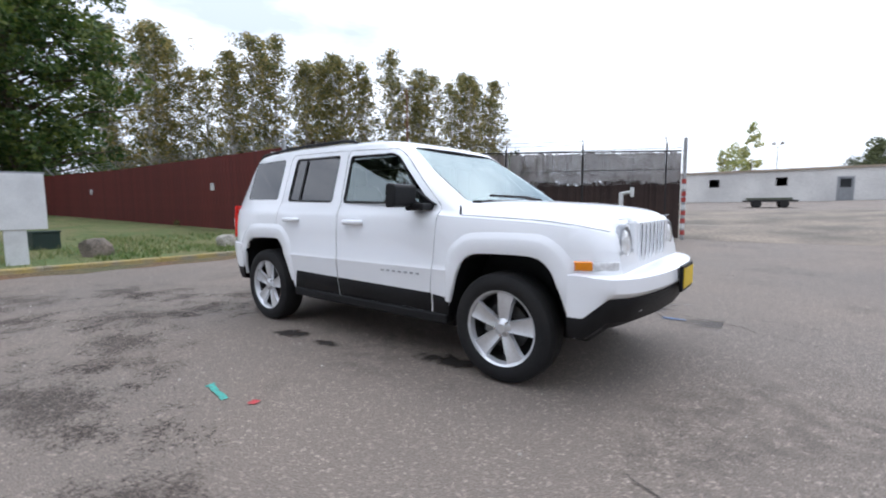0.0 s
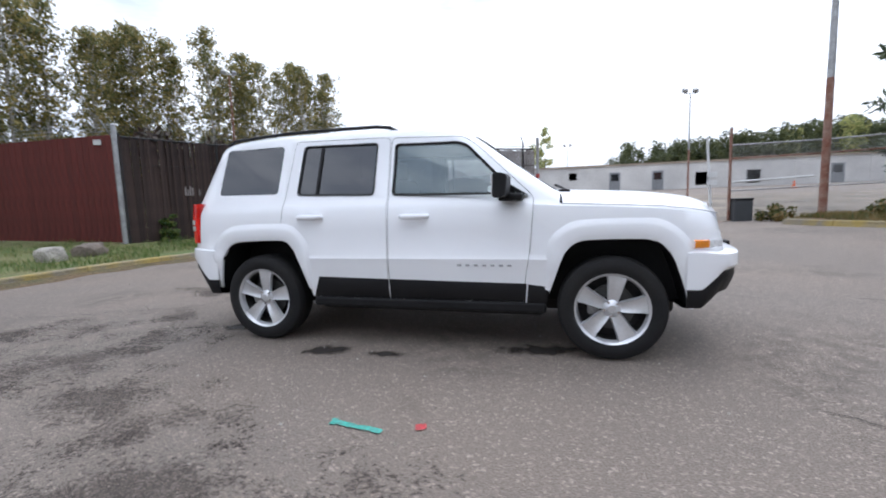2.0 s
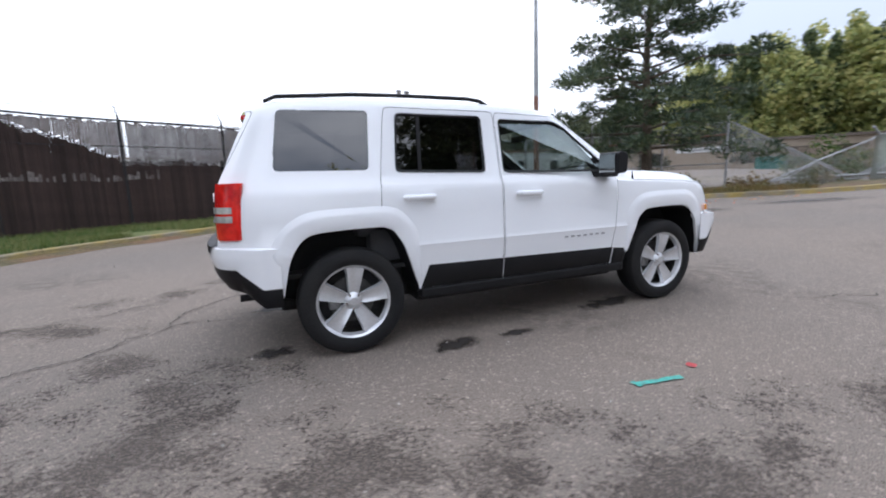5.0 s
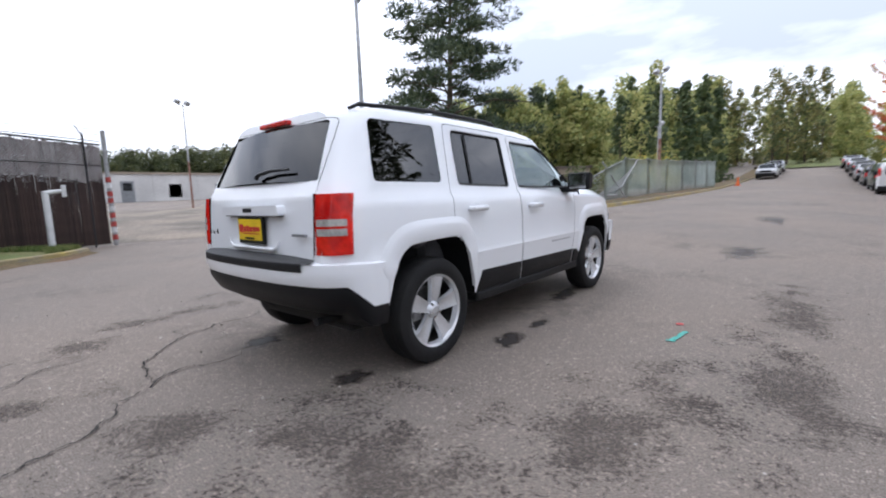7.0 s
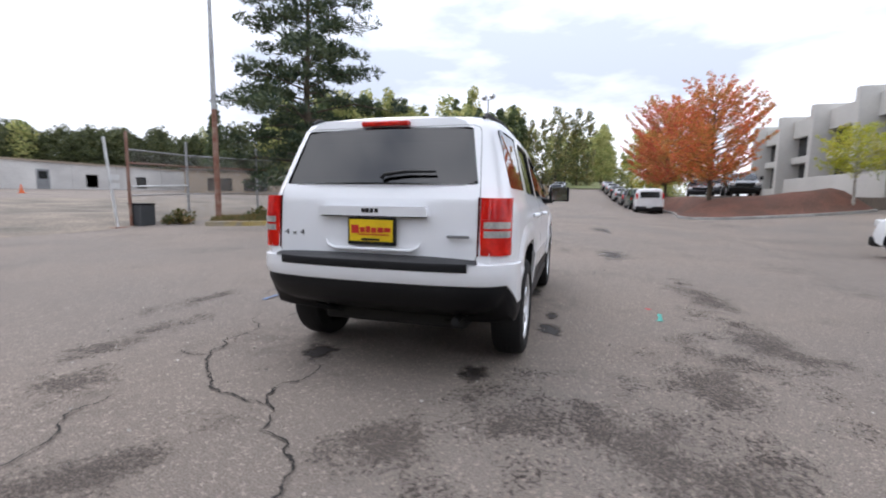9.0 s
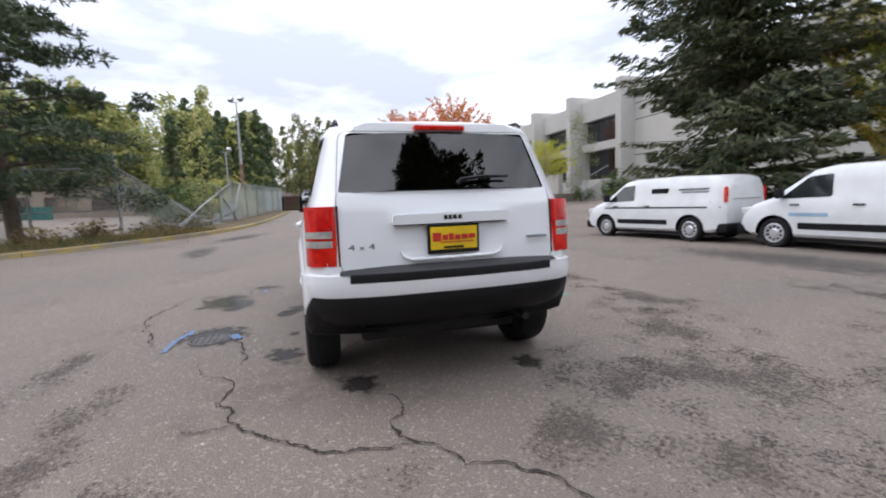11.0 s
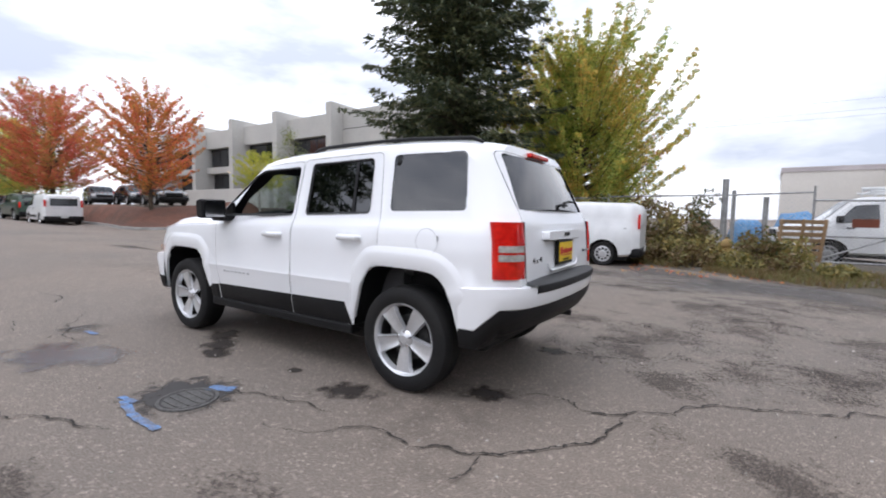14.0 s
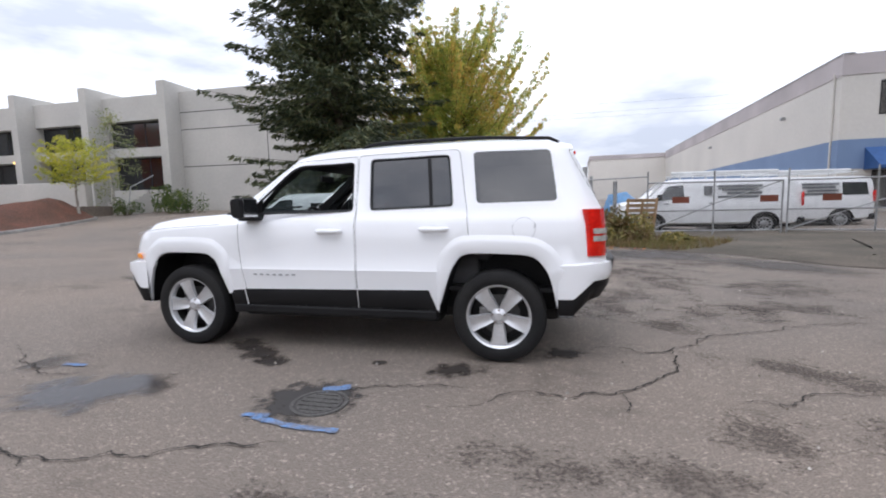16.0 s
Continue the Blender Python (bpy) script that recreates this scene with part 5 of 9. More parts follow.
BROWN_LINE = [(-9.6, 4.75), (-8.9, 7.0), (-6.1, 9.45), (-0.05, 12.05)]
brown = thing("slatted_fence", "rusty brown slatted chain-link fence with gaps and barbed wire", "fence")
rng = random.Random(5)
me = slat_mesh("slat", 0.036, 0.012, 1.0, BROWN_SLAT)
pts = along(BROWN_LINE, 0.064)
woven, faded = bmesh.new(), bmesh.new()
for k, (p, d) in enumerate(pts):
    z0 = base_z(p.x, p.y)
    top = float(np.interp(p.x, (-9.6, -6, 0), (2.88, 2.85, 2.70))) + rng.uniform(-0.03, 0.03)
    wide = 1.66 if p.x < -8.3 else 1.25
    low = float(np.interp(p.x, (-7.4, -6.0, -4.8, 0), (2.85, 2.3, 1.78, 1.82))) + 0.16 * noise.noise(Vector((p.x * 0.9, 0, 0))) + rng.uniform(-0.04, 0.04)
    ob = part("slat", me, None, brown)
    ob.matrix_basis = pose(p.x, p.y, z0, rng.uniform(-0.8, 0.8), 0, math.degrees(math.atan2(d.y, d.x)) + rng.uniform(-6, 6)) @ Matrix.Diagonal((wide, 1, (min(top, low) if p.x > -7.4 else top) - z0, 1))
    q = p + Vector((-d.y, d.x)) * 0.03 + d * 0.032
    turned = math.degrees(math.atan2(d.y, d.x))
    if p.x > -7.4:   # the lower half is woven double, the upper keeps faded slats with gaps
        box(woven, -0.024, 0.024, -0.006, 0.006, 0, low - rng.uniform(0.0, 0.1), m=pose(q.x, q.y, z0, 0, 0, turned))
        if rng.random() < 0.975:
            box(faded, -0.029, 0.029, -0.005, 0.005, low - 0.05, top - z0 - 0.02 - rng.uniform(0, 0.05), m=pose(q.x, q.y, z0, 0, 0, turned))
    if -9.2 < p.x < -4.2 and rng.random() < 0.66:   # a broken band where pale slat ends show
        r0 = 1.22 + 0.12 * noise.noise(Vector((p.x, 4, 0)))
        box(faded, -0.02, 0.02, -0.005, 0.005, r0, r0 + rng.uniform(0.07, 0.26), m=pose(p.x + d.y * 0.02, p.y - d.x * 0.02, z0, 0, 0, turned))
    if p.x <= -7.4 and rng.random() < 0.5:
        box(woven, -0.03, 0.03, -0.006, 0.006, 0, top - z0 - 0.2, m=pose(q.x, q.y, z0, 0, 0, turned))
tagged(part("faded_slats", faded, FADED_SLAT, brown, "faded grey slats in the upper half"), kind="stuff")
tagged(part("woven_slats", woven, BROWN_SLAT, brown, "dark slats woven double into the lower half"), kind="stuff")
for k, (p, d) in enumerate(along(BROWN_LINE, 2.45)):
    z0 = base_z(p.x, p.y)
    part("post", tubebm([(p.x, p.y, z0 - 0.3), (p.x, p.y, 2.95)], 0.028, 8), DARKMETAL, brown, smooth=60)
    part("barb_arm", tubebm([(p.x, p.y, 2.9), (p.x + d.y * -0.25, p.y + d.x * 0.25, 3.2)], 0.014, 6), DARKMETAL, brown)
for up in (2.2, 2.84, 3.02, 3.14):
    part("top_wire", tubebm([(x, y, up - 0.05 * (x > -3)) for x, y in BROWN_LINE], 0.010 if up < 2.9 else 0.005, 5), DARKMETAL, brown)
part("top_rail", tubebm([(x, y, float(np.interp(x, (-9.6, -6, 0), (2.88, 2.85, 2.70)))) for x, y in BROWN_LINE], 0.024, 8), DARKMETAL, brown, "dark pipe along the top", smooth=60)
gp = thing("fence_post", "tall weathered steel corner post beside the red fence", "post")
part("pole", tubebm([(-9.66, 4.68, 0.0), (-9.66, 4.68, 3.15)], 0.065, 12), STEEL, gp, smooth=60)
part("cap", lathe(bmesh.new(), [(0.0, 0.05), (0.05, 0.03), (0.075, 0.0)], 12, axis="z"), STEEL, gp, at=pose(-9.66, 4.68, 3.15))
ep = thing("gate_post", "tall grey steel post at the end of the slatted fence", "post")
part("pole", tubebm([(0.05, 12.05, -0.2), (0.05, 12.05, 3.08)], 0.055, 12), STEEL, ep, smooth=60)
for k, z in enumerate((0.22, 0.42, 0.58, 0.82, 1.0, 1.22, 1.4, 1.62, 1.78)):
    part("hinge_band", lathe(bmesh.new(), [(0.062, -0.07), (0.066, -0.06), (0.066, 0.06), (0.062, 0.07)], 12, axis="z"), SIGNWHITE if k % 3 == 1 else REDTAPE, ep, at=pose(0.05, 12.05, z))


def chainlink(root, a, b, h0, h1, step=0.09, material=None, z_of=G, wire=0.004, name="wire_mesh"):
    """Crossed wires between two posts, as one woven part."""
    a, b = Vector(a), Vector(b)
    d = (b - a)
    L = d.length
    d.normalize()
    n = Vector((-d.y, d.x))
    H = h1 - h0
    verts, faces = [], []

    def bar(s0, t0, s1, t1, off):
        for s, t in ((s0, t0), (s1, t1)):
            p = a + d * s
            z = z_of(p.x, p.y) + h0 + t
            for q in (-wire, wire):
                verts.append((p.x + n.x * off + d.x * q, p.y + n.y * off + d.y * q, z))
        k = len(verts) - 4
        faces.append((k, k + 1, k + 3, k + 2))
    s = -H
    while s < L:
        for sgn in (1, -1):
            s0, s1, t0, t1 = s, s + H, 0.0, H
            if s0 < 0:
                t0, s0 = -s0, 0.0
            if s1 > L:
                t1, s1 = t1 - (s1 - L), L
            if t1 > t0:
                bar(*((s0, t0, s1, t1) if sgn > 0 else (s0, H - t0, s1, H - t1)), 0.003 * sgn)
        s += step
    me = bpy.data.meshes.new(name)
    me.from_pydata(verts, [], faces)
    me.materials.append(material or WIRE)
    ob = part(name, me, None, root, "woven chain-link wire")
    return tagged(ob, kind="stuff")


chainlink(brown, (-5.0, 9.92), (-0.05, 12.05), 1.7, 2.72, 0.075, wire=0.004)
FENCE_R = [(5.95, 12.1), (8.7, 12.7), (11.6, 12.0), (13.0, 9.6), (13.35, 7.2)]
cf = thing("chain_link_fence", "tall grey chain-link fence with rusty rails behind the kerb", "fence")
for (ax, ay), (bx, by) in zip(FENCE_R, FENCE_R[1:]):
    chainlink(cf, (ax, ay), (bx, by), 0.05, 2.35)
    for z, r, m in ((2.36, 0.022, STEEL), (1.95, 0.026, RUST), (0.95, 0.02, STEEL)):
        part("rail", tubebm([(ax, ay, G(ax, ay) + z), (bx, by, G(bx, by) + z)], r, 6), m, cf)
for k, (x, y) in enumerate(FENCE_R):
    part("post", tubebm([(x, y, G(x, y) - 0.2), (x, y, G(x, y) + (2.85 if k else 2.9))], 0.045, 10), STEEL if k else RUST, cf, smooth=60)
part("slide_rail", tubebm([(6.0, 12.05, 1.32), (8.2, 12.2, 1.42)], 0.03, 6), SIGNWHITE, cf, "pale loose rail across the mesh")
lean = thing("leaning_post", "thin pale post leaning beside the gate opening", "post")
part("pole", tubebm([(5.45, 12.0, -0.05), (5.30, 12.15, 2.75)], 0.04, 8), SIGNWHITE, lean, smooth=60)
part("foot", boxbm(5.25, 5.75, 11.85, 12.2, -0.02, 0.10, bevel=0.02), RUST, lean)
for z in (1.25, 1.5):
    part("notice_plate", boxbm(5.28, 5.56, 11.96, 11.985, z, z + 0.16), SIGNWHITE, lean, "small white notice")
binn = thing("waste_bin", "dark grey upright waste bin beside the gate post", "bin", at=pose(6.25, 12.0, 0.03))
part("body", boxbm(-0.25, 0.25, -0.25, 0.25, 0, 0.72, bevel=0.03), mat("dark_grey_bin", (0.05, 0.055, 0.06), 0.7, fine_amt=0.15), binn)
part("lid", boxbm(-0.27, 0.27, -0.27, 0.27, 0.72, 0.78, bevel=0.02), PLASTIC, binn)

# the fallen stretch and the green screen fence further up the road
fall = thing("fallen_fence", "collapsed chain-link fence panel lying over shrubs", "fence")


def leaning_panel(root, corners, step=0.1):
    """Crossed wires over a quad of four corners, sagging between its rails."""
    P = [Vector(c) for c in corners]
    verts, faces = [], []
    L = (P[1] - P[0]).length
    n = int(L / step)

    def pt(u, v):
        return P[0] * (1 - u) * (1 - v) + P[1] * u * (1 - v) + P[2] * u * v + P[3] * (1 - u) * v
    k = max(4, int((P[3] - P[0]).length / step))
    for i in range(-k, n):
        for sgn in (1, -1):
            u0, u1, v0, v1 = i / n, (i + k) / n, 0.0, 1.0
            if u0 < 0:
                v0, u0 = -u0 * n / k, 0.0
            if u1 > 1:
                v1, u1 = v1 - (u1 - 1) * n / k, 1.0
            if v1 <= v0:
                continue
            a, b = (pt(u0, v0), pt(u1, v1)) if sgn > 0 else (pt(u0, 1 - v0), pt(u1, 1 - v1))
            q = len(verts)
            w = Vector((0, 0, 0.007))
            verts += [a - w, a + w, b + w, b - w]
            faces.append((q, q + 1, q + 2, q + 3))
    me = bpy.data.meshes.new("wire_mesh")
    me.from_pydata([tuple(v) for v in verts], [], faces)
    me.materials.append(WIRE)
    tagged(part("wire_mesh", me, None, root, "sagging chain-link wire"), kind="stuff")
    part("rail", tubebm([P[3], P[2]], 0.022, 6), STEEL, root)
    part("rail", tubebm([P[0], P[1]], 0.02, 6), STEEL, root)


def gz(x, y, h):
    return (x, y, G(x, y) + h)


leaning_panel(fall, [gz(13.35, 7.2, 0.1), gz(17.0, 5.4, 0.2), gz(16.6, 5.2, 0.35), gz(13.4, 7.1, 2.35)])
leaning_panel(fall, [gz(16.4, 5.2, 0.2), gz(20.0, 4.6, 0.2), gz(20.2, 4.3, 1.95), gz(17.6, 4.2, 0.7)])
part("post", tubebm([gz(13.5, 6.8, 0.3), gz(17.6, 4.4, 0.35)], 0.04, 8), STEEL, fall, "steel post lying on the ground", smooth=60)
part("post", tubebm([gz(18.4, 4.2, 0.1), gz(17.1, 4.9, 1.9)], 0.035, 8), STEEL, fall, "tilted steel post", smooth=60)
green = thing("screen_fence", "chain-link fence covered with faded green fabric along the road", "fence")
GL = [(12.5, 5.2), (14.4, 4.95), (16.8, 4.7), (19.2, 4.5), (22.2, 4.3), (25.2, 4.1), (28.2, 3.9), (31.2, 3.7), (34.0, 3.5), (36.2, 3.3), (38.5, 5.0)]
for k, ((ax, ay), (bx, by)) in enumerate(zip(GL, GL[1:])):
    arch = [2.05 * max(0.1, min(1.0, (k + e) / 3)) ** 0.75 for e in (0, 1)]
    part("rail", tubebm([(ax + (bx - ax) * u, ay + 0.04 + (by - ay) * u, G(ax, ay) + 2.05 * max(0.1, min(1.0, (k + u) / 3)) ** 0.75) for u in (0, 0.2, 0.4, 0.6, 0.8, 1.0)], 0.022, 6), STEEL, green)
    if k < 2:   # bare mesh where the fabric has gone
        leaning_panel(green, [gz(ax, ay, 0.1), gz(bx, by, 0.1), gz(bx, by, arch[1]), gz(ax, ay, arch[0])], 0.09)
        continue
    bm = bmesh.new()
    g = {}
    for i in range(9):
        for j in range(6):
            u, v = i / 8, j / 5
            x, y = ax + (bx - ax) * u, ay + (by - ay) * u
            sag = 0.10 * math.sin(math.pi * u) * v
            top = 2.02 * min(1.0, (k + u) / 3) ** 0.75
            g[i, j] = bm.verts.new((x, y + 0.06 * noise.noise(Vector((x * 1.3, v * 2, 0))), G(x, y) + 0.08 + (top - sag) * v))
    for i in range(8):
        for j in range(5):
            bm.faces.new((g[i, j], g[i + 1, j], g[i + 1, j + 1], g[i, j + 1])).smooth = True
    bmesh.ops.solidify(bm, geom=bm.faces, thickness=0.006)
    part("fabric_panel", bm, GREEN_SCREEN, green, "faded green screen fabric")
    part("post", tubebm([(bx, by + 0.05, G(bx, by) - 0.2), (bx, by + 0.05, G(bx, by) + 2.12)], 0.035, 8), STEEL, green, smooth=60)


# ---------------------------------------------------------------- poles with floodlights
def lamp_pole(x, y, top, label, r=0.075, rust=True, heads=2, turn=0.0, lower=None):
    g = G(x, y)
    root = thing("floodlight_pole", label, "lamp pole", at=pose(x, y, g, 0, 0, turn))
    h = top - g
    part("lower_pole", tubebm([(0, 0, -0.1), (0, 0, h * 0.45)], [r, r * 0.85], 10), RUST if rust else STEEL, root, smooth=60)
    part("upper_pole", tubebm([(0, 0, h * 0.45), (0, 0, h - 0.25)], [r * 0.84, r * 0.55], 10), RUST if lower else STEEL, root, smooth=60)
    part("base_plate", boxbm(-0.16, 0.16, -0.16, 0.16, -0.04, 0.05, bevel=0.01), STEEL, root)
    part("cross_bar", tubebm([(-0.42, 0, h - 0.25), (0.42, 0, h - 0.25)], 0.025, 6), STEEL, root)
    for k in range(heads):
        sx = -0.38 + 0.76 * k / max(1, heads - 1)
        head = part("lamp_head", boxbm(-0.17, 0.17, -0.1, 0.16, -0.12, 0.14, bevel=0.03, m=pose(sx, 0, h - 0.08, 35, 0, 0)), STEEL, root, "grey floodlight head")
        part("lamp_glass", boxbm(-0.14, 0.14, 0.162, 0.168, -0.09, 0.11, m=pose(sx, 0, h - 0.08, 35, 0, 0)), CLEAR_LENS, head)
    return root


lamp_pole(7.6, 10.3, 8.4, "tall rust-stained steel floodlight pole behind the kerb", 0.10, True, 2, 40)
lamp_pole(9.1, 30.6, 7.9, "slim floodlight pole standing in the dirt yard", 0.07, True, 2, 20)
lamp_pole(1.06, 58.4, 7.7, "far slim twin floodlight pole", 0.06, False, 2, 0)
lamp_pole(-24.1, 25.9, 11.4, "rusty floodlight pole among the poplars", 0.1, True, 2, 45, True)
lamp_pole(27.9, 5.2, 8.4, "rust-red floodlight pole behind the green screen fence", 0.1, True, 2, 60)
lamp_pole(36.5, 7.5, 6.2, "short floodlight pole in front of the wood", 0.08, True, 1, 60)


# ---------------------------------------------------------------- buildings
def window_in(root, x0, x1, y, z0, z1, facing, panes=1, name="window", frame_mat=None, glass=None, depth=0.12):
    """A framed window in a wall that runs along x at y; facing -1 looks towards -y."""
    win = part(name, boxbm(x0, x1, min(y, y - facing * depth), max(y, y - facing * depth), z0, z1), glass or OFFICE_GLASS, root, "dark window glass")
    fm = frame_mat or DARKMETAL
    yo = y + facing * 0.02
    for nm, b in (("frame", (x0 - 0.05, x1 + 0.05, z1, z1 + 0.06)), ("sill", (x0 - 0.05, x1 + 0.05, z0 - 0.06, z0)), ("frame", (x0 - 0.05, x0, z0, z1)), ("frame", (x1, x1 + 0.05, z0, z1))):
        part(nm, boxbm(b[0], b[1], min(yo, y - facing * 0.02), max(yo, y - facing * 0.02), b[2], b[3]), fm, win)
    for k in range(1, panes):
        x = x0 + (x1 - x0) * k / panes
        part("mullion", boxbm(x - 0.03, x + 0.03, min(yo, y), max(yo, y), z0, z1), fm, win)
    return win


def yard_warehouse():
    root = thing("warehouse", "long low white block warehouse across the dirt yard", "building")
    y, z0, z1 = 52.0, -0.6, 4.25
    part("wall", boxbm(-16, 52, y, y + 12, z0, z1), WHITEWALL, root, "white block wall")
    part("roof_edge", boxbm(-16.2, 52.2, y - 0.15, y + 12.2, z1, z1 + 0.18), TANWALL, root)
    for x in (-4.0, 1.7):
        window_in(root, x - 0.4, x + 0.4, y, 2.85, 3.55, -1, glass=DULL_GLASS)
    for x in (6.4, 11.0, 28.1):
        d = part("door", boxbm(x - 0.6, x + 0.6, y - 0.04, y + 0.05, 1.2, 3.5, bevel=0.01), mat("grey_steel_door", (0.22, 0.23, 0.24), 0.7), root, "grey steel door")
        part("door_window", boxbm(x - 0.4, x + 0.4, y - 0.05, y - 0.04, 2.5, 3.3), OFFICE_GLASS, d)
    for x in (15.5, 20.5, 33, 39):
        window_in(root, x - 0.6, x + 0.6, y, 1.8, 3.1, -1, glass=DULL_GLASS)
    for x in (-9, -1.2, 4.0, 9, 13.5, 18, 24.5, 31, 36, 42):
        part("pilaster", boxbm(x - 0.12, x + 0.12, y - 0.06, y, z0, z1), WHITEWALL, root)


def low_tan_building():
    a, b = Vector((37.5, 43.5)), Vector((56, 21))
    d = (b - a)
    root = thing("low_building", "low tan building with dark shop windows beyond the car park", "building",
                 at=pose(a.x, a.y, G(47, 32) - 0.1, 0, 0, math.degrees(math.atan2(d.y, d.x))))
    L, H = d.length, 3.0
    z = -0.3
    part("wall", boxbm(0, L, 0, 10, z, H), TANWALL, root, "tan rendered wall")
    part("roof_edge", boxbm(-0.3, L + 0.3, -0.25, 10.3, H, H + 0.25), mat("brown_fascia", (0.16, 0.13, 0.11), 0.8), root)
    for x in (2.5, 6.5, 17, 21, 25):
        window_in(root, x, x + 2.6, 0, 0.7, 2.1, -1, 3)
    part("sign_board", boxbm(10.5, 15.5, -0.12, -0.02, 2.05, 2.6), SIGNWHITE, root, "white sign board with unreadable writing")
    part("sign_bar", boxbm(11, 15, -0.14, -0.121, 2.25, 2.4), GREYINK, root, "grey bar of unreadable writing")
    part("dumpster", boxbm(18, 20.5, -4.2, -2.5, z, 1.15, bevel=0.05), mat("green_dumpster", (0.02, 0.14, 0.12), 0.7), root, "green dumpster")


def office():
    root = thing("office_building", "two-storey pale concrete office with fin walls and dark windows", "building")
    y, z0, z1 = -21.0, 0.7, 8.75
    fins = [22.1, 28.4, 34.6, 40.9, 47.2, 53.5]
    part("wall", boxbm(9.0, fins[0], y - 16, y, z0, z1), CONCRETE, root, "blank concrete wall panel")
    for z in (6.3, 7.4, 3.9):
        part("reveal_joint", boxbm(9.0, fins[0], y + 0.001, y + 0.004, z, z + 0.05), DARKMETAL, root)
    part("reveal_joint", boxbm(15.4, 15.45, y + 0.001, y + 0.004, z0, z1), DARKMETAL, root)
    for k, x in enumerate(fins):
        part("fin_wall", boxbm(x - 0.3, x + 0.3, y - 1.5, y + 1.15, z0, 9.25, bevel=0.03), CONCRETE, root, "projecting concrete fin")
        if k + 1 < len(fins):
            a, b = x + 0.3, fins[k + 1] - 0.3
            for nm, za, zb in (("base_wall", z0, 2.5), ("spandrel", 4.75, 5.35), ("parapet", 7.15, z1)):
                part(nm, boxbm(a, b, y - 16, y, za, zb), CONCRETE, root, "pale concrete panel")
            # solid block added behind the glass, its black painting the unlit interior
            part("unlit_room_block", boxbm(a, b, y - 16, y - 1.2, z0, 8.4), UNLIT_BLACK, root)
            window_in(root, a + 0.05, b - 0.05, y - 0.55, 5.35, 7.15, 1, 4)
            window_in(root, a + 0.05, b - 0.05, y - 0.75, 2.5, 4.75, 1, 4)
    part("roof", boxbm(9.0, 53.8, y - 16, y - 0.4, 8.4, 8.6), CONCRETE, root)
    part("planter_wall", boxbm(25.2, 37.5, y + 3.6, y + 4.0, z0, 2.9, bevel=0.03), CONCRETE, root, "low concrete terrace wall")
    for k in range(5):
        part("stair_step", boxbm(23.2 + 0.0, 25.0, y + 1.4 + 0.3 * k, y + 1.7 + 0.3 * k, z0, 2.35 - 0.17 * k), CONCRETE, root, "concrete stair step")
    part("hand_rail", tubebm([(23.1, y + 1.2, 3.35), (23.1, y + 2.9, 2.55), (23.1, y + 3.1, 1.5)], 0.03, 6), STEEL, root)
    part("wall_lamp", boxbm(36.1, 36.5, y + 0.02, y + 0.2, 4.68, 4.84, bevel=0.02), LIT_LAMP, root, "small warm wall lamp")


def blue_warehouse():
    root = thing("blue_warehouse", "cream tilt-up warehouse with a blue painted band and awning", "building", at=pose(-15.76, -22.4, 0, 0, 0, -3.46))
    x, y, z1 = 0.0, 0.0, 8.0
    part("side_wall", boxbm(x - 0.4, x, y - 45.4, y, -0.4, 7.0), CREAM, root, "long cream wall")
    part("front_wall", boxbm(x - 26, x - 0.4, y - 0.4, y, -0.4, 7.0), CREAM, root, "cream front wall")
    part("parapet", boxbm(x - 0.42, x + 0.03, y - 45.4, y + 0.03, 7.0, z1), MAUVE, root, "mauve-grey parapet band")
    part("parapet", boxbm(x - 26, x - 0.42, y - 0.42, y + 0.03, 7.0, z1), MAUVE, root, "mauve-grey parapet band")
    part("roof", boxbm(x - 26, x - 0.42, y - 45.4, y - 0.42, 7.2, 7.4), CONCRETE, root)
    part("blue_band", boxbm(x + 0.002, x + 0.02, y - 45, y + 0.02, 2.45, 3.9), BLUE_BAND, root, "blue painted band")
    part("blue_band", boxbm(x - 26, x, y + 0.002, y + 0.02, 2.45, 3.9), BLUE_BAND, root, "blue painted band")
    part("downpipe", tubebm([(x + 0.06, y - 0.6, 0), (x + 0.06, y - 0.6, 7.2)], 0.05, 6), CREAM, root)
    for yy in (y - 6.2, y - 22):
        part("wall_light", boxbm(x + 0.02, x + 0.24, yy - 0.14, yy + 0.14, 5.9, 6.08, bevel=0.03), STEEL, root, "small grey wall light")
    part("coping", boxbm(x - 0.45, x + 0.06, y - 45.4, y + 0.06, z1, z1 + 0.06), STEEL, root, "thin grey metal coping")
    window_in(root, x - 4.6, x - 1.6, y, 5.1, 6.6, 1, 2)
    window_in(root, x - 9.6, x - 6.6, y, 5.1, 6.6, 1, 2)
    bm = bmesh.new()
    prism([(y, 3.5), (y + 1.3, 2.55), (y + 1.3, 2.4), (y, 2.4)], x - 5.6, x - 1.1, "yz", bm)
    part("awning", bm, BLUE_CANVAS, root, "blue sloping awning")
    window_in(root, x - 5.2, x - 1.5, y, 0.6, 2.3, 1, 3)
    part("far_wing", boxbm(x - 0.4, x + 10.5, y - 59, y - 45.4, 0, 7.3), CREAM, root, "cream far wing")
    part("far_parapet", boxbm(x - 0.5, x + 10.6, y - 59.1, y - 45.3, 7.3, 7.9), MAUVE, root)


yard_warehouse()
low_tan_building()
office()
blue_warehouse()
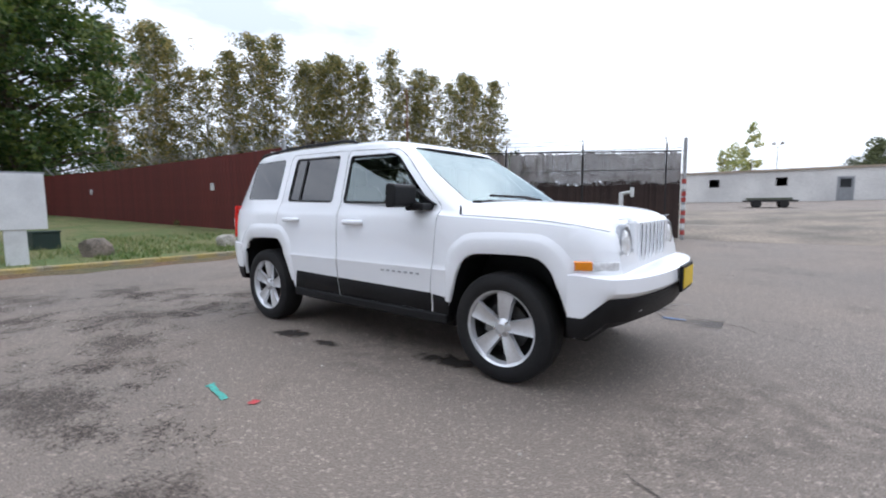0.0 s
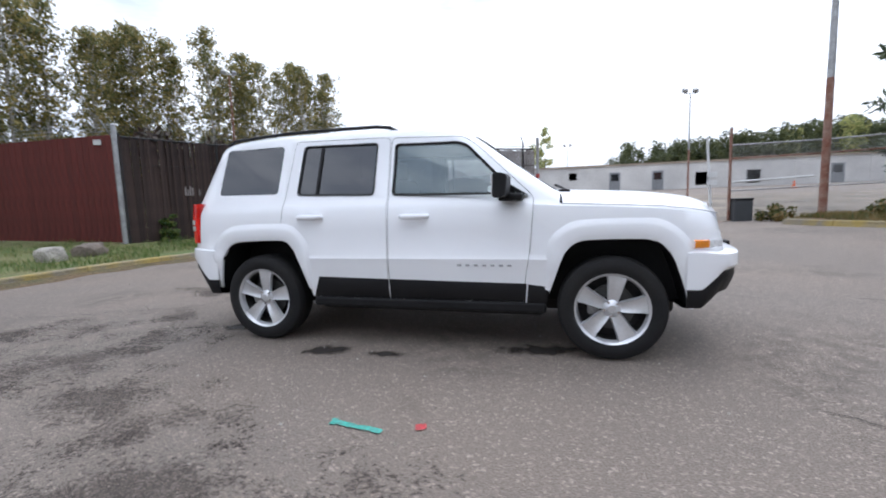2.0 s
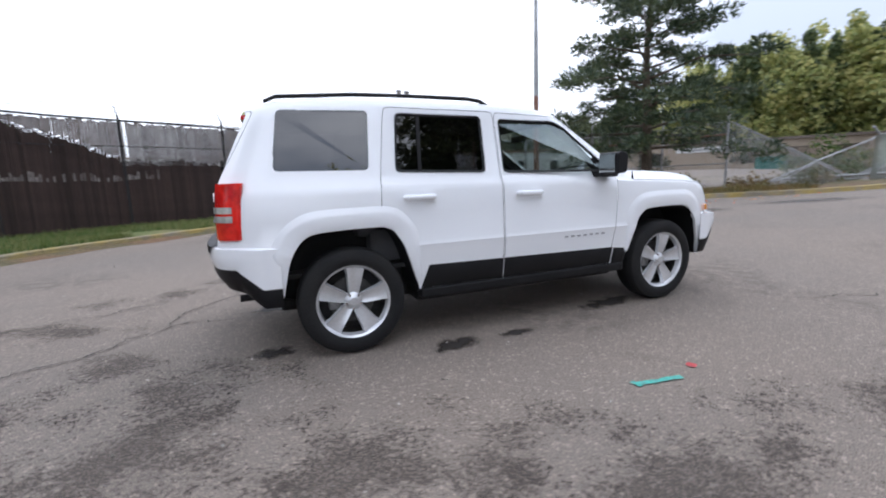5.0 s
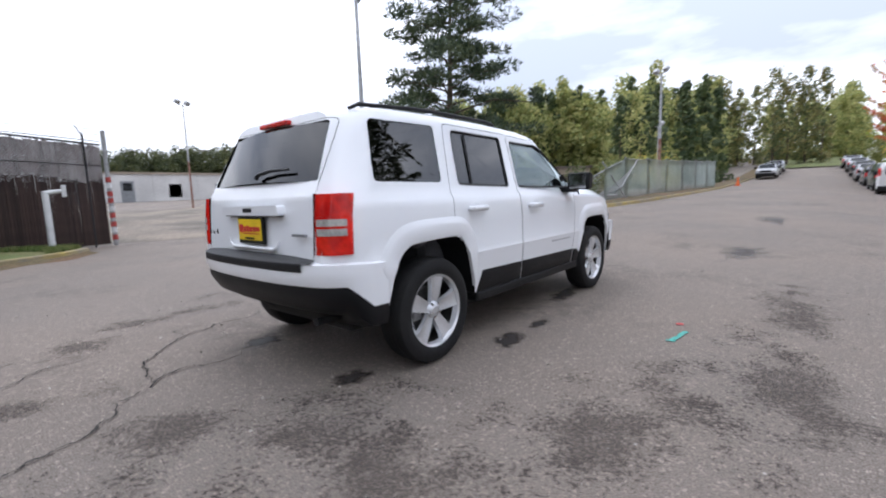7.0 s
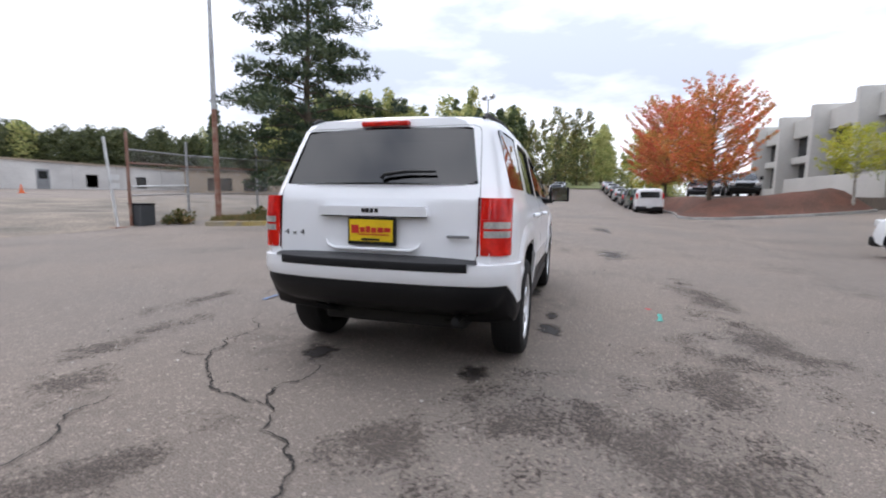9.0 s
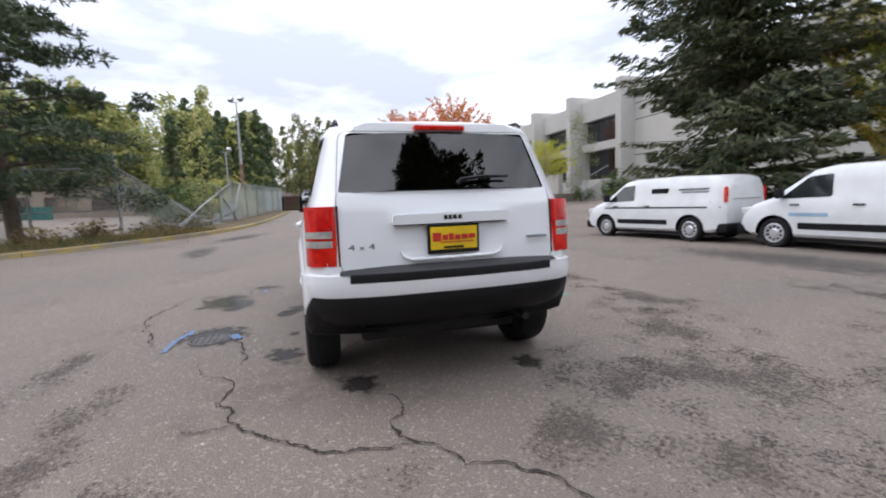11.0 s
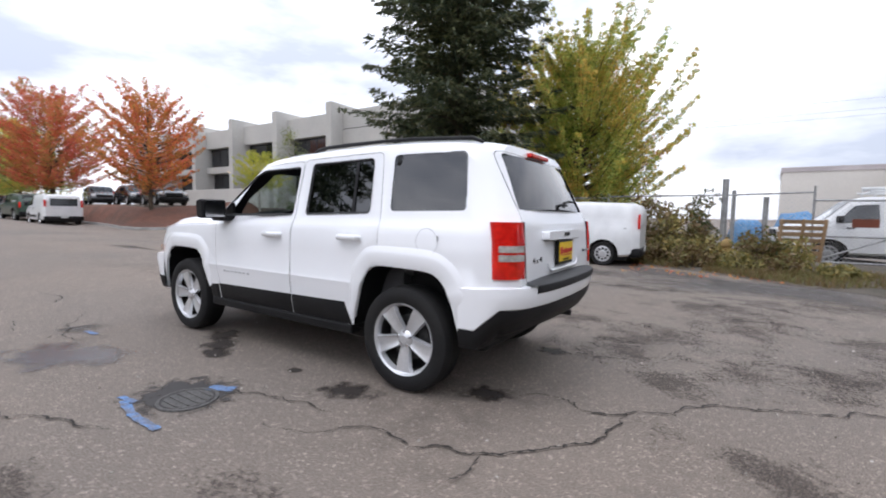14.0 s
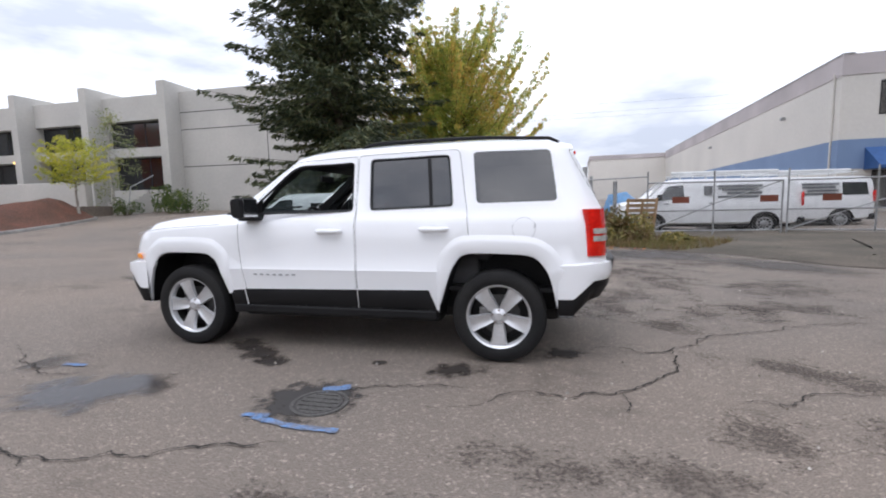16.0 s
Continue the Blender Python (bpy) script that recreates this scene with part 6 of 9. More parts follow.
# ---------------------------------------------------------------- trees and shrubs
def quad_mesh(name, V, material):
    """A mesh of separate quads from an array of 4 n points."""
    n = len(V) // 4
    me = bpy.data.meshes.new(name)
    me.vertices.add(4 * n)
    me.vertices.foreach_set("co", np.asarray(V, np.float32).ravel())
    me.loops.add(4 * n)
    me.loops.foreach_set("vertex_index", np.arange(4 * n, dtype=np.int32))
    me.polygons.add(n)
    me.polygons.foreach_set("loop_start", np.arange(0, 4 * n, 4, dtype=np.int32))
    me.polygons.foreach_set("loop_total", np.full(n, 4, np.int32))
    me.materials.append(material)
    me.update(calc_edges=True)
    return me


def leaf_quads(C, size, rs, aspect=0.6, flat=0.0, droop=0.0, out=None):
    """Pointed leaves at the centres C: turned at random, flatter or hanging if asked."""
    n = len(C)
    u = rs.normal(size=(n, 3))
    if out is not None:
        u = out + 0.55 * u
    u[:, 2] = u[:, 2] * (1 - flat) - droop
    u /= np.linalg.norm(u, axis=1, keepdims=True) + 1e-9
    w = rs.normal(size=(n, 3))
    v = np.cross(u, w)
    if flat:
        v[:, 2] *= 1 - flat
    v /= np.linalg.norm(v, axis=1, keepdims=True) + 1e-9
    s = size * rs.uniform(0.6, 1.35, (n, 1))
    V = np.empty((n, 4, 3))
    V[:, 0] = C - u * s
    V[:, 1] = C + v * s * aspect
    V[:, 2] = C + u * s
    V[:, 3] = C - v * s * aspect
    return V.reshape(-1, 3)


def clump_points(centres, radii, per, rs, squash=0.8):
    c = np.repeat(np.asarray(centres, float), per, axis=0)
    r = np.repeat(np.asarray(radii, float), per)[:, None]
    d = rs.normal(size=(len(c), 3))
    d /= np.linalg.norm(d, axis=1, keepdims=True) + 1e-9
    return c + d * r * rs.uniform(0.35, 1.0, (len(c), 1)) ** 0.6 * np.array([1, 1, squash]), d


def broadleaf(seed, h, crown_r, z0, limbs, per, leaf, bark, leaves, trunk_r, top_pull=0.5, clump=0.55, aspect=0.55, droop=0.0, round_pow=0.5):
    """Meshes of a trunk with limbs, and of a crown of leaf clumps along them with gaps between."""
    rs, rnd = np.random.RandomState(seed), random.Random(seed)
    bm = bmesh.new()
    lean = Vector((rnd.uniform(-0.05, 0.05), rnd.uniform(-0.05, 0.05), 1))
    spine = [Vector((lean.x * h * t + 0.12 * math.sin(5 * t + seed), lean.y * h * t + 0.1 * math.cos(4 * t + seed) - 0.1, h * t * 0.93)) for t in (0, 0.12, 0.3, 0.5, 0.7, 0.86, 1.0)]
    spine[0].x = spine[0].y = 0
    tube(bm, spine, [trunk_r * 1.25, trunk_r, trunk_r * 0.82, trunk_r * 0.62, trunk_r * 0.42, trunk_r * 0.25, trunk_r * 0.08], 8)
    centres, radii = [], []
    for k in range(limbs):
        t = z0 + (0.96 - z0) * (k + rnd.random()) / limbs
        i = min(5, int(t * 6))
        base = spine[i].lerp(spine[i + 1], min(1, max(0, t * 6 - i)))
        base.z = min(base.z, t * h * 0.93)
        rel = (t - z0) / (1 - z0)
        reach = crown_r * max(0.12, (1 - abs(2 * rel - 0.75) ** 2 * 0.62)) ** round_pow * rnd.uniform(0.65, 1.12)
        if rel > 0.8:
            reach *= max(0.25, (1.0 - rel) * 4)
        a = k * 2.4 + rnd.uniform(-0.4, 0.4)
        tip = base + Vector((math.cos(a) * reach, math.sin(a) * reach, reach * top_pull * rnd.uniform(0.6, 1.3)))
        mid = base.lerp(tip, 0.5) + Vector((0, 0, 0.12 * reach - droop * reach * 0.2))
        r0 = trunk_r * 0.42 * (1 - 0.6 * rel)
        tube(bm, [base, mid, tip], [r0, r0 * 0.6, r0 * 0.15], 5)
        for _ in range(3):
            s = rnd.uniform(0.35, 1.0)
            p = base.lerp(tip, s) + Vector((rnd.uniform(-1, 1), rnd.uniform(-1, 1), rnd.uniform(-0.6, 0.8))) * 0.28 * crown_r * 0.6
            centres.append((p.x, p.y, p.z - droop * rnd.random()))
            radii.append(clump * rnd.uniform(0.55, 1.25))
    pts, out = clump_points(centres, radii, per, rs)
    return mesh_of("trunk", bm, bark, 50), quad_mesh("crown", leaf_quads(pts, leaf, rs, aspect, droop=droop * 0.6), leaves)


def spruce_meshes(seed, h, reach, bark, leaves, z0=0.05, step=0.26, dense=1.0, droop=0.35, spray=0.15, power=0.62, gaps=0.0):
    """A spruce: whorls of drooping limbs, each carrying sprays of needles."""
    rs, rnd = np.random.RandomState(seed), random.Random(seed)
    bm = bmesh.new()
    tube(bm, [(0, 0, -0.1), (0, 0, h * 0.3), (0.03, 0.02, h * 0.7), (0, 0, h)], [0.015 * h, 0.012 * h, 0.006 * h, 0.01], 8)
    C, D = [], []
    z = h * z0
    while z < h * 0.985:
        rel = z / h
        R = reach * (1 - rel) ** power * (0.9 + 0.3 * noise.noise(Vector((z * 0.9, seed, 0))))
        R *= min(1.0, 0.72 + rel * 2.0)
        for k in range(rnd.randint(5, 7)):
            a = rnd.uniform(0, 6.283)
            L = R * rnd.uniform(0.58, 1.04)
            n = max(3, int(L / 0.11))
            d = Vector((math.cos(a), math.sin(a), 0))
            z1 = z + rnd.uniform(-0.12, 0.12)
            pts = []
            for i in range(n + 1):
                t = i / n
                pts.append(Vector((0, 0, z1)) + d * (L * t) + Vector((0, 0, L * (0.16 * t - droop * t * t + 0.14 * t ** 3))))
            tube(bm, [pts[0], pts[n // 2], pts[-1]], [0.02 + 0.006 * L, 0.012, 0.004], 4, cap=False)
            side = Vector((-d.y, d.x, 0))
            for i in range(1, n + 1):
                if rnd.random() < gaps:
                    continue
                t = i / n
                w = 0.42 * L * (1 - t) ** 0.7 * min(1, 3 * t) + 0.06
                for _ in range(int(5 * dense)):
                    s = rnd.uniform(-1, 1)
                    p = pts[i] + side * (w * s) + Vector((0, 0, -0.16 * abs(s) * w - rnd.random() * 0.12))
                    C.append(tuple(p))
                    o = d * 0.8 + side * s * 0.9 + Vector((0, 0, -0.35))
                    D.append(tuple(o.normalized()))
        z += step * rnd.uniform(0.7, 1.2) * (0.7 + 0.5 * (1 - rel))
    C, D = np.array(C), np.array(D)
    return mesh_of("trunk", bm, bark, 50), quad_mesh("crown", leaf_quads(C, spray, rs, 0.2, out=D * 1.6), leaves)


def pine_meshes(seed, h, reach, bark, leaves):
    """An open pine: bare bent trunk, uneven limbs, flat pads of needles with sky between them."""
    rs, rnd = np.random.RandomState(seed), random.Random(seed)
    bm = bmesh.new()
    spine = [Vector((0, 0, -0.1)), Vector((0.25, 0.05, h * 0.2)), Vector((0.45, 0.2, h * 0.45)), Vector((0.35, 0.1, h * 0.7)), Vector((0.3, 0, h * 0.98))]
    tube(bm, spine, [0.22, 0.18, 0.13, 0.085, 0.02], 10)
    centres, radii = [], []
    n = 64
    for k in range(n):
        t = 0.16 + 0.82 * (k / n) ** 0.9
        f = t * 4
        i = min(3, int(f))
        base = spine[i].lerp(spine[i + 1], f - i)
        prof = np.interp(t, (0.15, 0.25, 0.42, 0.6, 0.78, 0.92, 1.0), (0.85, 1.0, 0.92, 0.62, 0.52, 0.34, 0.10))
        L = reach * prof * rnd.uniform(0.55, 1.1)
        a = k * 2.399 + rnd.uniform(-0.5, 0.5)
        d = Vector((math.cos(a), math.sin(a), 0))
        lift = np.interp(t, (0.15, 0.5, 1.0), (-0.18, 0.08, 0.45))
        tip = base + d * L + Vector((0, 0, L * lift))
        mid = base.lerp(tip, 0.55) + Vector((0, 0, 0.1 * L))
        tube(bm, [base, mid, tip], [0.075 * (1.15 - t), 0.045 * (1.15 - t), 0.012], 5, cap=False)
        for j in range(max(3, int(L * 2.6))):
            s = rnd.uniform(0.35, 1.02)
            p = (mid.lerp(tip, (s - 0.5) * 2) if s > 0.5 else base.lerp(mid, s * 2))
            off = Vector((rnd.uniform(-1, 1), rnd.uniform(-1, 1), 0)) * 0.24 * L
            p = p + off + Vector((0, 0, rnd.uniform(-0.05, 0.2)))
            centres.append(tuple(p))
            radii.append(rnd.uniform(0.30, 0.66))
    pts, out = clump_points(centres, radii, 84, rs, 0.5)
    return mesh_of("trunk", bm, bark, 50), quad_mesh("crown", leaf_quads(pts, 0.12, rs, 0.24, out=out * 0.9 + np.array([0, 0, 0.3])), leaves)


def feathered(seed, h, reach, z0, shoots, per, leaf, bark, leaves, trunk_r, lift, plump):
    """A tree of long swept shoots, each feathered with leaves that thin out towards its tip."""
    rs, rnd = np.random.RandomState(seed), random.Random(seed)
    bm = bmesh.new()
    tube(bm, [(0, 0, -0.1), (0.05, 0.02, h * 0.2), (0.0, 0.08, h * 0.5), (0.05, 0, h * 0.82)], [trunk_r * 1.2, trunk_r, trunk_r * 0.6, trunk_r * 0.1], 8)
    C, R = [], []
    for k in range(shoots):
        t = z0 + (0.9 - z0) * ((k + rnd.random()) / shoots) ** 1.1
        rel = (t - z0) / (0.92 - z0)
        L = reach * (1 - 0.72 * rel ** 1.6) * min(1, 0.72 + rel) * rnd.uniform(0.55, 1.12)
        a = k * 2.4 + rnd.uniform(-0.5, 0.5)
        d = Vector((math.cos(a), math.sin(a), 0))
        up = lift * rnd.uniform(0.7, 1.25) * (0.75 + 0.9 * rel)
        base = Vector((0, 0, t * h * 0.86))
        pts = [base + d * (L * s) + Vector((0, 0, L * up * (0.35 * s + 0.65 * s * s))) for s in (0, 0.35, 0.7, 1.0)]
        r0 = trunk_r * 0.4 * (1 - 0.6 * rel)
        tube(bm, pts, [r0, r0 * 0.6, r0 * 0.35, 0.006], 5, cap=False)
        n = max(8, int(L * 9))
        for i in range(n):
            s = 0.28 + 0.74 * (i + rnd.random()) / n
            p = base + d * (L * s) + Vector((0, 0, L * up * (0.35 * s + 0.65 * s * s)))
            w = max(0.13, plump * (1.15 - 1.0 * s))
            C.append((p.x + rnd.uniform(-w, w) * 0.6, p.y + rnd.uniform(-w, w) * 0.6, p.z + rnd.uniform(-w, w) * 0.4))
            R.append(w)
    R = np.array(R)
    pts, _ = clump_points(C, R, max(6, int(per * 0.1)), rs, 0.7)
    return mesh_of("trunk", bm, bark, 50), quad_mesh("crown", leaf_quads(pts, leaf, rs, 0.36), leaves)


def plant_tree(name, meshes, x, y, label, category="tree", turn=0, scale=1.0, z=None, group="", parts=("trunk", "crown")):
    root = thing(name, label, category, group=group)
    root.matrix_basis = pose(x, y, (G(x, y) if z is None else z) + 0.0, 0, 0, turn) @ Matrix.Diagonal((scale, scale, scale, 1))
    for nm, me in zip(parts, meshes):
        part(nm, me, None, root)
    return root


L_SPRUCE = leaf_mat("spruce_needles", (0.028, 0.043, 0.02), (0.06, 0.08, 0.035), (0.13, 0.135, 0.058), trans=0.2)
L_PINE = leaf_mat("pine_needles", (0.024, 0.046, 0.024), (0.05, 0.078, 0.036), (0.095, 0.12, 0.05), trans=0.2)
L_MAPLE = leaf_mat("yellow_green_maple_leaves", (0.30, 0.40, 0.09), (0.58, 0.60, 0.14), (0.80, 0.50, 0.13), trans=0.5, patch=0.33)
L_RED = leaf_mat("red_autumn_leaves", (0.45, 0.33, 0.09), (0.72, 0.27, 0.11), (0.72, 0.15, 0.11), trans=0.45)
L_ORANGE = leaf_mat("orange_autumn_leaves", (0.42, 0.24, 0.06), (0.72, 0.30, 0.08), (0.74, 0.18, 0.09), trans=0.45)
L_YELLOW = leaf_mat("yellow_young_leaves", (0.30, 0.36, 0.05), (0.52, 0.52, 0.06), (0.62, 0.55, 0.07), trans=0.45)
L_GREEN = leaf_mat("green_broad_leaves", (0.026, 0.062, 0.012), (0.058, 0.108, 0.02), (0.15, 0.185, 0.036), trans=0.35)
L_POPLAR = leaf_mat("poplar_leaves", (0.095, 0.11, 0.038), (0.21, 0.205, 0.07), (0.42, 0.32, 0.115), trans=0.45)
L_BIRCH = leaf_mat("birch_leaves", (0.13, 0.17, 0.06), (0.22, 0.26, 0.10), (0.36, 0.36, 0.14), trans=0.4)
L_BUSH = leaf_mat("brush_leaves", (0.055, 0.08, 0.022), (0.11, 0.12, 0.035), (0.24, 0.15, 0.05))
L_DRY = leaf_mat("dry_brush", (0.15, 0.095, 0.042), (0.23, 0.16, 0.065), (0.16, 0.16, 0.05))
L_WEED = leaf_mat("yellowing_weeds", (0.16, 0.15, 0.05), (0.27, 0.24, 0.08), (0.38, 0.28, 0.09))
L_HEAP = leaf_mat("dark_brown_brush", (0.035, 0.02, 0.014), (0.06, 0.035, 0.022), (0.045, 0.04, 0.02))
L_WOOD = leaf_mat("far_wood_leaves", (0.21, 0.25, 0.086), (0.38, 0.41, 0.148), (0.54, 0.50, 0.20), trans=0.5)
L_FARWOOD = leaf_mat("hill_wood_leaves", (0.045, 0.062, 0.024), (0.08, 0.10, 0.04), (0.14, 0.15, 0.055), trans=0.3)
L_CREST = leaf_mat("crest_tree_leaves", (0.09, 0.12, 0.05), (0.17, 0.20, 0.08), (0.34, 0.28, 0.11), trans=0.35)
L_DARKWOOD = leaf_mat("far_dark_wood_leaves", (0.045, 0.075, 0.03), (0.085, 0.12, 0.048), (0.13, 0.165, 0.06), trans=0.25)

plant_tree("pine_tree", pine_meshes(3, 10.8, 4.4, BARK, L_PINE), 12.2, 9.6, "tall open pine tree with a leaning bare trunk", turn=35)
plant_tree("spruce_tree", spruce_meshes(8, 14.0, 5.1, BARK, L_SPRUCE, z0=0.05, step=0.25, dense=2.3, droop=0.2, spray=0.15, power=0.24, gaps=0.27), 6.15, -12.0, "large dark spruce tree behind the parked vans")
plant_tree("maple_tree", feathered(21, 10.0, 4.6, 0.05, 270, 290, 0.058, BARK, L_MAPLE, 0.14, 0.74, 0.44), 2.6, -16.4, "yellow-green maple tree turning orange")
plant_tree("red_maple_tree", feathered(31, 7.6, 3.5, 0.2, 100, 105, 0.08, BARK, L_ORANGE, 0.10, 0.5, 0.38), 22.4, -8.0, "orange-red maple tree on the bark bed", z=G(22.4, -8.0) + 0.45)
plant_tree("red_maple_tree", feathered(33, 10.4, 5.0, 0.16, 130, 120, 0.09, BARK, L_RED, 0.11, 0.5, 0.52), 40.0, -8.9, "red maple tree fading to green on the bark bed", z=G(40.0, -8.9) + 0.5)
plant_tree("red_maple_tree", broadleaf(35, 7.4, 2.6, 0.15, 56, 66, 0.10, BARK, L_MAPLE, 0.10, top_pull=0.6, clump=0.6), 47.0, -8.6, "green and yellow maple tree on the bark bed", z=G(47.0, -8.6) + 0.5)
plant_tree("young_tree", feathered(41, 4.9, 2.3, 0.38, 62, 90, 0.062, PALEBARK, L_YELLOW, 0.06, 0.34, 0.32), 22.3, -14.3, "young yellow tree at the tip of the bark bed", z=G(22.3, -14.3) + 0.25)
plant_tree("birch_tree", broadleaf(43, 6.6, 1.9, 0.25, 26, 26, 0.055, PALEBARK, L_BIRCH, 0.075, top_pull=-0.25, clump=0.42, droop=0.7), 24.3, -17.9, "weeping birch in front of the office windows", z=1.4)
plant_tree("broadleaf_tree", broadleaf(51, 12.5, 5.2, 0.12, 120, 110, 0.12, BARK, L_GREEN, 0.22, top_pull=0.4, clump=0.8), -26.5, 1.2, "large green broadleaf tree behind the red fence")
plant_tree("broadleaf_tree", broadleaf(52, 10.5, 4.0, 0.15, 80, 90, 0.13, BARK, L_GREEN, 0.2, top_pull=0.4, clump=0.9), -26.0, -3.5, "green broadleaf tree behind the red fence")
behind = plant_tree("conifer_tree", spruce_meshes(61, 20.8, 10.5, BARK, L_SPRUCE, z0=0.36, step=0.32, dense=2.2, droop=0.1, power=0.72, spray=0.22), -14.0, -4.0, "dark conifer mirrored in the rear window", z=0.5)
for x, y, s in ((-26, -14, 0.45), (-31, -9, 0.5)):
    copy_thing(behind, pose(x, y, 0.4, 0, 0, 40 * s) @ Matrix.Diagonal((s, s, s, 1)))

# the row of poplars behind the red fence
rng = random.Random(12)
poplars = [broadleaf(70 + k, 16.5, 1.75, 0.16, 70, 21, 0.115, PALEBARK, L_POPLAR, 0.13, top_pull=1.2, clump=0.55, aspect=0.6, round_pow=0.35) for k in range(3)]
for k in range(32):
    u = 0.81 * k / 31
    x, y = -37 + 17 * u + rng.uniform(-1.2, 1.2), 7.5 + 38 * u + rng.uniform(-0.5, 0.5)
    plant_tree("poplar_tree", poplars[k % 3], x, y, "tall slender poplar with thin yellowing leaves", turn=rng.uniform(0, 360), scale=rng.uniform(0.76, 0.98) * (1.0 if u < 0.6 else 0.92), group="poplars behind the red fence")


def template(seed, h, r, n, leaf, conifer=False):
    """Leaf points of one far tree, as an array of quads."""
    rs = np.random.RandomState(seed)
    k = 48
    z = rs.uniform(0.02, 1.0, k)
    rad = r * ((1 - z) ** 0.8 if conifer else np.sqrt(np.clip(1 - (1.75 * z - 0.7) ** 2, 0.03, 1)))
    a = rs.uniform(0, 6.283, k)
    q = rs.uniform(0.3, 1.0, k)
    c = np.stack([np.cos(a) * rad * q, np.sin(a) * rad * q, z * h], 1)
    pts, _ = clump_points(c, np.full(k, r * (0.22 if conifer else 0.34)) * rs.uniform(0.6, 1.2, k), n // k, rs, 1.1)
    return leaf_quads(pts, leaf, rs, 0.6, droop=0.5 if conifer else 0)


def wood(name, places, templates, material, label):
    """A wood of many trees as one mesh: (x, y, height scale) each."""
    out = []
    for i, (x, y, s) in enumerate(places):
        T = templates[i % len(templates)]
        a = i * 1.7
        R = np.array([[math.cos(a), -math.sin(a), 0], [math.sin(a), math.cos(a), 0], [0, 0, 1]])
        out.append(T @ R.T * s + np.array([x, y, G(x, y) - 0.1]))
    tagged(new(name, quad_mesh(name, np.concatenate(out), material)), label, "wood", kind="stuff")


T_ROUND = [template(101 + k, 11, 3.4, 2300, 0.24) for k in range(3)]
T_TALL = [template(111 + k, 13, 1.9 + 0.35 * k, 2100, 0.21) for k in range(4)]
T_CON = [template(121 + k, 12, 2.3, 2100, 0.24, True) for k in range(2)]
rng = random.Random(31)
near_wood, dark_wood, mixed = [], [], []
for k in range(150):   # the wood along the left of the road
    u = rng.random()
    x, y = 40 + 42 * u + rng.uniform(-2, 2), 9 + 34 * (1 - u) * rng.random() + 5 * rng.random()
    (dark_wood if rng.random() < 0.36 else near_wood).append((x, y, rng.uniform(0.72, 1.1) * (0.85 if x < 46 else 1)))
for lst in (near_wood, dark_wood):   # trees keep behind the low building and its lot
    for i, (x, y, s) in enumerate(lst):
        off = 0.773 * (x - 37.5) + 0.636 * (y - 43.5)
        if y > 0.30 * x and off < 13:
            k = 13 - off + 6 * rng.random()
            lst[i] = (x + 0.773 * k, y + 0.636 * k, s * 1.25)
for k in range(210):   # the far hill across the yard
    x = 9 + 100 * rng.random() ** 0.8
    y = 84 + rng.uniform(0, 10)
    (near_wood if rng.random() < 0.08 and x > 34 else mixed).append((x, y, rng.uniform(0.42, 0.7) + 0.0065 * max(0, min(x, 70) - 16)))
near_wood += [(-5.5, 88, 0.82), (-3.2, 88.5, 0.9), (-7.6, 89, 0.6)]
for k in range(40):   # beyond the low tan building
    mixed.append((rng.uniform(58, 85), rng.uniform(38, 62), rng.uniform(0.9, 1.2)))
for k in range(64):   # behind the road's crest
    (near_wood if rng.random() < 0.9 else dark_wood).append((rng.uniform(92, 124), rng.uniform(-24, 24), rng.uniform(0.55, 1.0)))
crest = [(rng.uniform(80, 96), -3 + 2.0 * k + rng.uniform(-0.5, 0.5), rng.uniform(0.9, 1.15)) for k in range(9)]
wood("crest_trees", crest, [T * np.array([0.8, 0.8, 1.0]) for T in T_TALL], L_CREST, "tall thin trees standing apart at the top of the road")
wood("roadside_wood", near_wood, T_TALL + T_ROUND, L_WOOD, "yellow-green wood along the road")
wood("dark_wood", dark_wood + [(40, 8.5, 0.75), (43.5, 7, 0.8), (47, 6, 0.85), (51, 5.5, 0.8), (44, 12, 0.9)], T_CON, L_DARKWOOD, "dark conifers at the edge of the wood")
wood("far_wood", mixed, T_ROUND, L_FARWOOD, "far dark green wooded hill")
under = []
for k in range(44):   # shade trees behind the red fence
    u = rng.random()
    under.append((-42 + 18 * u + rng.uniform(-3, 3), 6 + 40 * u + rng.uniform(-2, 5), rng.uniform(0.42, 0.62)))
wood("fence_wood", under, T_ROUND, L_DARKWOOD, "dark undergrowth behind the red fence")
bare = bmesh.new()
for k, (x, y, s) in enumerate(near_wood + dark_wood + crest):
    tube(bare, [(x, y, G(x, y) - 0.2), (x, y, G(x, y) + 7 * s)], [0.16, 0.05], 5, cap=False)
tagged(new("wood_trunks", mesh_of("wood_trunks", bare, BARK)), "dim trunks in the wood", "wood", kind="stuff")


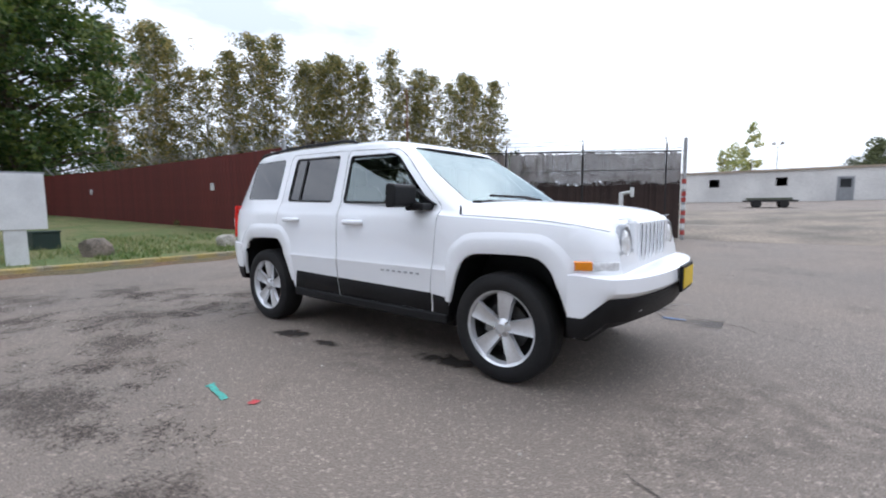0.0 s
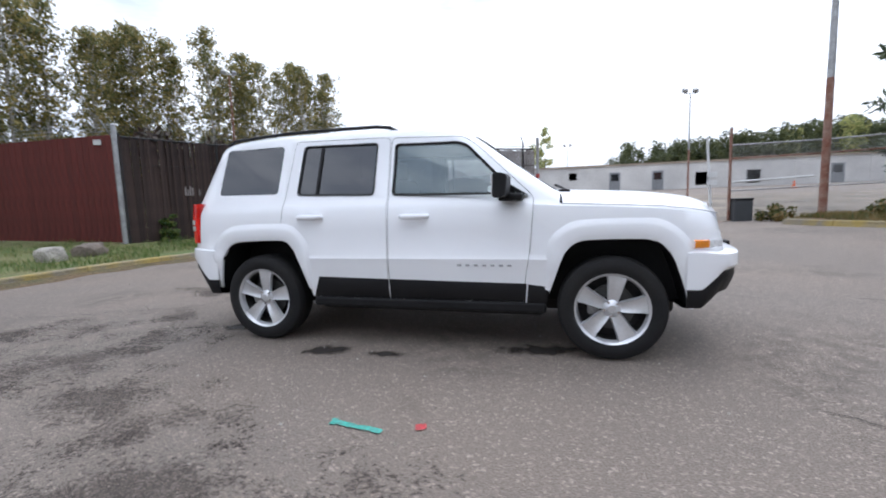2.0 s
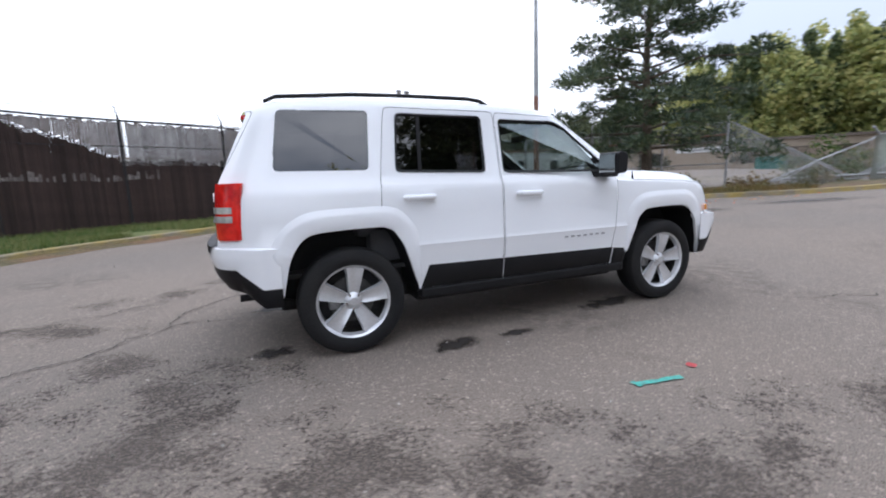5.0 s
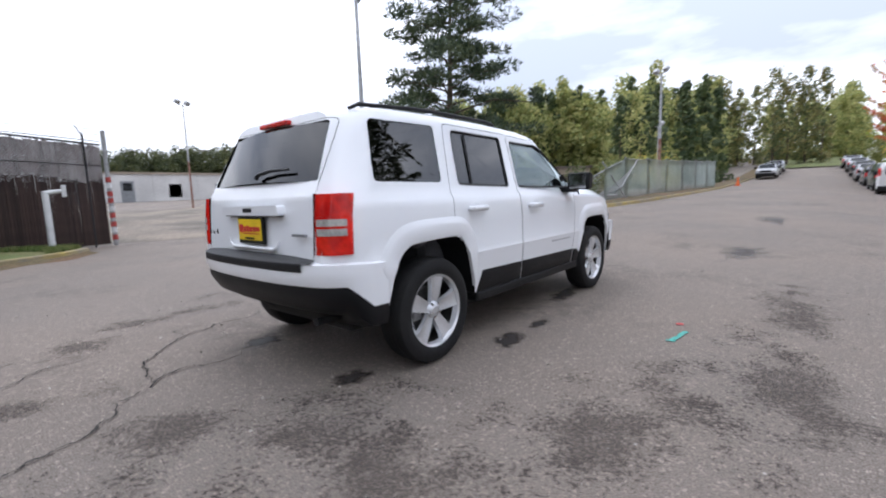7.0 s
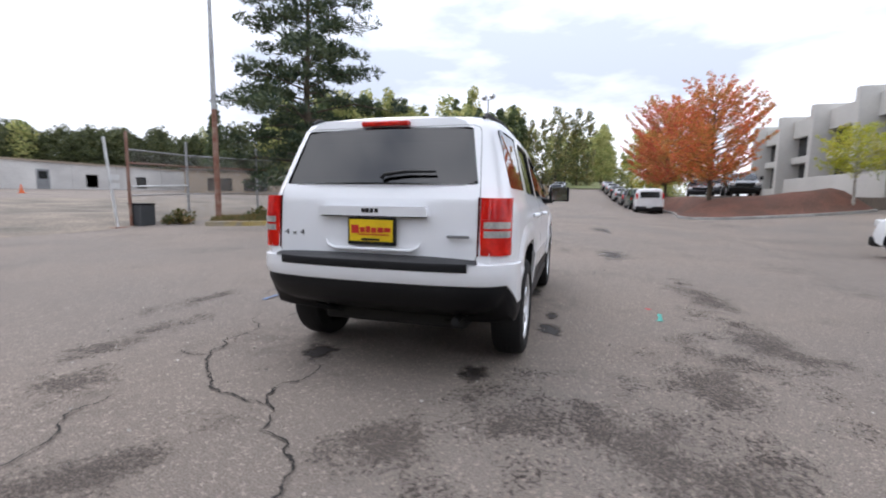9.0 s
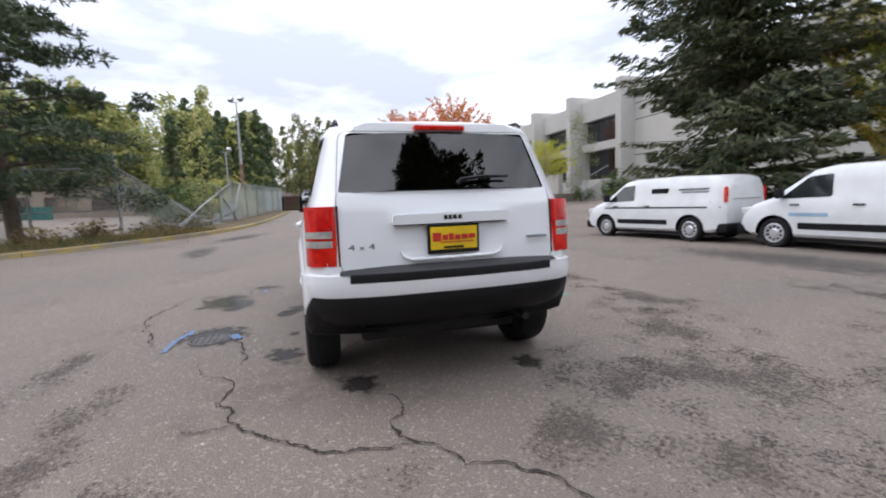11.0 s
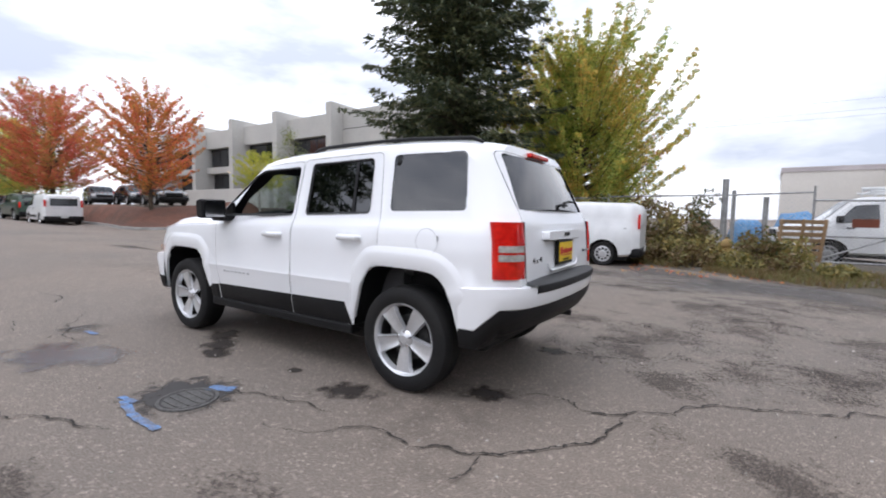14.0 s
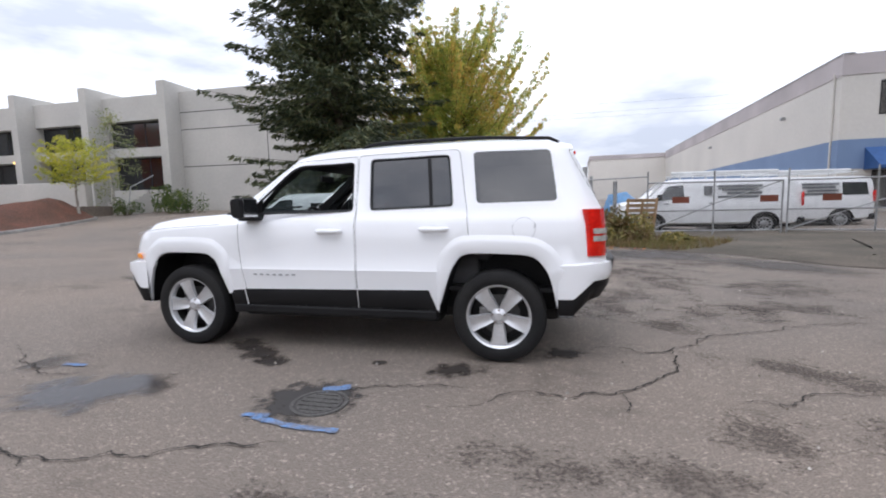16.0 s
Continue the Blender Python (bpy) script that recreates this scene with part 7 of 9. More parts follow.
def bush(x, y, r, h, material, seed, label, name="shrub", leaf=0.06, n=1500, z=None, stems=True):
    """A shrub: stems from the ground and leaves in uneven clumps."""
    rs, rnd = np.random.RandomState(seed), random.Random(seed)
    root = thing(name, label, "shrub", at=pose(x, y, (G(x, y) if z is None else z)))
    bm = bmesh.new()
    cs, rr = [], []
    for k in range(16):
        a, q = rnd.uniform(0, 6.283), rnd.uniform(0.1, 0.9)
        tip = Vector((math.cos(a) * r * q, math.sin(a) * r * q, h * rnd.uniform(0.35, 1.0) * (1 - 0.45 * q * q)))
        tube(bm, [(tip.x * 0.2, tip.y * 0.2, -0.05), tuple(tip * 0.6 + Vector((0, 0, 0.1))), tuple(tip)], [0.018, 0.011, 0.004], 4, cap=False)
        cs.append(tuple(tip))
        rr.append(r * rnd.uniform(0.2, 0.38))
        cs.append((tip.x, tip.y, tip.z * 0.5))
        rr.append(r * rnd.uniform(0.2, 0.36))
    tagged(part("stem_cluster", bm, BARK, root), kind="stuff")
    pts, _ = clump_points(cs, rr, n // len(cs), rs, 0.9)
    pts[:, 2] = np.maximum(pts[:, 2], 0.03)
    tagged(part("foliage", quad_mesh("foliage", leaf_quads(pts, leaf, rs, 0.5), material), None, root), kind="stuff")
    return root


for k, (x, y, r, h, m, lab) in enumerate((
        (-1.6, -11.2, 0.9, 1.7, L_DRY, "tangled green and brown shrub beside the van"), (-0.6, -11.9, 1.1, 2.1, L_DRY, "tall dry brown brush behind the van"),
        (-2.4, -11.9, 0.9, 1.9, L_BUSH, "tangled green shrub beside the gate post"), (0.8, -12.6, 1.2, 2.0, L_BUSH, "green shrub behind the van"),
        (-3.7, -10.3, 0.55, 1.0, L_BUSH, "low green weed clump by the gate"), (-2.0, -10.3, 0.7, 0.7, L_DRY, "low dry grass clump by the hydrant"),
        (3.2, -11.6, 1.0, 1.4, L_GREEN, "green shrub under the spruce"), (8.3, -10.9, 1.1, 1.3, L_GREEN, "green shrub beside the parked van"),
        (9.6, 7.9, 0.8, 0.55, L_DRY, "low brown weeds behind the kerb"), (11.2, 7.0, 0.9, 0.6, L_DRY, "low reddish weeds below the pine"), (13.0, 5.9, 0.9, 0.5, L_DRY, "low brown weeds behind the kerb"),
        (8.4, 9.4, 0.6, 0.5, L_BUSH, "green weeds beside the pole"), (17.4, 6.3, 1.3, 1.7, L_GREEN, "green shrub behind the fallen fence"), (19.4, 6.4, 1.0, 1.2, L_BUSH, "green shrub behind the fallen fence"),
        (15.4, 5.6, 0.9, 0.7, L_BUSH, "green weeds under the fallen fence"), (27, 7.5, 1.8, 2.6, L_BIRCH, "yellow shrub behind the green screen fence"), (33, 6.5, 2.0, 3.2, L_MAPLE, "yellow shrub behind the green screen fence"),
        (23.0, -17.6, 0.9, 1.0, L_GREEN, "rounded green shrub by the office stairs"), (19.5, -18.6, 1.5, 1.2, L_GREEN, "rounded green shrubs by the office wall"), (21.2, -18.9, 1.0, 1.7, L_GREEN, "green shrub by the office wall"),
        (-9.15, 5.6, 0.35, 0.9, L_GREEN, "vine climbing the slatted fence"), (-8.4, 7.2, 0.4, 0.9, L_GREEN, "vine climbing the slatted fence"),
        (-14.2, 3.4, 0.4, 0.5, L_BUSH, "small weed below the red fence"), (-22.0, 1.3, 0.9, 2.6, L_GREEN, "leafy branch hanging over the red fence"),
        (6.9, 11.2, 0.5, 0.4, L_BUSH, "grass clump by the gate post"),
        (-1.3, -9.9, 0.55, 0.5, L_DRY, "dry brown weeds on the gravel verge"), (-2.3, -9.4, 0.6, 0.55, L_DRY, "dry brown weeds on the gravel verge"), (-3.3, -9.0, 0.55, 0.45, L_WEED, "yellow-green weeds on the gravel verge"),
        (-2.5, -10.2, 0.6, 0.9, L_WEED, "yellow-green weeds round the hydrant"), (-3.5, -10.0, 0.6, 0.85, L_DRY, "tall dry weeds round the hydrant"), (-4.0, -8.8, 0.6, 0.4, L_DRY, "low dry weeds by the yard entrance"),
        (-4.3, -9.8, 0.7, 0.8, L_WEED, "tall yellowing weeds in front of the pallet"), (-1.6, -10.5, 0.7, 1.2, L_WEED, "yellow-green brush beside the van"), (-4.9, -8.3, 0.5, 0.3, L_WEED, "low weeds by the yard entrance"))):
    bush(x, y, r, h, m, 200 + k, lab, n=1900 if h > 1.5 else 1100, leaf=0.065 if h > 1 else 0.05)

# heaps behind the slatted fence and rough growth on the verges
for k, (x, y, r, h) in enumerate(((-7.4, 11.4, 2.2, 2.6), (-4.8, 12.4, 1.8, 1.7), (-2.2, 13.4, 1.6, 1.3), (-10.2, 9.2, 2.0, 3.2), (-11.4, 6.8, 1.8, 3.4))):
    bush(x, y, r, h, L_HEAP, 300 + k, "dark brown brush heap behind the slatted fence", leaf=0.10, n=3600)


def blades(name, spots, n, height, material, label, seed):
    """Grass blades scattered over strips of ground: (line, side, near, far, lift table)."""
    rs = np.random.RandomState(seed)
    out = []
    for line, side, near, far, table in spots:
        L = np.array(line)
        seg = rs.randint(0, len(L) - 1, n)
        t = rs.rand(n)
        p = L[seg] * (1 - t[:, None]) + L[seg + 1] * t[:, None]
        d = L[seg + 1] - L[seg]
        d /= np.linalg.norm(d, axis=1, keepdims=True)
        o = near + (far - near) * rs.rand(n) ** 1.3
        q = p + np.stack([-d[:, 1], d[:, 0]], 1) * side * o[:, None]
        keep = np.array([noise.noise(Vector((a * 0.7, b * 0.7, 1))) > -0.25 for a, b in q])
        q, o = q[keep], o[keep]
        z = np.array([G(a, b) + rise(oo, table) for (a, b), oo in zip(q, o)])
        m = len(q)
        h = height * rs.uniform(0.5, 1.5, m)
        ang = rs.uniform(0, 6.283, m)
        w = np.stack([np.cos(ang), np.sin(ang), np.zeros(m)], 1) * 0.008
        lean = np.stack([rs.normal(0, 0.4, m), rs.normal(0, 0.4, m), np.ones(m)], 1) * h[:, None]
        b = np.stack([q[:, 0], q[:, 1], z], 1)
        V = np.empty((m, 4, 3))
        V[:, 0], V[:, 1], V[:, 2], V[:, 3] = b - w, b + w, b + lean + w * 0.2, b + lean - w * 0.2
        out.append(V.reshape(-1, 3))
    tagged(new(name, quad_mesh(name, np.concatenate(out), material)), label, "grass", kind="stuff")


TA = ((0, 0.14, 0.2, 3, 8, 20, 60), (0.10, 0.11, 0.13, 0.17, 0.35, 0.6, 1.4))
TB = ((0, 0.14, 0.3, 1.4, 2.4), (0.10, 0.11, 0.15, 0.17, -0.06))
TC = ((0, 0.3, 1.5, 4, 8, 20, 60), (0.008, 0.04, 0.10, 0.12, 0.12, 0.2, 0.6))
blades("verge_grass", [(KERB_A, 1, 0.17, 4.5, TA), (KERB_A[28:], 1, 0.17, 2.4, TA)], 15000, 0.09, BLADE, "short green grass on the verge", 7)
blades("bed_grass", [(KERB_B[:34], 1, 0.17, 1.9, TB)], 9000, 0.10, L_BUSH, "patchy grass and weeds behind the kerb", 8)
blades("rough_grass", [(VERGE_C[8:36], 1, 0.1, 2.6, TC)], 10000, 0.10, L_DRY, "rough yellowing grass on the gravel verge", 9)
# ---------------------------------------------------------------- parked vehicles
def vehicle(name, label, L, W, tops, wheelbase, r, paint, windows, floor=0.28, belt=0.95, tumble=0.16, wheel_x=0.0, screen=None, back_glass=None,
            nose=0.05, lower=None, rear_lamps=None, category="car", stripe=None, steel_rims=True):
    """A parked vehicle, x ahead: a skinned body with cut wheel openings, glass, lamps, bumpers and wheels.
    tops: (x, height) of the outline; windows: side glass polygons of (x, z); screen and back_glass: (x, z) foot and head, half-widths."""
    xs_t, zs_t = [p[0] for p in tops], [p[1] for p in tops]

    def station(x):
        T = float(np.interp(x, xs_t, zs_t))
        e = min(1.0, (L / 2 - abs(x)) / 0.35)
        Y = W * (0.86 + 0.14 * math.sin(max(0.0, e) * math.pi / 2))
        b = min(belt, T - 0.12)
        lo = floor + 0.10 * (1 - max(0.0, e))
        up = max(0.0, T - b - 0.12)
        return [(x, 0, lo), (x, Y - 0.1, lo), (x, Y - 0.02, lo + 0.06), (x, Y, (lo + b) / 2), (x, Y - 0.01, b - 0.06), (x, Y - 0.035, b), (x, Y - 0.05 - tumble * up * 0.5, b + up * 0.55),
                (x, Y - 0.07 - tumble * up, b + up), (x, Y - 0.14 - tumble * up, T - 0.035), (x, (Y - 0.14) * 0.6, T - 0.008), (x, 0, T)]

    def side_y(x, z):
        st = station(x)[2:9]
        return float(np.interp(z, [p[2] for p in st], [p[1] for p in st]))

    root = thing(name, label, category)
    mats = [paint, PLASTIC]
    xs = sorted(set([round(-L / 2 + L * k / 22, 3) for k in range(23)] + [round(p[0], 3) for p in tops]))
    xs = [x for x in xs if abs(x) <= L / 2]
    body = mesh_of("body", loft([station(x) for x in xs]), mats)
    ax = [wheel_x + wheelbase / 2, wheel_x - wheelbase / 2]
    for x in ax:
        arch = [(x + (r + 0.07) * math.cos(a), r + (r + 0.07) * math.sin(a)) for a in [math.pi * (k / 14) for k in range(15)]]
        arch = [(x + r + 0.07, 0.1)] + arch + [(x - r - 0.07, 0.1)]
        body = boolean(body, prism(arch, -W - 0.2, -W + 0.32), "DIFFERENCE", mats)
        body = boolean(body, prism(arch, W - 0.32, W + 0.2), "DIFFERENCE", mats)
    shell = part("body", resmooth(body, 32), None, root)
    for s in (-1, 1):
        for poly in windows:
            bm = bmesh.new()
            pts = round_poly(poly, 0.05, 3)
            bm.faces.new([bm.verts.new((x, s * (side_y(x, z) + 0.006), z)) for x, z in pts])
            bmesh.ops.triangulate(bm, faces=bm.faces)
            bmesh.ops.solidify(bm, geom=bm.faces, thickness=0.004)
            part("side_window", bm, CARGLASS, root, "dark side window")
        if lower:
            x0, x1, z0, z1 = lower
            bm = bmesh.new()
            rows = [[bm.verts.new((x, s * (side_y(x, z) + o), z)) for z, o in ((z0, 0.002), (z0 + 0.01, 0.018), (z1 - 0.01, 0.018), (z1, 0.002))] for x in np.linspace(x0, x1, 8)]
            for a, b in zip(rows, rows[1:]):
                for i in range(3):
                    bm.faces.new((a[i], a[i + 1], b[i + 1], b[i]))
            part("side_moulding", bm, PLASTIC, root, "black side moulding")
        if stripe:
            bm = bmesh.new()
            rows = [[bm.verts.new((x, s * (side_y(x, z) + 0.004), z)) for z in stripe[2:]] for x in np.linspace(stripe[0], stripe[1], 12)]
            for a, b in zip(rows, rows[1:]):
                bm.faces.new((a[0], a[1], b[1], b[0]))
            part("side_stripe", bm, PLASTIC, root, "thin black stripe along the side")
        for x in (0.25 * L * 0.9, -0.02 * L):
            part("door_handle", boxbm(x - 0.09, x + 0.09, min(s * (side_y(x, belt - 0.1)), s * (side_y(x, belt - 0.1) + 0.03)), max(s * side_y(x, belt - 0.1), s * (side_y(x, belt - 0.1) + 0.03)), belt - 0.12, belt - 0.09, bevel=0.008), PLASTIC, root)
        xm = windows[0][1][0] - 0.05 if windows else 0.8
        part("door_mirror", boxbm(xm - 0.07, xm + 0.07, min(s * (W + 0.0), s * (W + 0.18)), max(s * W, s * (W + 0.18)), belt + 0.03, belt + 0.25, bevel=0.04), PLASTIC, root, "black door mirror", smooth=40)
        part("headlamp", boxbm(L / 2 - 0.30, L / 2 - 0.02, min(s * (W - 0.36), s * (W - 0.10)), max(s * (W - 0.36), s * (W - 0.10)), belt - 0.32, belt - 0.15, bevel=0.04), CLEAR_LENS, root, smooth=40)
        z0, z1 = rear_lamps or (belt - 0.3, belt + 0.05)
        part("tail_lamp", boxbm(-L / 2 + 0.0, -L / 2 + 0.06, min(s * (W - 0.17), s * (W - 0.06)), max(s * (W - 0.17), s * (W - 0.06)), z0, z1, bevel=0.025), RED_LENS, root, "upright red tail lamp", smooth=40)
        for x in ax:
            hub = part("wheel", lathe(bmesh.new(), [(0.0, 0.02), (r * 0.62, 0.02), (r * 0.62, 0.05), (0, 0.05)], 20), STEEL, root, smooth=40, at=pose(x, s * (W - 0.12), r, 0, 0, 0 if s > 0 else 180))
            part("tyre", lathe(bmesh.new(), [(r * 0.64, -0.1), (r * 0.9, -0.11), (r, -0.07), (r, 0.07), (r * 0.9, 0.11), (r * 0.64, 0.09)], 28), RUBBER, hub, smooth=35)
            rim = part("rim", lathe(bmesh.new(), [(r * 0.60, 0.05), (r * 0.66, 0.092), (r * 0.60, 0.10), (r * 0.56, 0.07), (r * 0.30, 0.075), (r * 0.22, 0.10), (0, 0.10)], 28), ALLOY if not steel_rims else STEEL, hub, smooth=35)
            for k in range(10):
                a = 2 * math.pi * k / 10
                part("rim_slot", boxbm(-0.026, 0.026, 0.074, 0.082, r * 0.36, r * 0.53, bevel=0.003, m=Matrix.Rotation(a, 4, "Y")), DARKMETAL, rim)
    for nm, g, lab in (("windscreen", screen, "dark sloping windscreen"), ("rear_window", back_glass, "dark rear window")):
        if g:
            (x0, z0, w0), (x1, z1, w1) = g
            bm = bmesh.new()
            d = Vector((x1 - x0, 0, z1 - z0)).normalized()
            n = Vector((d.z, 0, -d.x)) * (1 if nm == "windscreen" else -1)
            pts = round_poly([(-w0, 0), (w0, 0), (w1, 1), (-w1, 1)], 0.05, 3)
            bm.faces.new([bm.verts.new(Vector((x0 + (x1 - x0) * t, y, z0 + (z1 - z0) * t)) + n * 0.012) for y, t in pts])
            bmesh.ops.solidify(bm, geom=bm.faces, thickness=0.006)
            part(nm, bm, CARGLASS, root, lab)
    part("front_bumper", boxbm(L / 2 - 0.28, L / 2 + nose, -W + 0.06, W - 0.06, floor, floor + 0.24, bevel=0.07), PLASTIC, root, "dark bumper", smooth=40)
    part("rear_bumper", boxbm(-L / 2 - 0.05, -L / 2 + 0.25, -W + 0.05, W - 0.05, floor, floor + 0.24, bevel=0.06), PLASTIC, root, "dark bumper", smooth=40)
    part("grille", boxbm(L / 2 - 0.06, L / 2 + 0.02, -W + 0.4, W - 0.4, belt - 0.38, belt - 0.2, bevel=0.02), PLASTIC, root)
    part("number_plate", boxbm(-L / 2 - 0.07, -L / 2 - 0.052, -0.16, 0.16, floor + 0.14, floor + 0.28), SIGNWHITE, root, "pale number plate without characters")
    part("underbody", boxbm(-L / 2 + 0.3, L / 2 - 0.3, -W + 0.25, W - 0.25, floor - 0.1, floor + 0.05), DARKMETAL, root)
    return root


def park(root, x, y, heading, z=None, size=1.0):
    root.matrix_basis = pose(x, y, G(x, y) if z is None else z, 0, 0, heading) @ Matrix.Diagonal((*(size if isinstance(size, tuple) else (size,) * 3), 1))
    return root


VAN_TOPS = ((-2.22, 1.48), (-2.17, 1.59), (-2.0, 1.66), (-0.9, 1.70), (0.45, 1.69), (0.75, 1.63), (1.5, 1.10), (1.9, 0.97), (2.12, 0.81), (2.22, 0.62))
VAN_WIN = [[(0.36, 1.07), (1.30, 1.04), (0.80, 1.47), (0.39, 1.51)]]


def cargo_van(label, stripe=None):
    return vehicle("cargo_van", label, 4.44, 0.89, VAN_TOPS, 2.74, 0.315, VANPAINT, VAN_WIN, floor=0.25, belt=1.02, tumble=0.13, screen=((1.46, 1.13, 0.68), (0.80, 1.60, 0.57)),
                   lower=(-0.72, 0.92, 0.42, 0.55), rear_lamps=(0.98, 1.36), category="van", stripe=stripe, wheel_x=0.03, steel_rims=False)


van1 = park(cargo_van("white compact cargo van with a thin black side stripe", (-2.1, 1.4, 0.85, 0.89)), 5.35, -8.4, 10, size=0.94)
for k, (x0, x1, z0, z1) in enumerate(((-0.7, -0.2, 1.25, 1.38), (-1.8, -1.0, 1.31, 1.35), (-1.8, -1.1, 1.24, 1.27))):
    part("sign_bar", boxbm(x0, x1, 0.80, 0.826, z0, z1), GREYINK if k else PLASTIC, van1, "bar of unreadable lettering")
van2 = park(cargo_van("plain white compact cargo van parked behind another van"), 0.95, -9.1, 3.5, size=0.95)
part("sign_bar", boxbm(0.4, 1.1, 0.88, 0.896, 0.68, 0.75), mat("pale_blue_print", (0.35, 0.52, 0.68), 0.5, fine_amt=0.05), van2, "pale blue bar of unreadable lettering")
for v in (van1, van2):
    part("rear_window", boxbm(-2.24, -2.2, -0.58, 0.58, 1.05, 1.42, bevel=0.03), VANPAINT, v, "blanked rear door panel")
    part("slide_rail", boxbm(-1.9, -0.7, 0.84, 0.862, 0.98, 1.0), DARKMETAL, v)
van3 = park(cargo_van("white compact van parked at the roadside"), 29.5, -6.0, -5)
part("rear_glass", boxbm(-2.24, -2.205, -0.58, 0.58, 1.05, 1.44, bevel=0.03), CARGLASS, van3, "dark rear window")
CAR_TOPS = ((-2.2, 0.85), (-2.1, 1.0), (-1.75, 1.15), (-1.2, 1.42), (-0.2, 1.47), (0.35, 1.40), (1.05, 1.0), (1.8, 0.88), (2.1, 0.74), (2.2, 0.6))
CAR_WIN = [[(-0.15, 0.98), (0.85, 0.97), (0.3, 1.33), (-0.12, 1.38)], [(-1.25, 1.0), (-0.22, 0.98), (-0.2, 1.38), (-0.95, 1.34)]]
DARKPAINT = mat("black_car_paint", (0.012, 0.012, 0.014), 0.2, fine_amt=0.0, coat=0.6)
GREYPAINT = mat("grey_car_paint", (0.10, 0.10, 0.11), 0.25, fine_amt=0.0, coat=0.6)
SILVERPAINT = mat("silver_car_paint", (0.45, 0.46, 0.48), 0.3, 0.3, fine_amt=0.0, coat=0.5)
GREENPAINT = mat("dark_green_truck_paint", (0.03, 0.06, 0.04), 0.3, fine_amt=0.0, coat=0.5)


def hatch(label, paint):
    return vehicle("parked_car", label, 4.4, 0.87, CAR_TOPS, 2.62, 0.32, paint, CAR_WIN, belt=0.96, screen=((1.02, 1.02, 0.68), (0.38, 1.39, 0.56)), back_glass=((-1.82, 1.14, 0.62), (-1.26, 1.40, 0.54)))


dark1 = park(hatch("black hatchback in the upper car park", DARKPAINT), 27.4, -10.9, 170, LOT_Z)
park(copy_thing(dark1, Matrix.Identity(4)), 32.6, -11.4, 172, LOT_Z)
park(hatch("grey hatchback in the upper car park", GREYPAINT), 37.5, -11.0, 168, LOT_Z)
silver1 = park(hatch("silver car parked along the road", SILVERPAINT), 47.5, -5.9, 0)
grey1 = park(hatch("dark grey car parked along the road", GREYPAINT), 41, -6.0, 0)
for base, x, y, h in ((silver1, 60, -5.8, 0), (grey1, 54, -5.9, 0), (silver1, 52.5, 1.2, 180), (grey1, 58.5, 1.3, 180), (silver1, 64, 1.2, 180), (silver1, 66, -5.6, 0)):
    park(copy_thing(base, Matrix.Identity(4)), x, y, h)
SUV_TOPS = ((-2.3, 0.95), (-2.25, 1.3), (-2.05, 1.62), (-0.5, 1.72), (0.2, 1.68), (0.85, 1.12), (1.9, 1.05), (2.2, 0.9), (2.3, 0.6))
park(vehicle("parked_truck", "dark green and white utility truck parked at the roadside", 4.6, 0.92, SUV_TOPS, 2.8, 0.37, GREENPAINT, [[(-0.2, 1.14), (0.68, 1.12), (0.18, 1.58), (-0.18, 1.6)], [(-1.9, 1.16), (-0.3, 1.14), (-0.28, 1.6), (-1.85, 1.54)]],
             floor=0.34, belt=1.1, screen=((0.84, 1.15, 0.72), (0.24, 1.66, 0.62)), back_glass=((-2.28, 1.15, 0.7), (-2.1, 1.55, 0.62)), category="truck"), 35.0, -6.1, 0)

# white work vans inside the fenced yard
WORK_TOPS = ((-2.85, 1.86), (-2.78, 2.0), (-2.5, 2.06), (0.9, 2.08), (1.25, 1.98), (1.85, 1.36), (2.5, 1.22), (2.78, 1.05), (2.85, 0.7))
WORK_WIN = [[(0.72, 1.30), (1.58, 1.28), (1.22, 1.80), (0.75, 1.84)]]
YARD_Z = -0.08


def work_van(label, glass=False):
    wins = WORK_WIN + ([[(-2.6, 1.32), (-1.75, 1.32), (-1.75, 1.82), (-2.55, 1.80)]] if glass else [])
    v = vehicle("work_van", label, 5.7, 1.0, WORK_TOPS, 3.43, 0.37, VANPAINT, wins, floor=0.36, belt=1.25, tumble=0.12, screen=((1.80, 1.38, 0.78), (1.28, 1.94, 0.66)), rear_lamps=(1.0, 1.5), category="van")
    for s in (-0.62, 0.62):
        part("rack_rail", tubebm([(-2.4, s, 2.22), (0.9, s, 2.22)], 0.03, 6), SIGNWHITE, v, "white roof rack rail")
    for x in (-2.2, -1.1, 0.0, 0.8):
        part("rack_bar", tubebm([(x, -0.66, 2.04), (x, -0.66, 2.22), (x, 0.66, 2.22), (x, 0.66, 2.04)], 0.022, 6), SIGNWHITE, v)
    part("conduit_tube", tubebm([(-2.3, 0.35, 2.30), (1.0, 0.35, 2.30)], 0.07, 10), SIGNWHITE, v, "white pipe tube on the roof rack", smooth=50)
    for k in range(4):
        part("sign_bar", boxbm(-1.6 + 0.1 * (k % 2), -0.3 - 0.14 * (k % 3), 0.90 - 0.01 * k, 0.975, 1.72 - 0.13 * k, 1.80 - 0.13 * k), GREYINK, v, "grey bar of unreadable lettering")
    part("logo_bar", boxbm(-0.12, 0.12, 0.90, 0.975, 1.45, 1.78), GREYINK, v, "grey plain logo shape")
    return v


park(work_van("white work van with roof rack behind the gate"), -7.05, -14.1, 2, YARD_Z, (1.04, 1.0, 0.93))
park(work_van("white work van with rear glass behind the gate", True), -10.5, -16.3, 3, YARD_Z, (1.0, 1.0, 0.95))

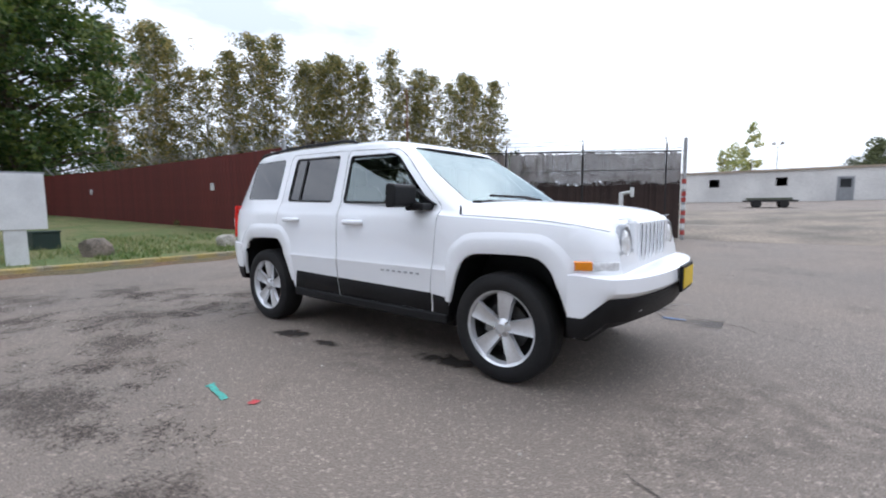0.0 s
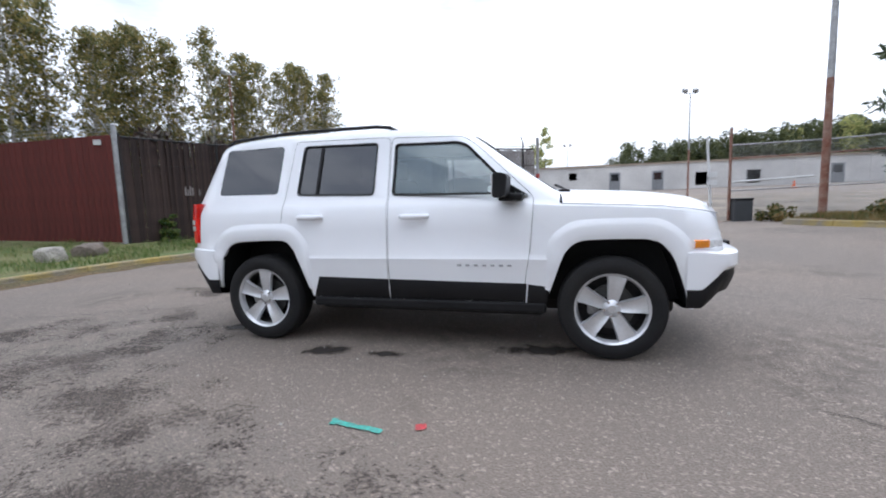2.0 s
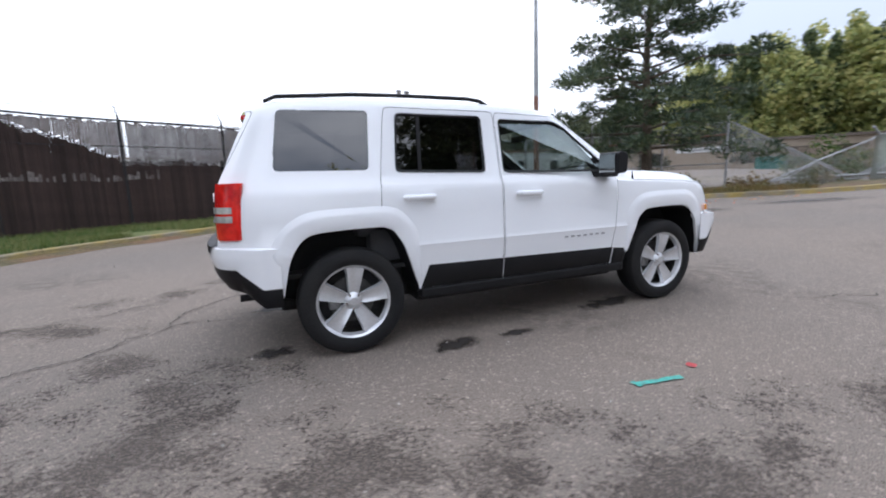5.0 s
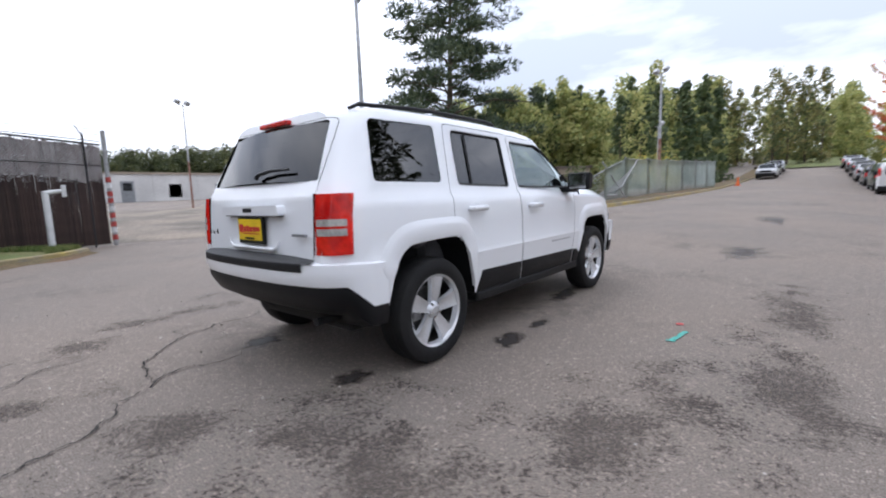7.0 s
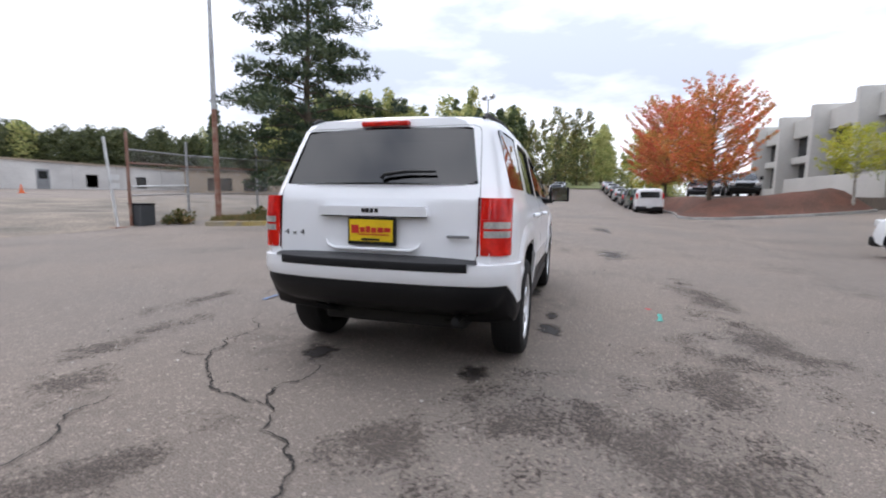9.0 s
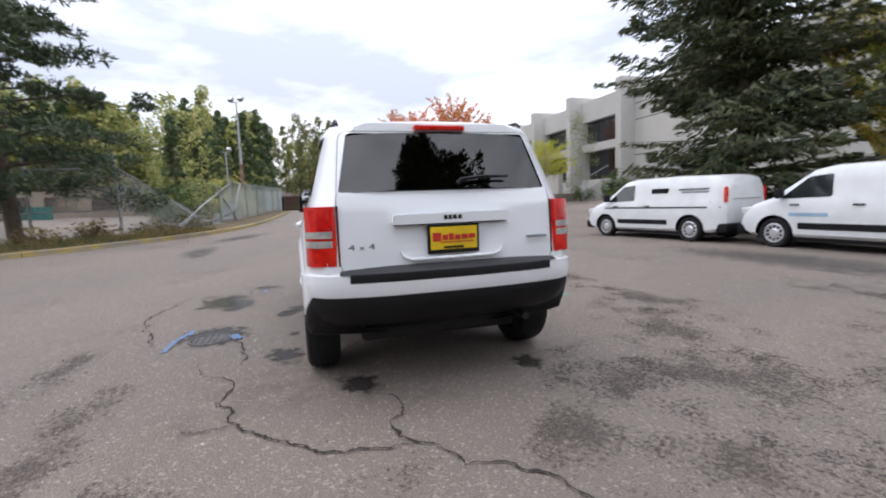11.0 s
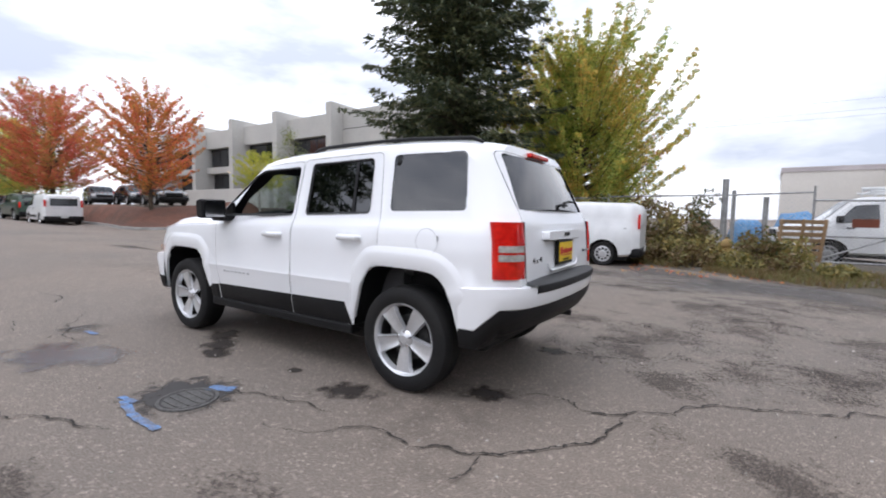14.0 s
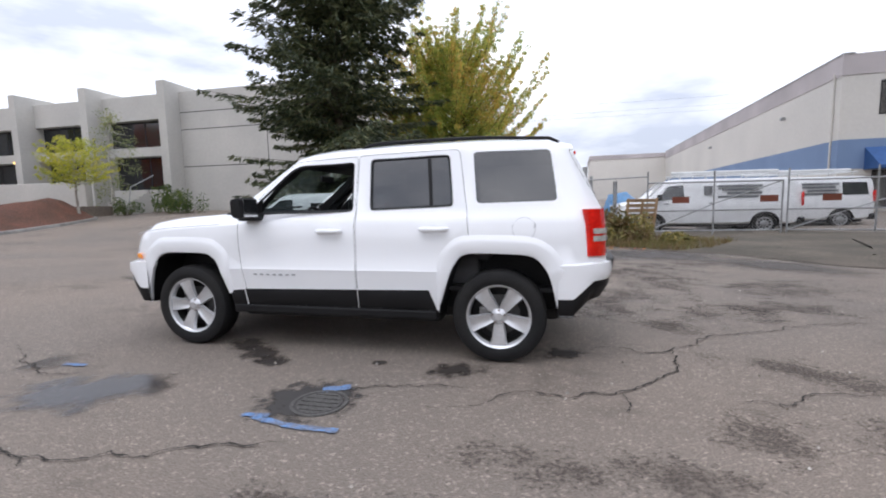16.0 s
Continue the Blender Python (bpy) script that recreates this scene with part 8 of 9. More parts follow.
# ---------------------------------------------------------------- the yard gate, hydrant, pallet
yg = thing("yard_gate", "galvanised tubular yard gate with chain-link and red plates", "gate")
for (ax, ay), (bx, by), hi in (((-4.7, -11.0), (-8.6, -11.5), 1.62), ((-8.75, -11.5), (-12.9, -10.9), 1.62)):
    za, zb = 0.04, 0.04
    for z in (0.12, 0.75, hi):
        part("rail", tubebm([(ax, ay, za + z), (bx, by, zb + z)], 0.024, 8), STEEL, yg, smooth=60)
    for t in (0, 0.5, 1):
        x, y = ax + (bx - ax) * t, ay + (by - ay) * t
        part("upright", tubebm([(x, y, za - 0.02), (x, y, za + hi + (0.35 if t < 1 else 0))], 0.026, 8), STEEL, yg, smooth=60)
    part("brace", tubebm([(ax, ay, za + 0.12), ((ax + bx) / 2, (ay + by) / 2, za + 0.95), (bx, by, za + hi)], 0.02, 6), STEEL, yg)
    chainlink(yg, (ax, ay), (bx, by), 0.12, hi, 0.10, z_of=lambda x, y: 0.04, wire=0.003)
    for t in (0.25, 0.9):
        x, y = ax + (bx - ax) * t, ay + (by - ay) * t
        part("sign_plate", boxbm(x - 0.24, x + 0.24, y + 0.03, y + 0.045, za + 0.98, za + 1.18), mat("rust_red_plate", (0.20, 0.055, 0.03), 0.7, fine_amt=0.2), yg, "rust-red blank plate")
sf = thing("side_fence", "chain-link fence with top rail among the brush", "fence")
for (ax, ay), (bx, by) in (((-2.85, -11.3), (0.5, -12.6)), ((0.5, -12.6), (4.5, -13.4)), ((-2.85, -11.3), (-4.7, -11.0))):
    chainlink(sf, (ax, ay), (bx, by), 0.1, 1.72, 0.11, z_of=lambda x, y: 0.1, wire=0.003)
    part("rail", tubebm([(ax, ay, 1.82), (bx, by, 1.86)], 0.022, 6), STEEL, sf)
for x, y, h, r in ((-2.85, -11.3, 2.25, 0.075), (-3.05, -11.35, 1.95, 0.05), (-3.75, -11.05, 1.75, 0.06), (0.5, -12.6, 1.95, 0.04), (4.5, -13.4, 1.95, 0.04)):
    part("post", tubebm([(x, y, -0.1), (x, y, h)], r, 10), STEEL, sf, "galvanised post", smooth=60)

hy = thing("fire_hydrant", "faded yellow fire hydrant in the weeds", "hydrant", at=pose(-2.95, -10.35, G(-2.95, -10.35) + 0.08))
part("barrel", lathe(bmesh.new(), [(0.15, 0), (0.15, 0.04), (0.105, 0.06), (0.105, 0.45), (0.14, 0.47), (0.14, 0.5), (0.0, 0.5)], 20, axis="z"), HYDRANT, hy, smooth=35)
part("bonnet", lathe(bmesh.new(), [(0.12, 0.5), (0.115, 0.56), (0.08, 0.62), (0.03, 0.645), (0.03, 0.69), (0, 0.69)], 20, axis="z"), HYDRANT, hy, smooth=35)
for s in (-1, 1):
    part("outlet_cap", tubebm([(s * 0.09, 0, 0.36), (s * 0.18, 0, 0.36)], 0.055, 12), HYDRANT, hy, smooth=50)
part("outlet_cap", tubebm([(0, 0.09, 0.34), (0, 0.19, 0.34)], 0.07, 12), HYDRANT, hy, smooth=50)

pal = thing("pallet", "raw wooden pallet standing on edge by the gate", "pallet", at=pose(-4.45, -10.75, 0.12, 80, 0, 20))
for k in range(7):
    part("deck_board", boxbm(-0.5, 0.5, 0.03 + 0.155 * k, 0.13 + 0.155 * k, 0.09, 0.108, bevel=0.003), WOOD, pal)
for x in (-0.48, -0.02, 0.44):
    part("bearer", boxbm(x, x + 0.04, 0.02, 1.08, 0, 0.09, bevel=0.003), WOOD, pal)

for k, (x, y, w, h) in enumerate(((-5.4, -20.5, 2.0, 1.5), (-3.6, -21.2, 1.5, 1.2))):
    bm = bmesh.new()
    bmesh.ops.create_icosphere(bm, subdivisions=3, radius=1)
    for v in bm.verts:
        n = noise.noise(v.co * 1.7 + Vector((k * 5, 0, 0)))
        v.co = Vector((v.co.x * w * 0.55, v.co.y * w * 0.45, max(-0.05, v.co.z) * h)) * (1 + 0.22 * n)
    tagged(new("tarpaulin_cover", mesh_of("tarpaulin_cover", bm, BLUE_TARP, 60)), "crumpled blue tarpaulin over a heap in the yard", "tarpaulin").location = (x, y, 0.02)


# ---------------------------------------------------------------- things on the grass verge
def boulder(x, y, w, d, h, material, seed, label, z):
    bm = bmesh.new()
    bmesh.ops.create_icosphere(bm, subdivisions=3, radius=1)
    for v in bm.verts:
        n = noise.noise(v.co * 1.1 + Vector((seed, 0, 0))) * 0.35 + noise.noise(v.co * 3.0 + Vector((seed, 5, 0))) * 0.12
        q = v.co * (1 + n)
        q = Vector([max(-0.82, min(0.82, c)) for c in q])
        v.co = Vector((q.x * w / 1.6, q.y * d / 1.6, q.z * h / 1.25))
    tagged(new("boulder", mesh_of("boulder", bm, material, 28)), label, "rock").matrix_basis = pose(x, y, z + h * 0.42, 0, 0, seed * 37)


boulder(-8.3, -0.5, 0.46, 0.36, 0.36, STONE, 3, "brown angular boulder on the grass verge", 0.12)
boulder(-8.35, 2.15, 0.42, 0.35, 0.28, STONE_PALE, 5, "pale boulder on the grass verge", 0.13)
boulder(-8.45, 2.95, 0.62, 0.42, 0.26, STONE, 8, "dark flat boulder on the grass verge", 0.13)
boulder(-9.3, 3.6, 0.4, 0.3, 0.2, STONE, 11, "small dark stone below the fence", 0.16)

sg = thing("sign_board", "white painted sign board on a thick white post", "sign", at=pose(-7.95, -1.72, 0.1, 0, 0, 80))
part("post", boxbm(-0.15, 0.15, -0.06, 0.06, 0, 0.75, bevel=0.01), SIGNWHITE, sg)
part("board", boxbm(-0.44, 0.44, -0.08, 0.04, 0.64, 1.62, bevel=0.012), SIGNWHITE, sg, "blank white board")
part("board_rim", boxbm(-0.46, 0.46, -0.07, 0.03, 1.62, 1.65, bevel=0.005), GREYINK, sg)
for k in range(3):
    part("sign_bar", boxbm(-0.3, 0.25 - 0.08 * k, 0.041, 0.044, 1.32 - 0.18 * k, 1.38 - 0.18 * k), STEEL, sg, "faint bar of unreadable writing")
cab = thing("utility_cabinet", "dark green utility cabinet on the grass", "cabinet", at=pose(-10.2, -1.0, 0.16, 0, 0, 10) @ Matrix.Diagonal((0.6, 0.6, 0.55, 1)))
part("body", boxbm(-0.4, 0.4, -0.4, 0.4, 0, 0.78, bevel=0.02), mat("dark_green_enamel", (0.012, 0.03, 0.024), 0.5), cab)
part("lid", boxbm(-0.43, 0.43, -0.43, 0.43, 0.78, 0.85, bevel=0.015), mat("dark_green_lid", (0.015, 0.036, 0.028), 0.5), cab)

pp = thing("stand_pipe", "white angled stand pipe on the grass by the fence", "pipe", at=pose(-1.45, 10.9, 0.1, 0, 0, -10))
part("upright", tubebm([(0, 0, -0.05), (0, 0, 1.35)], 0.065, 12), SIGNWHITE, pp, smooth=60)
part("arm", tubebm([(-0.02, 0, 1.32), (0.26, 0, 1.36), (0.33, 0, 1.36)], 0.05, 10), SIGNWHITE, pp, smooth=60)
part("elbow", boxbm(0.29, 0.38, -0.05, 0.05, 1.22, 1.5, bevel=0.02), SIGNWHITE, pp)

tr = thing("flat_trailer", "low dark flat trailer parked in the dirt yard", "trailer", at=pose(1.3, 37.5, G(1.3, 37.5), 0, 0, 8))
part("deck", boxbm(-1.6, 1.6, -0.8, 0.8, 0.42, 0.55, bevel=0.02), DARKMETAL, tr)
for sx in (-0.8, 0.8):
    for sy in (-0.75, 0.75):
        part("wheel", tubebm([(sx, sy - 0.1, 0.28), (sx, sy + 0.1, 0.28)], 0.28, 16), RUBBER, tr, smooth=50)
part("load", boxbm(-1.4, 1.3, -0.7, 0.7, 0.55, 0.72, bevel=0.03), mat("olive_canvas", (0.10, 0.11, 0.08), 0.9), tr)
cn = thing("traffic_cone", "orange traffic cone standing at the road edge", "traffic cone", at=pose(39.5, 2.2, G(39.5, 2.2)))
part("base", boxbm(-0.2, 0.2, -0.2, 0.2, 0, 0.04), ORANGE, cn)
part("cone", lathe(bmesh.new(), [(0.15, 0.04), (0.03, 0.7), (0, 0.7)], 16, axis="z"), ORANGE, cn, smooth=40)
copy_thing(cn, pose(19.5, 40.5, G(19.5, 40.5)))

# power lines behind the maple
ow = thing("overhead_wires", "thin power lines crossing the sky", "power line")
for k, z in enumerate((13.5, 14.2, 15.4)):
    pts = [(-60 + 12 * i, -70 + 0.6 * i, z + 0.012 * (i - 5) ** 2 * 4) for i in range(11)]
    part("wire", tubebm(pts, 0.010, 4, cap=False), DARKMETAL, ow)
for x, y in ((-60, -70), (60, -64)):
    part("utility_pole", tubebm([(x, y, -1), (x, y, 16.5)], [0.18, 0.12], 8), BARK, ow)


# ---------------------------------------------------------------- marks on the asphalt
def stain_mat(name, col, rough, soft, cell, amount=0.9, lo=0.45, hi=0.85, detail=5.0, gritty=0.5, flake=0.0):
    """A stain that fades out at its edge and breaks up into blots."""
    m = bpy.data.materials.new(name)
    m.use_nodes = True
    n, l = m.node_tree.nodes, m.node_tree.links
    b = n["Principled BSDF"]
    b.inputs["Base Color"].default_value, b.inputs["Roughness"].default_value = (*col, 1), rough
    b.inputs["Specular IOR Level"].default_value = 0.4
    tc = n.new("ShaderNodeTexCoord")
    ln = n.new("ShaderNodeVectorMath")
    ln.operation = "LENGTH"
    l.new(tc.outputs["Object"], ln.inputs[0])
    geo, no = n.new("ShaderNodeNewGeometry"), n.new("ShaderNodeTexNoise")
    no.inputs["Scale"].default_value, no.inputs["Detail"].default_value = cell, detail
    no.inputs["Roughness"].default_value = gritty
    l.new(geo.outputs["Position"], no.inputs["Vector"])
    ad = n.new("ShaderNodeMath")
    ad.operation = "MULTIPLY_ADD"
    ad.inputs[1].default_value, ad.inputs[2].default_value = soft, -0.5 * soft
    l.new(no.outputs["Fac"], ad.inputs[0])
    sm = n.new("ShaderNodeMath")
    l.new(ln.outputs["Value"], sm.inputs[0])
    l.new(ad.outputs[0], sm.inputs[1])
    if flake:   # small flakes a few centimetres across, with bare stones between them
        fl, fa = n.new("ShaderNodeTexNoise"), n.new("ShaderNodeMath")
        fl.inputs["Scale"].default_value, fl.inputs["Detail"].default_value, fl.inputs["Roughness"].default_value = 38.0, 5.0, 0.7
        l.new(geo.outputs["Position"], fl.inputs["Vector"])
        fa.operation, fa.inputs[1].default_value = "MULTIPLY_ADD", flake
        l.new(fl.outputs["Fac"], fa.inputs[0])
        l.new(sm.outputs[0], fa.inputs[2])
        sm = n.new("ShaderNodeMath")
        sm.operation, sm.inputs[1].default_value = "SUBTRACT", 0.5 * flake
        l.new(fa.outputs[0], sm.inputs[0])
    mr = n.new("ShaderNodeMapRange")
    mr.interpolation_type = "SMOOTHSTEP"
    for k, v in (("From Min", lo), ("From Max", hi), ("To Min", amount), ("To Max", 0.0)):
        mr.inputs[k].default_value = v
    l.new(sm.outputs[0], mr.inputs["Value"])
    cover = mr.outputs[0]
    if flake:   # stones show through
        gn, gr, gm = n.new("ShaderNodeTexNoise"), n.new("ShaderNodeMapRange"), n.new("ShaderNodeMath")
        gn.inputs["Scale"].default_value, gn.inputs["Detail"].default_value = 120.0, 2.0
        l.new(geo.outputs["Position"], gn.inputs["Vector"])
        for k, v in (("From Min", 0.44), ("From Max", 0.62), ("To Min", 1.0), ("To Max", 0.3)):
            gr.inputs[k].default_value = v
        l.new(gn.outputs["Fac"], gr.inputs["Value"])
        gm.operation = "MULTIPLY"
        l.new(cover, gm.inputs[0])
        l.new(gr.outputs[0], gm.inputs[1])
        cover = gm.outputs[0]
    tr, mx = n.new("ShaderNodeBsdfTransparent"), n.new("ShaderNodeMixShader")
    l.new(cover, mx.inputs[0])
    l.new(tr.outputs[0], mx.inputs[1])
    l.new(b.outputs[0], mx.inputs[2])
    l.new(mx.outputs[0], n["Material Output"].inputs["Surface"])
    return m


OIL = stain_mat("oil_stain", (0.028, 0.023, 0.021), 0.6, 1.5, 10.0, 0.8, 0.3, 0.85, 7.0)
DAMP = stain_mat("damp_patch", (0.075, 0.069, 0.066), 0.6, 1.0, 5.0, 0.6, 0.2, 0.9, 8.0)
RESEAL = stain_mat("dark_resealed_asphalt", (0.088, 0.078, 0.072), 0.75, 0.7, 2.2, 0.7, 0.25, 0.95, 6.0)
PUDDLE = stain_mat("shallow_puddle", (0.055, 0.05, 0.05), 0.16, 1.6, 4.0, 0.85, 0.35, 0.85, 8.0)
WORN = stain_mat("worn_dark_asphalt", (0.062, 0.049, 0.042), 0.85, 3.2, 2.8, 0.66, 0.02, 0.62, 6.0, 0.62, flake=3.4)
PATCH = stain_mat("tar_patch", (0.045, 0.042, 0.041), 0.7, 1.2, 12.0, 0.9)
LIFT = [0.0015]


def stain(name, x, y, rx, ry, turn, material, label):
    LIFT[0] += 0.00012
    bm = bmesh.new()
    n = 10
    g = {}
    for i in range(n + 1):
        for j in range(n + 1):
            g[i, j] = bm.verts.new((-1 + 2 * i / n, -1 + 2 * j / n, 0))
    for i in range(n):
        for j in range(n):
            bm.faces.new((g[i, j], g[i + 1, j], g[i + 1, j + 1], g[i, j + 1]))
    M = pose(x, y, 0, 0, 0, turn) @ Matrix.Diagonal((rx, ry, 1, 1))
    for v in bm.verts:
        p = M @ v.co
        v.co.z = G(p.x, p.y) + LIFT[0]
    ob = new(name, mesh_of(name, bm, material))
    ob.matrix_basis = M
    ob.visible_shadow = False
    return tagged(ob, label, "stain", kind="structure")


for x, y, a, b, t in ((-1.78, 0.55, 0.24, 0.17, 20), (-0.69, -1.0, 0.25, 0.15, 10), (-0.21, -1.0, 0.2, 0.1, 0), (0.85, -0.72, 0.42, 0.15, 10), (-1.83, -0.58, 0.2, 0.13, 0), (-1.02, 1.05, 0.28, 0.2, 20),
                      (0.85, 0.78, 0.3, 0.2, -30), (0.6, 0.95, 0.34, 0.2, -32), (0.38, 1.1, 0.24, 0.14, -25), (-0.45, 1.0, 0.1, 0.06, 0)):
    stain("oil_stain", x, y, a, b, t, OIL, "dark oil stain on the asphalt")
for x, y, a, b, t in ((2.4, 1.5, 0.7, 0.3, 10), (4.6, -1.9, 0.8, 0.4, 0), (6.5, -3.2, 0.7, 0.35, 0), (9.5, -2.0, 1.4, 0.5, 10), (10.5, 3.0, 2.2, 0.7, -20), (7.0, 3.4, 1.6, 0.5, 0), (-6.6, 4.6, 0.9, 0.3, 60)):
    stain("damp_patch", x, y, a, b, t, DAMP, "damp dark patch on the asphalt")
for x, y, a, b, t in ((-2.5, -1.6, 1.1, 0.8, 20), (-1.4, -2.1, 1.2, 0.6, 0), (-0.6, -2.6, 1.3, 0.5, 10), (-2.3, -0.9, 0.7, 0.5, 0), (-3.2, -2.6, 1.1, 0.8, 40), (-3.4, -0.9, 0.8, 0.6, 0), (-4.1, -1.2, 1.1, 0.6, 0),
                      (-3.0, -3.6, 1.4, 0.9, 0), (-4.6, -2.4, 1.2, 0.9, 0), (-2.8, -0.4, 0.6, 0.35, 0), (1.2, -2.6, 1.4, 0.4, 0), (2.9, -2.4, 1.0, 0.3, 15), (-3.4, 0.7, 0.9, 0.35, -20), (-2.9, 1.6, 0.8, 0.3, 10), (-4.0, -4.6, 1.8, 0.8, 20), (-1.6, -4.8, 1.6, 0.5, 0),
                      (-1.9, 2.1, 0.9, 0.25, 0), (-0.9, 2.6, 0.8, 0.25, 0)):
    stain("worn_patch", x, y, a, b, t, WORN, "worn dark mottled stretch of asphalt")
for x, y, a, b, t in ((-3.5, -6.2, 3.2, 1.5, 20), (0.5, -6.6, 3.5, 1.2, 0)):
    stain("damp_patch", x, y, a, b, t, DAMP, "darker resealed strip of asphalt")
for x, y, a, b, t in ((-5.5, -4.5, 1.5, 0.9, -52), (-3.9, -6.0, 1.9, 1.0, -42), (-1.8, -7.6, 2.0, 0.9, -33)):
    stain("damp_patch", x, y, a, b, t, RESEAL, "darker resealed strip of asphalt beside the verge")
stain("puddle", 1.25, 1.82, 0.74, 0.40, 20, PUDDLE, "shallow puddle drying on the asphalt")
stain("tar_patch", -0.25, 1.68, 0.42, 0.36, 15, PATCH, "dark tar patch round the manhole cover")

mh = thing("manhole_cover", "round iron manhole cover set in the asphalt", "manhole cover", at=pose(-0.34, 1.70, 0.004))
IRON = mat("cast_iron", (0.11, 0.105, 0.10), 0.6, 0.4, fine=60, fine_amt=0.4)
part("lid", lathe(bmesh.new(), [(0.0, 0.004), (0.135, 0.004), (0.14, 0.0), (0.14, -0.003)], 36, axis="z"), IRON, mh, smooth=30)
part("rim", lathe(bmesh.new(), [(0.148, -0.003), (0.15, 0.005), (0.17, 0.005), (0.174, -0.003)], 36, axis="z"), IRON, mh, smooth=30)
for k in range(5):
    part("rib", boxbm(-0.12 + 0.012 * abs(k - 2) ** 2, 0.12 - 0.012 * abs(k - 2) ** 2, -0.105 + 0.05 * k, -0.093 + 0.05 * k, 0.004, 0.009), IRON, mh)


def paint_mark(name, pts, width, material, label, seed):
    """A ragged line of spray paint through points of (x, y)."""
    LIFT[0] += 0.0003
    rnd = random.Random(seed)
    line = []
    for a, b in zip(pts, pts[1:]):
        n = max(2, int((Vector(b) - Vector(a)).length / 0.03))
        line += [tuple(Vector(a).lerp(Vector(b), k / n)) for k in range(n)]
    line.append(pts[-1])
    bm = bmesh.new()
    rows = []
    for i, (x, y) in enumerate(line):
        a, b = Vector(line[max(0, i - 1)]), Vector(line[min(len(line) - 1, i + 1)])
        d = (b - a).normalized()
        n = Vector((-d.y, d.x))
        w0, w1 = width * rnd.uniform(0.35, 0.65), width * rnd.uniform(0.35, 0.65)
        rows.append((bm.verts.new((x + n.x * w0, y + n.y * w0, G(x, y) + LIFT[0])), bm.verts.new((x - n.x * w1, y - n.y * w1, G(x, y) + LIFT[0]))))
    for a, b in zip(rows, rows[1:]):
        bm.faces.new((a[0], b[0], b[1], a[1]))
    return tagged(new(name, mesh_of(name, bm, material)), label, "paint mark", kind="structure")


TEAL = mat("teal_spray_paint", (0.06, 0.42, 0.34), 0.8, col2=(0.10, 0.30, 0.26), scale=30, fine=90, fine_amt=0.3)
PINK = mat("red_spray_paint", (0.62, 0.05, 0.06), 0.8, col2=(0.4, 0.08, 0.08), scale=30, fine=90, fine_amt=0.3)
BLUEP = mat("blue_spray_paint", (0.11, 0.22, 0.43), 0.8, col2=(0.145, 0.165, 0.22), scale=22, fine=80, fine_amt=0.4)
paint_mark("teal_mark", [(-0.09, -1.96), (0.05, -1.985), (0.19, -2.0)], 0.038, TEAL, "teal spray-painted survey line on the asphalt", 1)
paint_mark("teal_mark", [(-0.09, -1.93), (-0.08, -1.99)], 0.03, TEAL, "teal spray-painted tick on the asphalt", 2)
paint_mark("red_mark", [(0.335, -1.93), (0.385, -1.915)], 0.055, PINK, "red spray-painted dot on the asphalt", 3)
paint_mark("blue_mark", [(-0.06, 1.94), (-0.35, 1.99), (-0.60, 1.99)], 0.045, BLUEP, "faded blue spray-painted line by the manhole", 4)
paint_mark("blue_mark", [(-0.27, 1.53), (-0.43, 1.46)], 0.07, BLUEP, "faded blue spray-painted tick by the manhole", 5)
paint_mark("blue_mark", [(0.02, 1.92), (-0.14, 1.90)], 0.04, BLUEP, "faded blue spray-painted tick by the manhole", 6)
paint_mark("blue_mark", [(1.75, 1.45), (1.95, 1.47)], 0.05, BLUEP, "faded blue spray-painted tick on the asphalt", 7)

CRACK = mat("crack_gap", (0.03, 0.026, 0.023), 0.95, fine_amt=0.2)


def crack(pts, width, seed):
    """A jagged crack along points of (x, y): a narrow dark strip of uneven width."""
    rnd = random.Random(seed)
    line = [Vector(p) for p in pts]
    for it in range(4):
        nxt = [line[0]]
        for a, b in zip(line, line[1:]):
            d = b - a
            nxt.append((a + b) / 2 + Vector((-d.y, d.x)) * rnd.uniform(-0.2, 0.2))
            nxt.append(b)
        line = nxt
    bm = bmesh.new()
    rows = []
    LIFT[0] += 0.0001
    n = len(line)
    for i, p in enumerate(line):
        d = (line[min(n - 1, i + 1)] - line[max(0, i - 1)]).normalized()
        nn = Vector((-d.y, d.x))
        w = 0.74 * width * rnd.uniform(0.15, 1.0) * min(1.0, 4 * min(i + 0.3, n - 0.7 - i) / n + 0.25)
        z = G(p.x, p.y) + LIFT[0] + 0.001
        rows.append((bm.verts.new((p.x + nn.x * w, p.y + nn.y * w, z)), bm.verts.new((p.x - nn.x * w, p.y - nn.y * w, z))))
    for a, b in zip(rows, rows[1:]):
        bm.faces.new((a[0], b[0], b[1], a[1]))
    tagged(new("asphalt_crack", mesh_of("asphalt_crack", bm, CRACK)), "jagged dark crack in the asphalt", "crack", kind="structure")


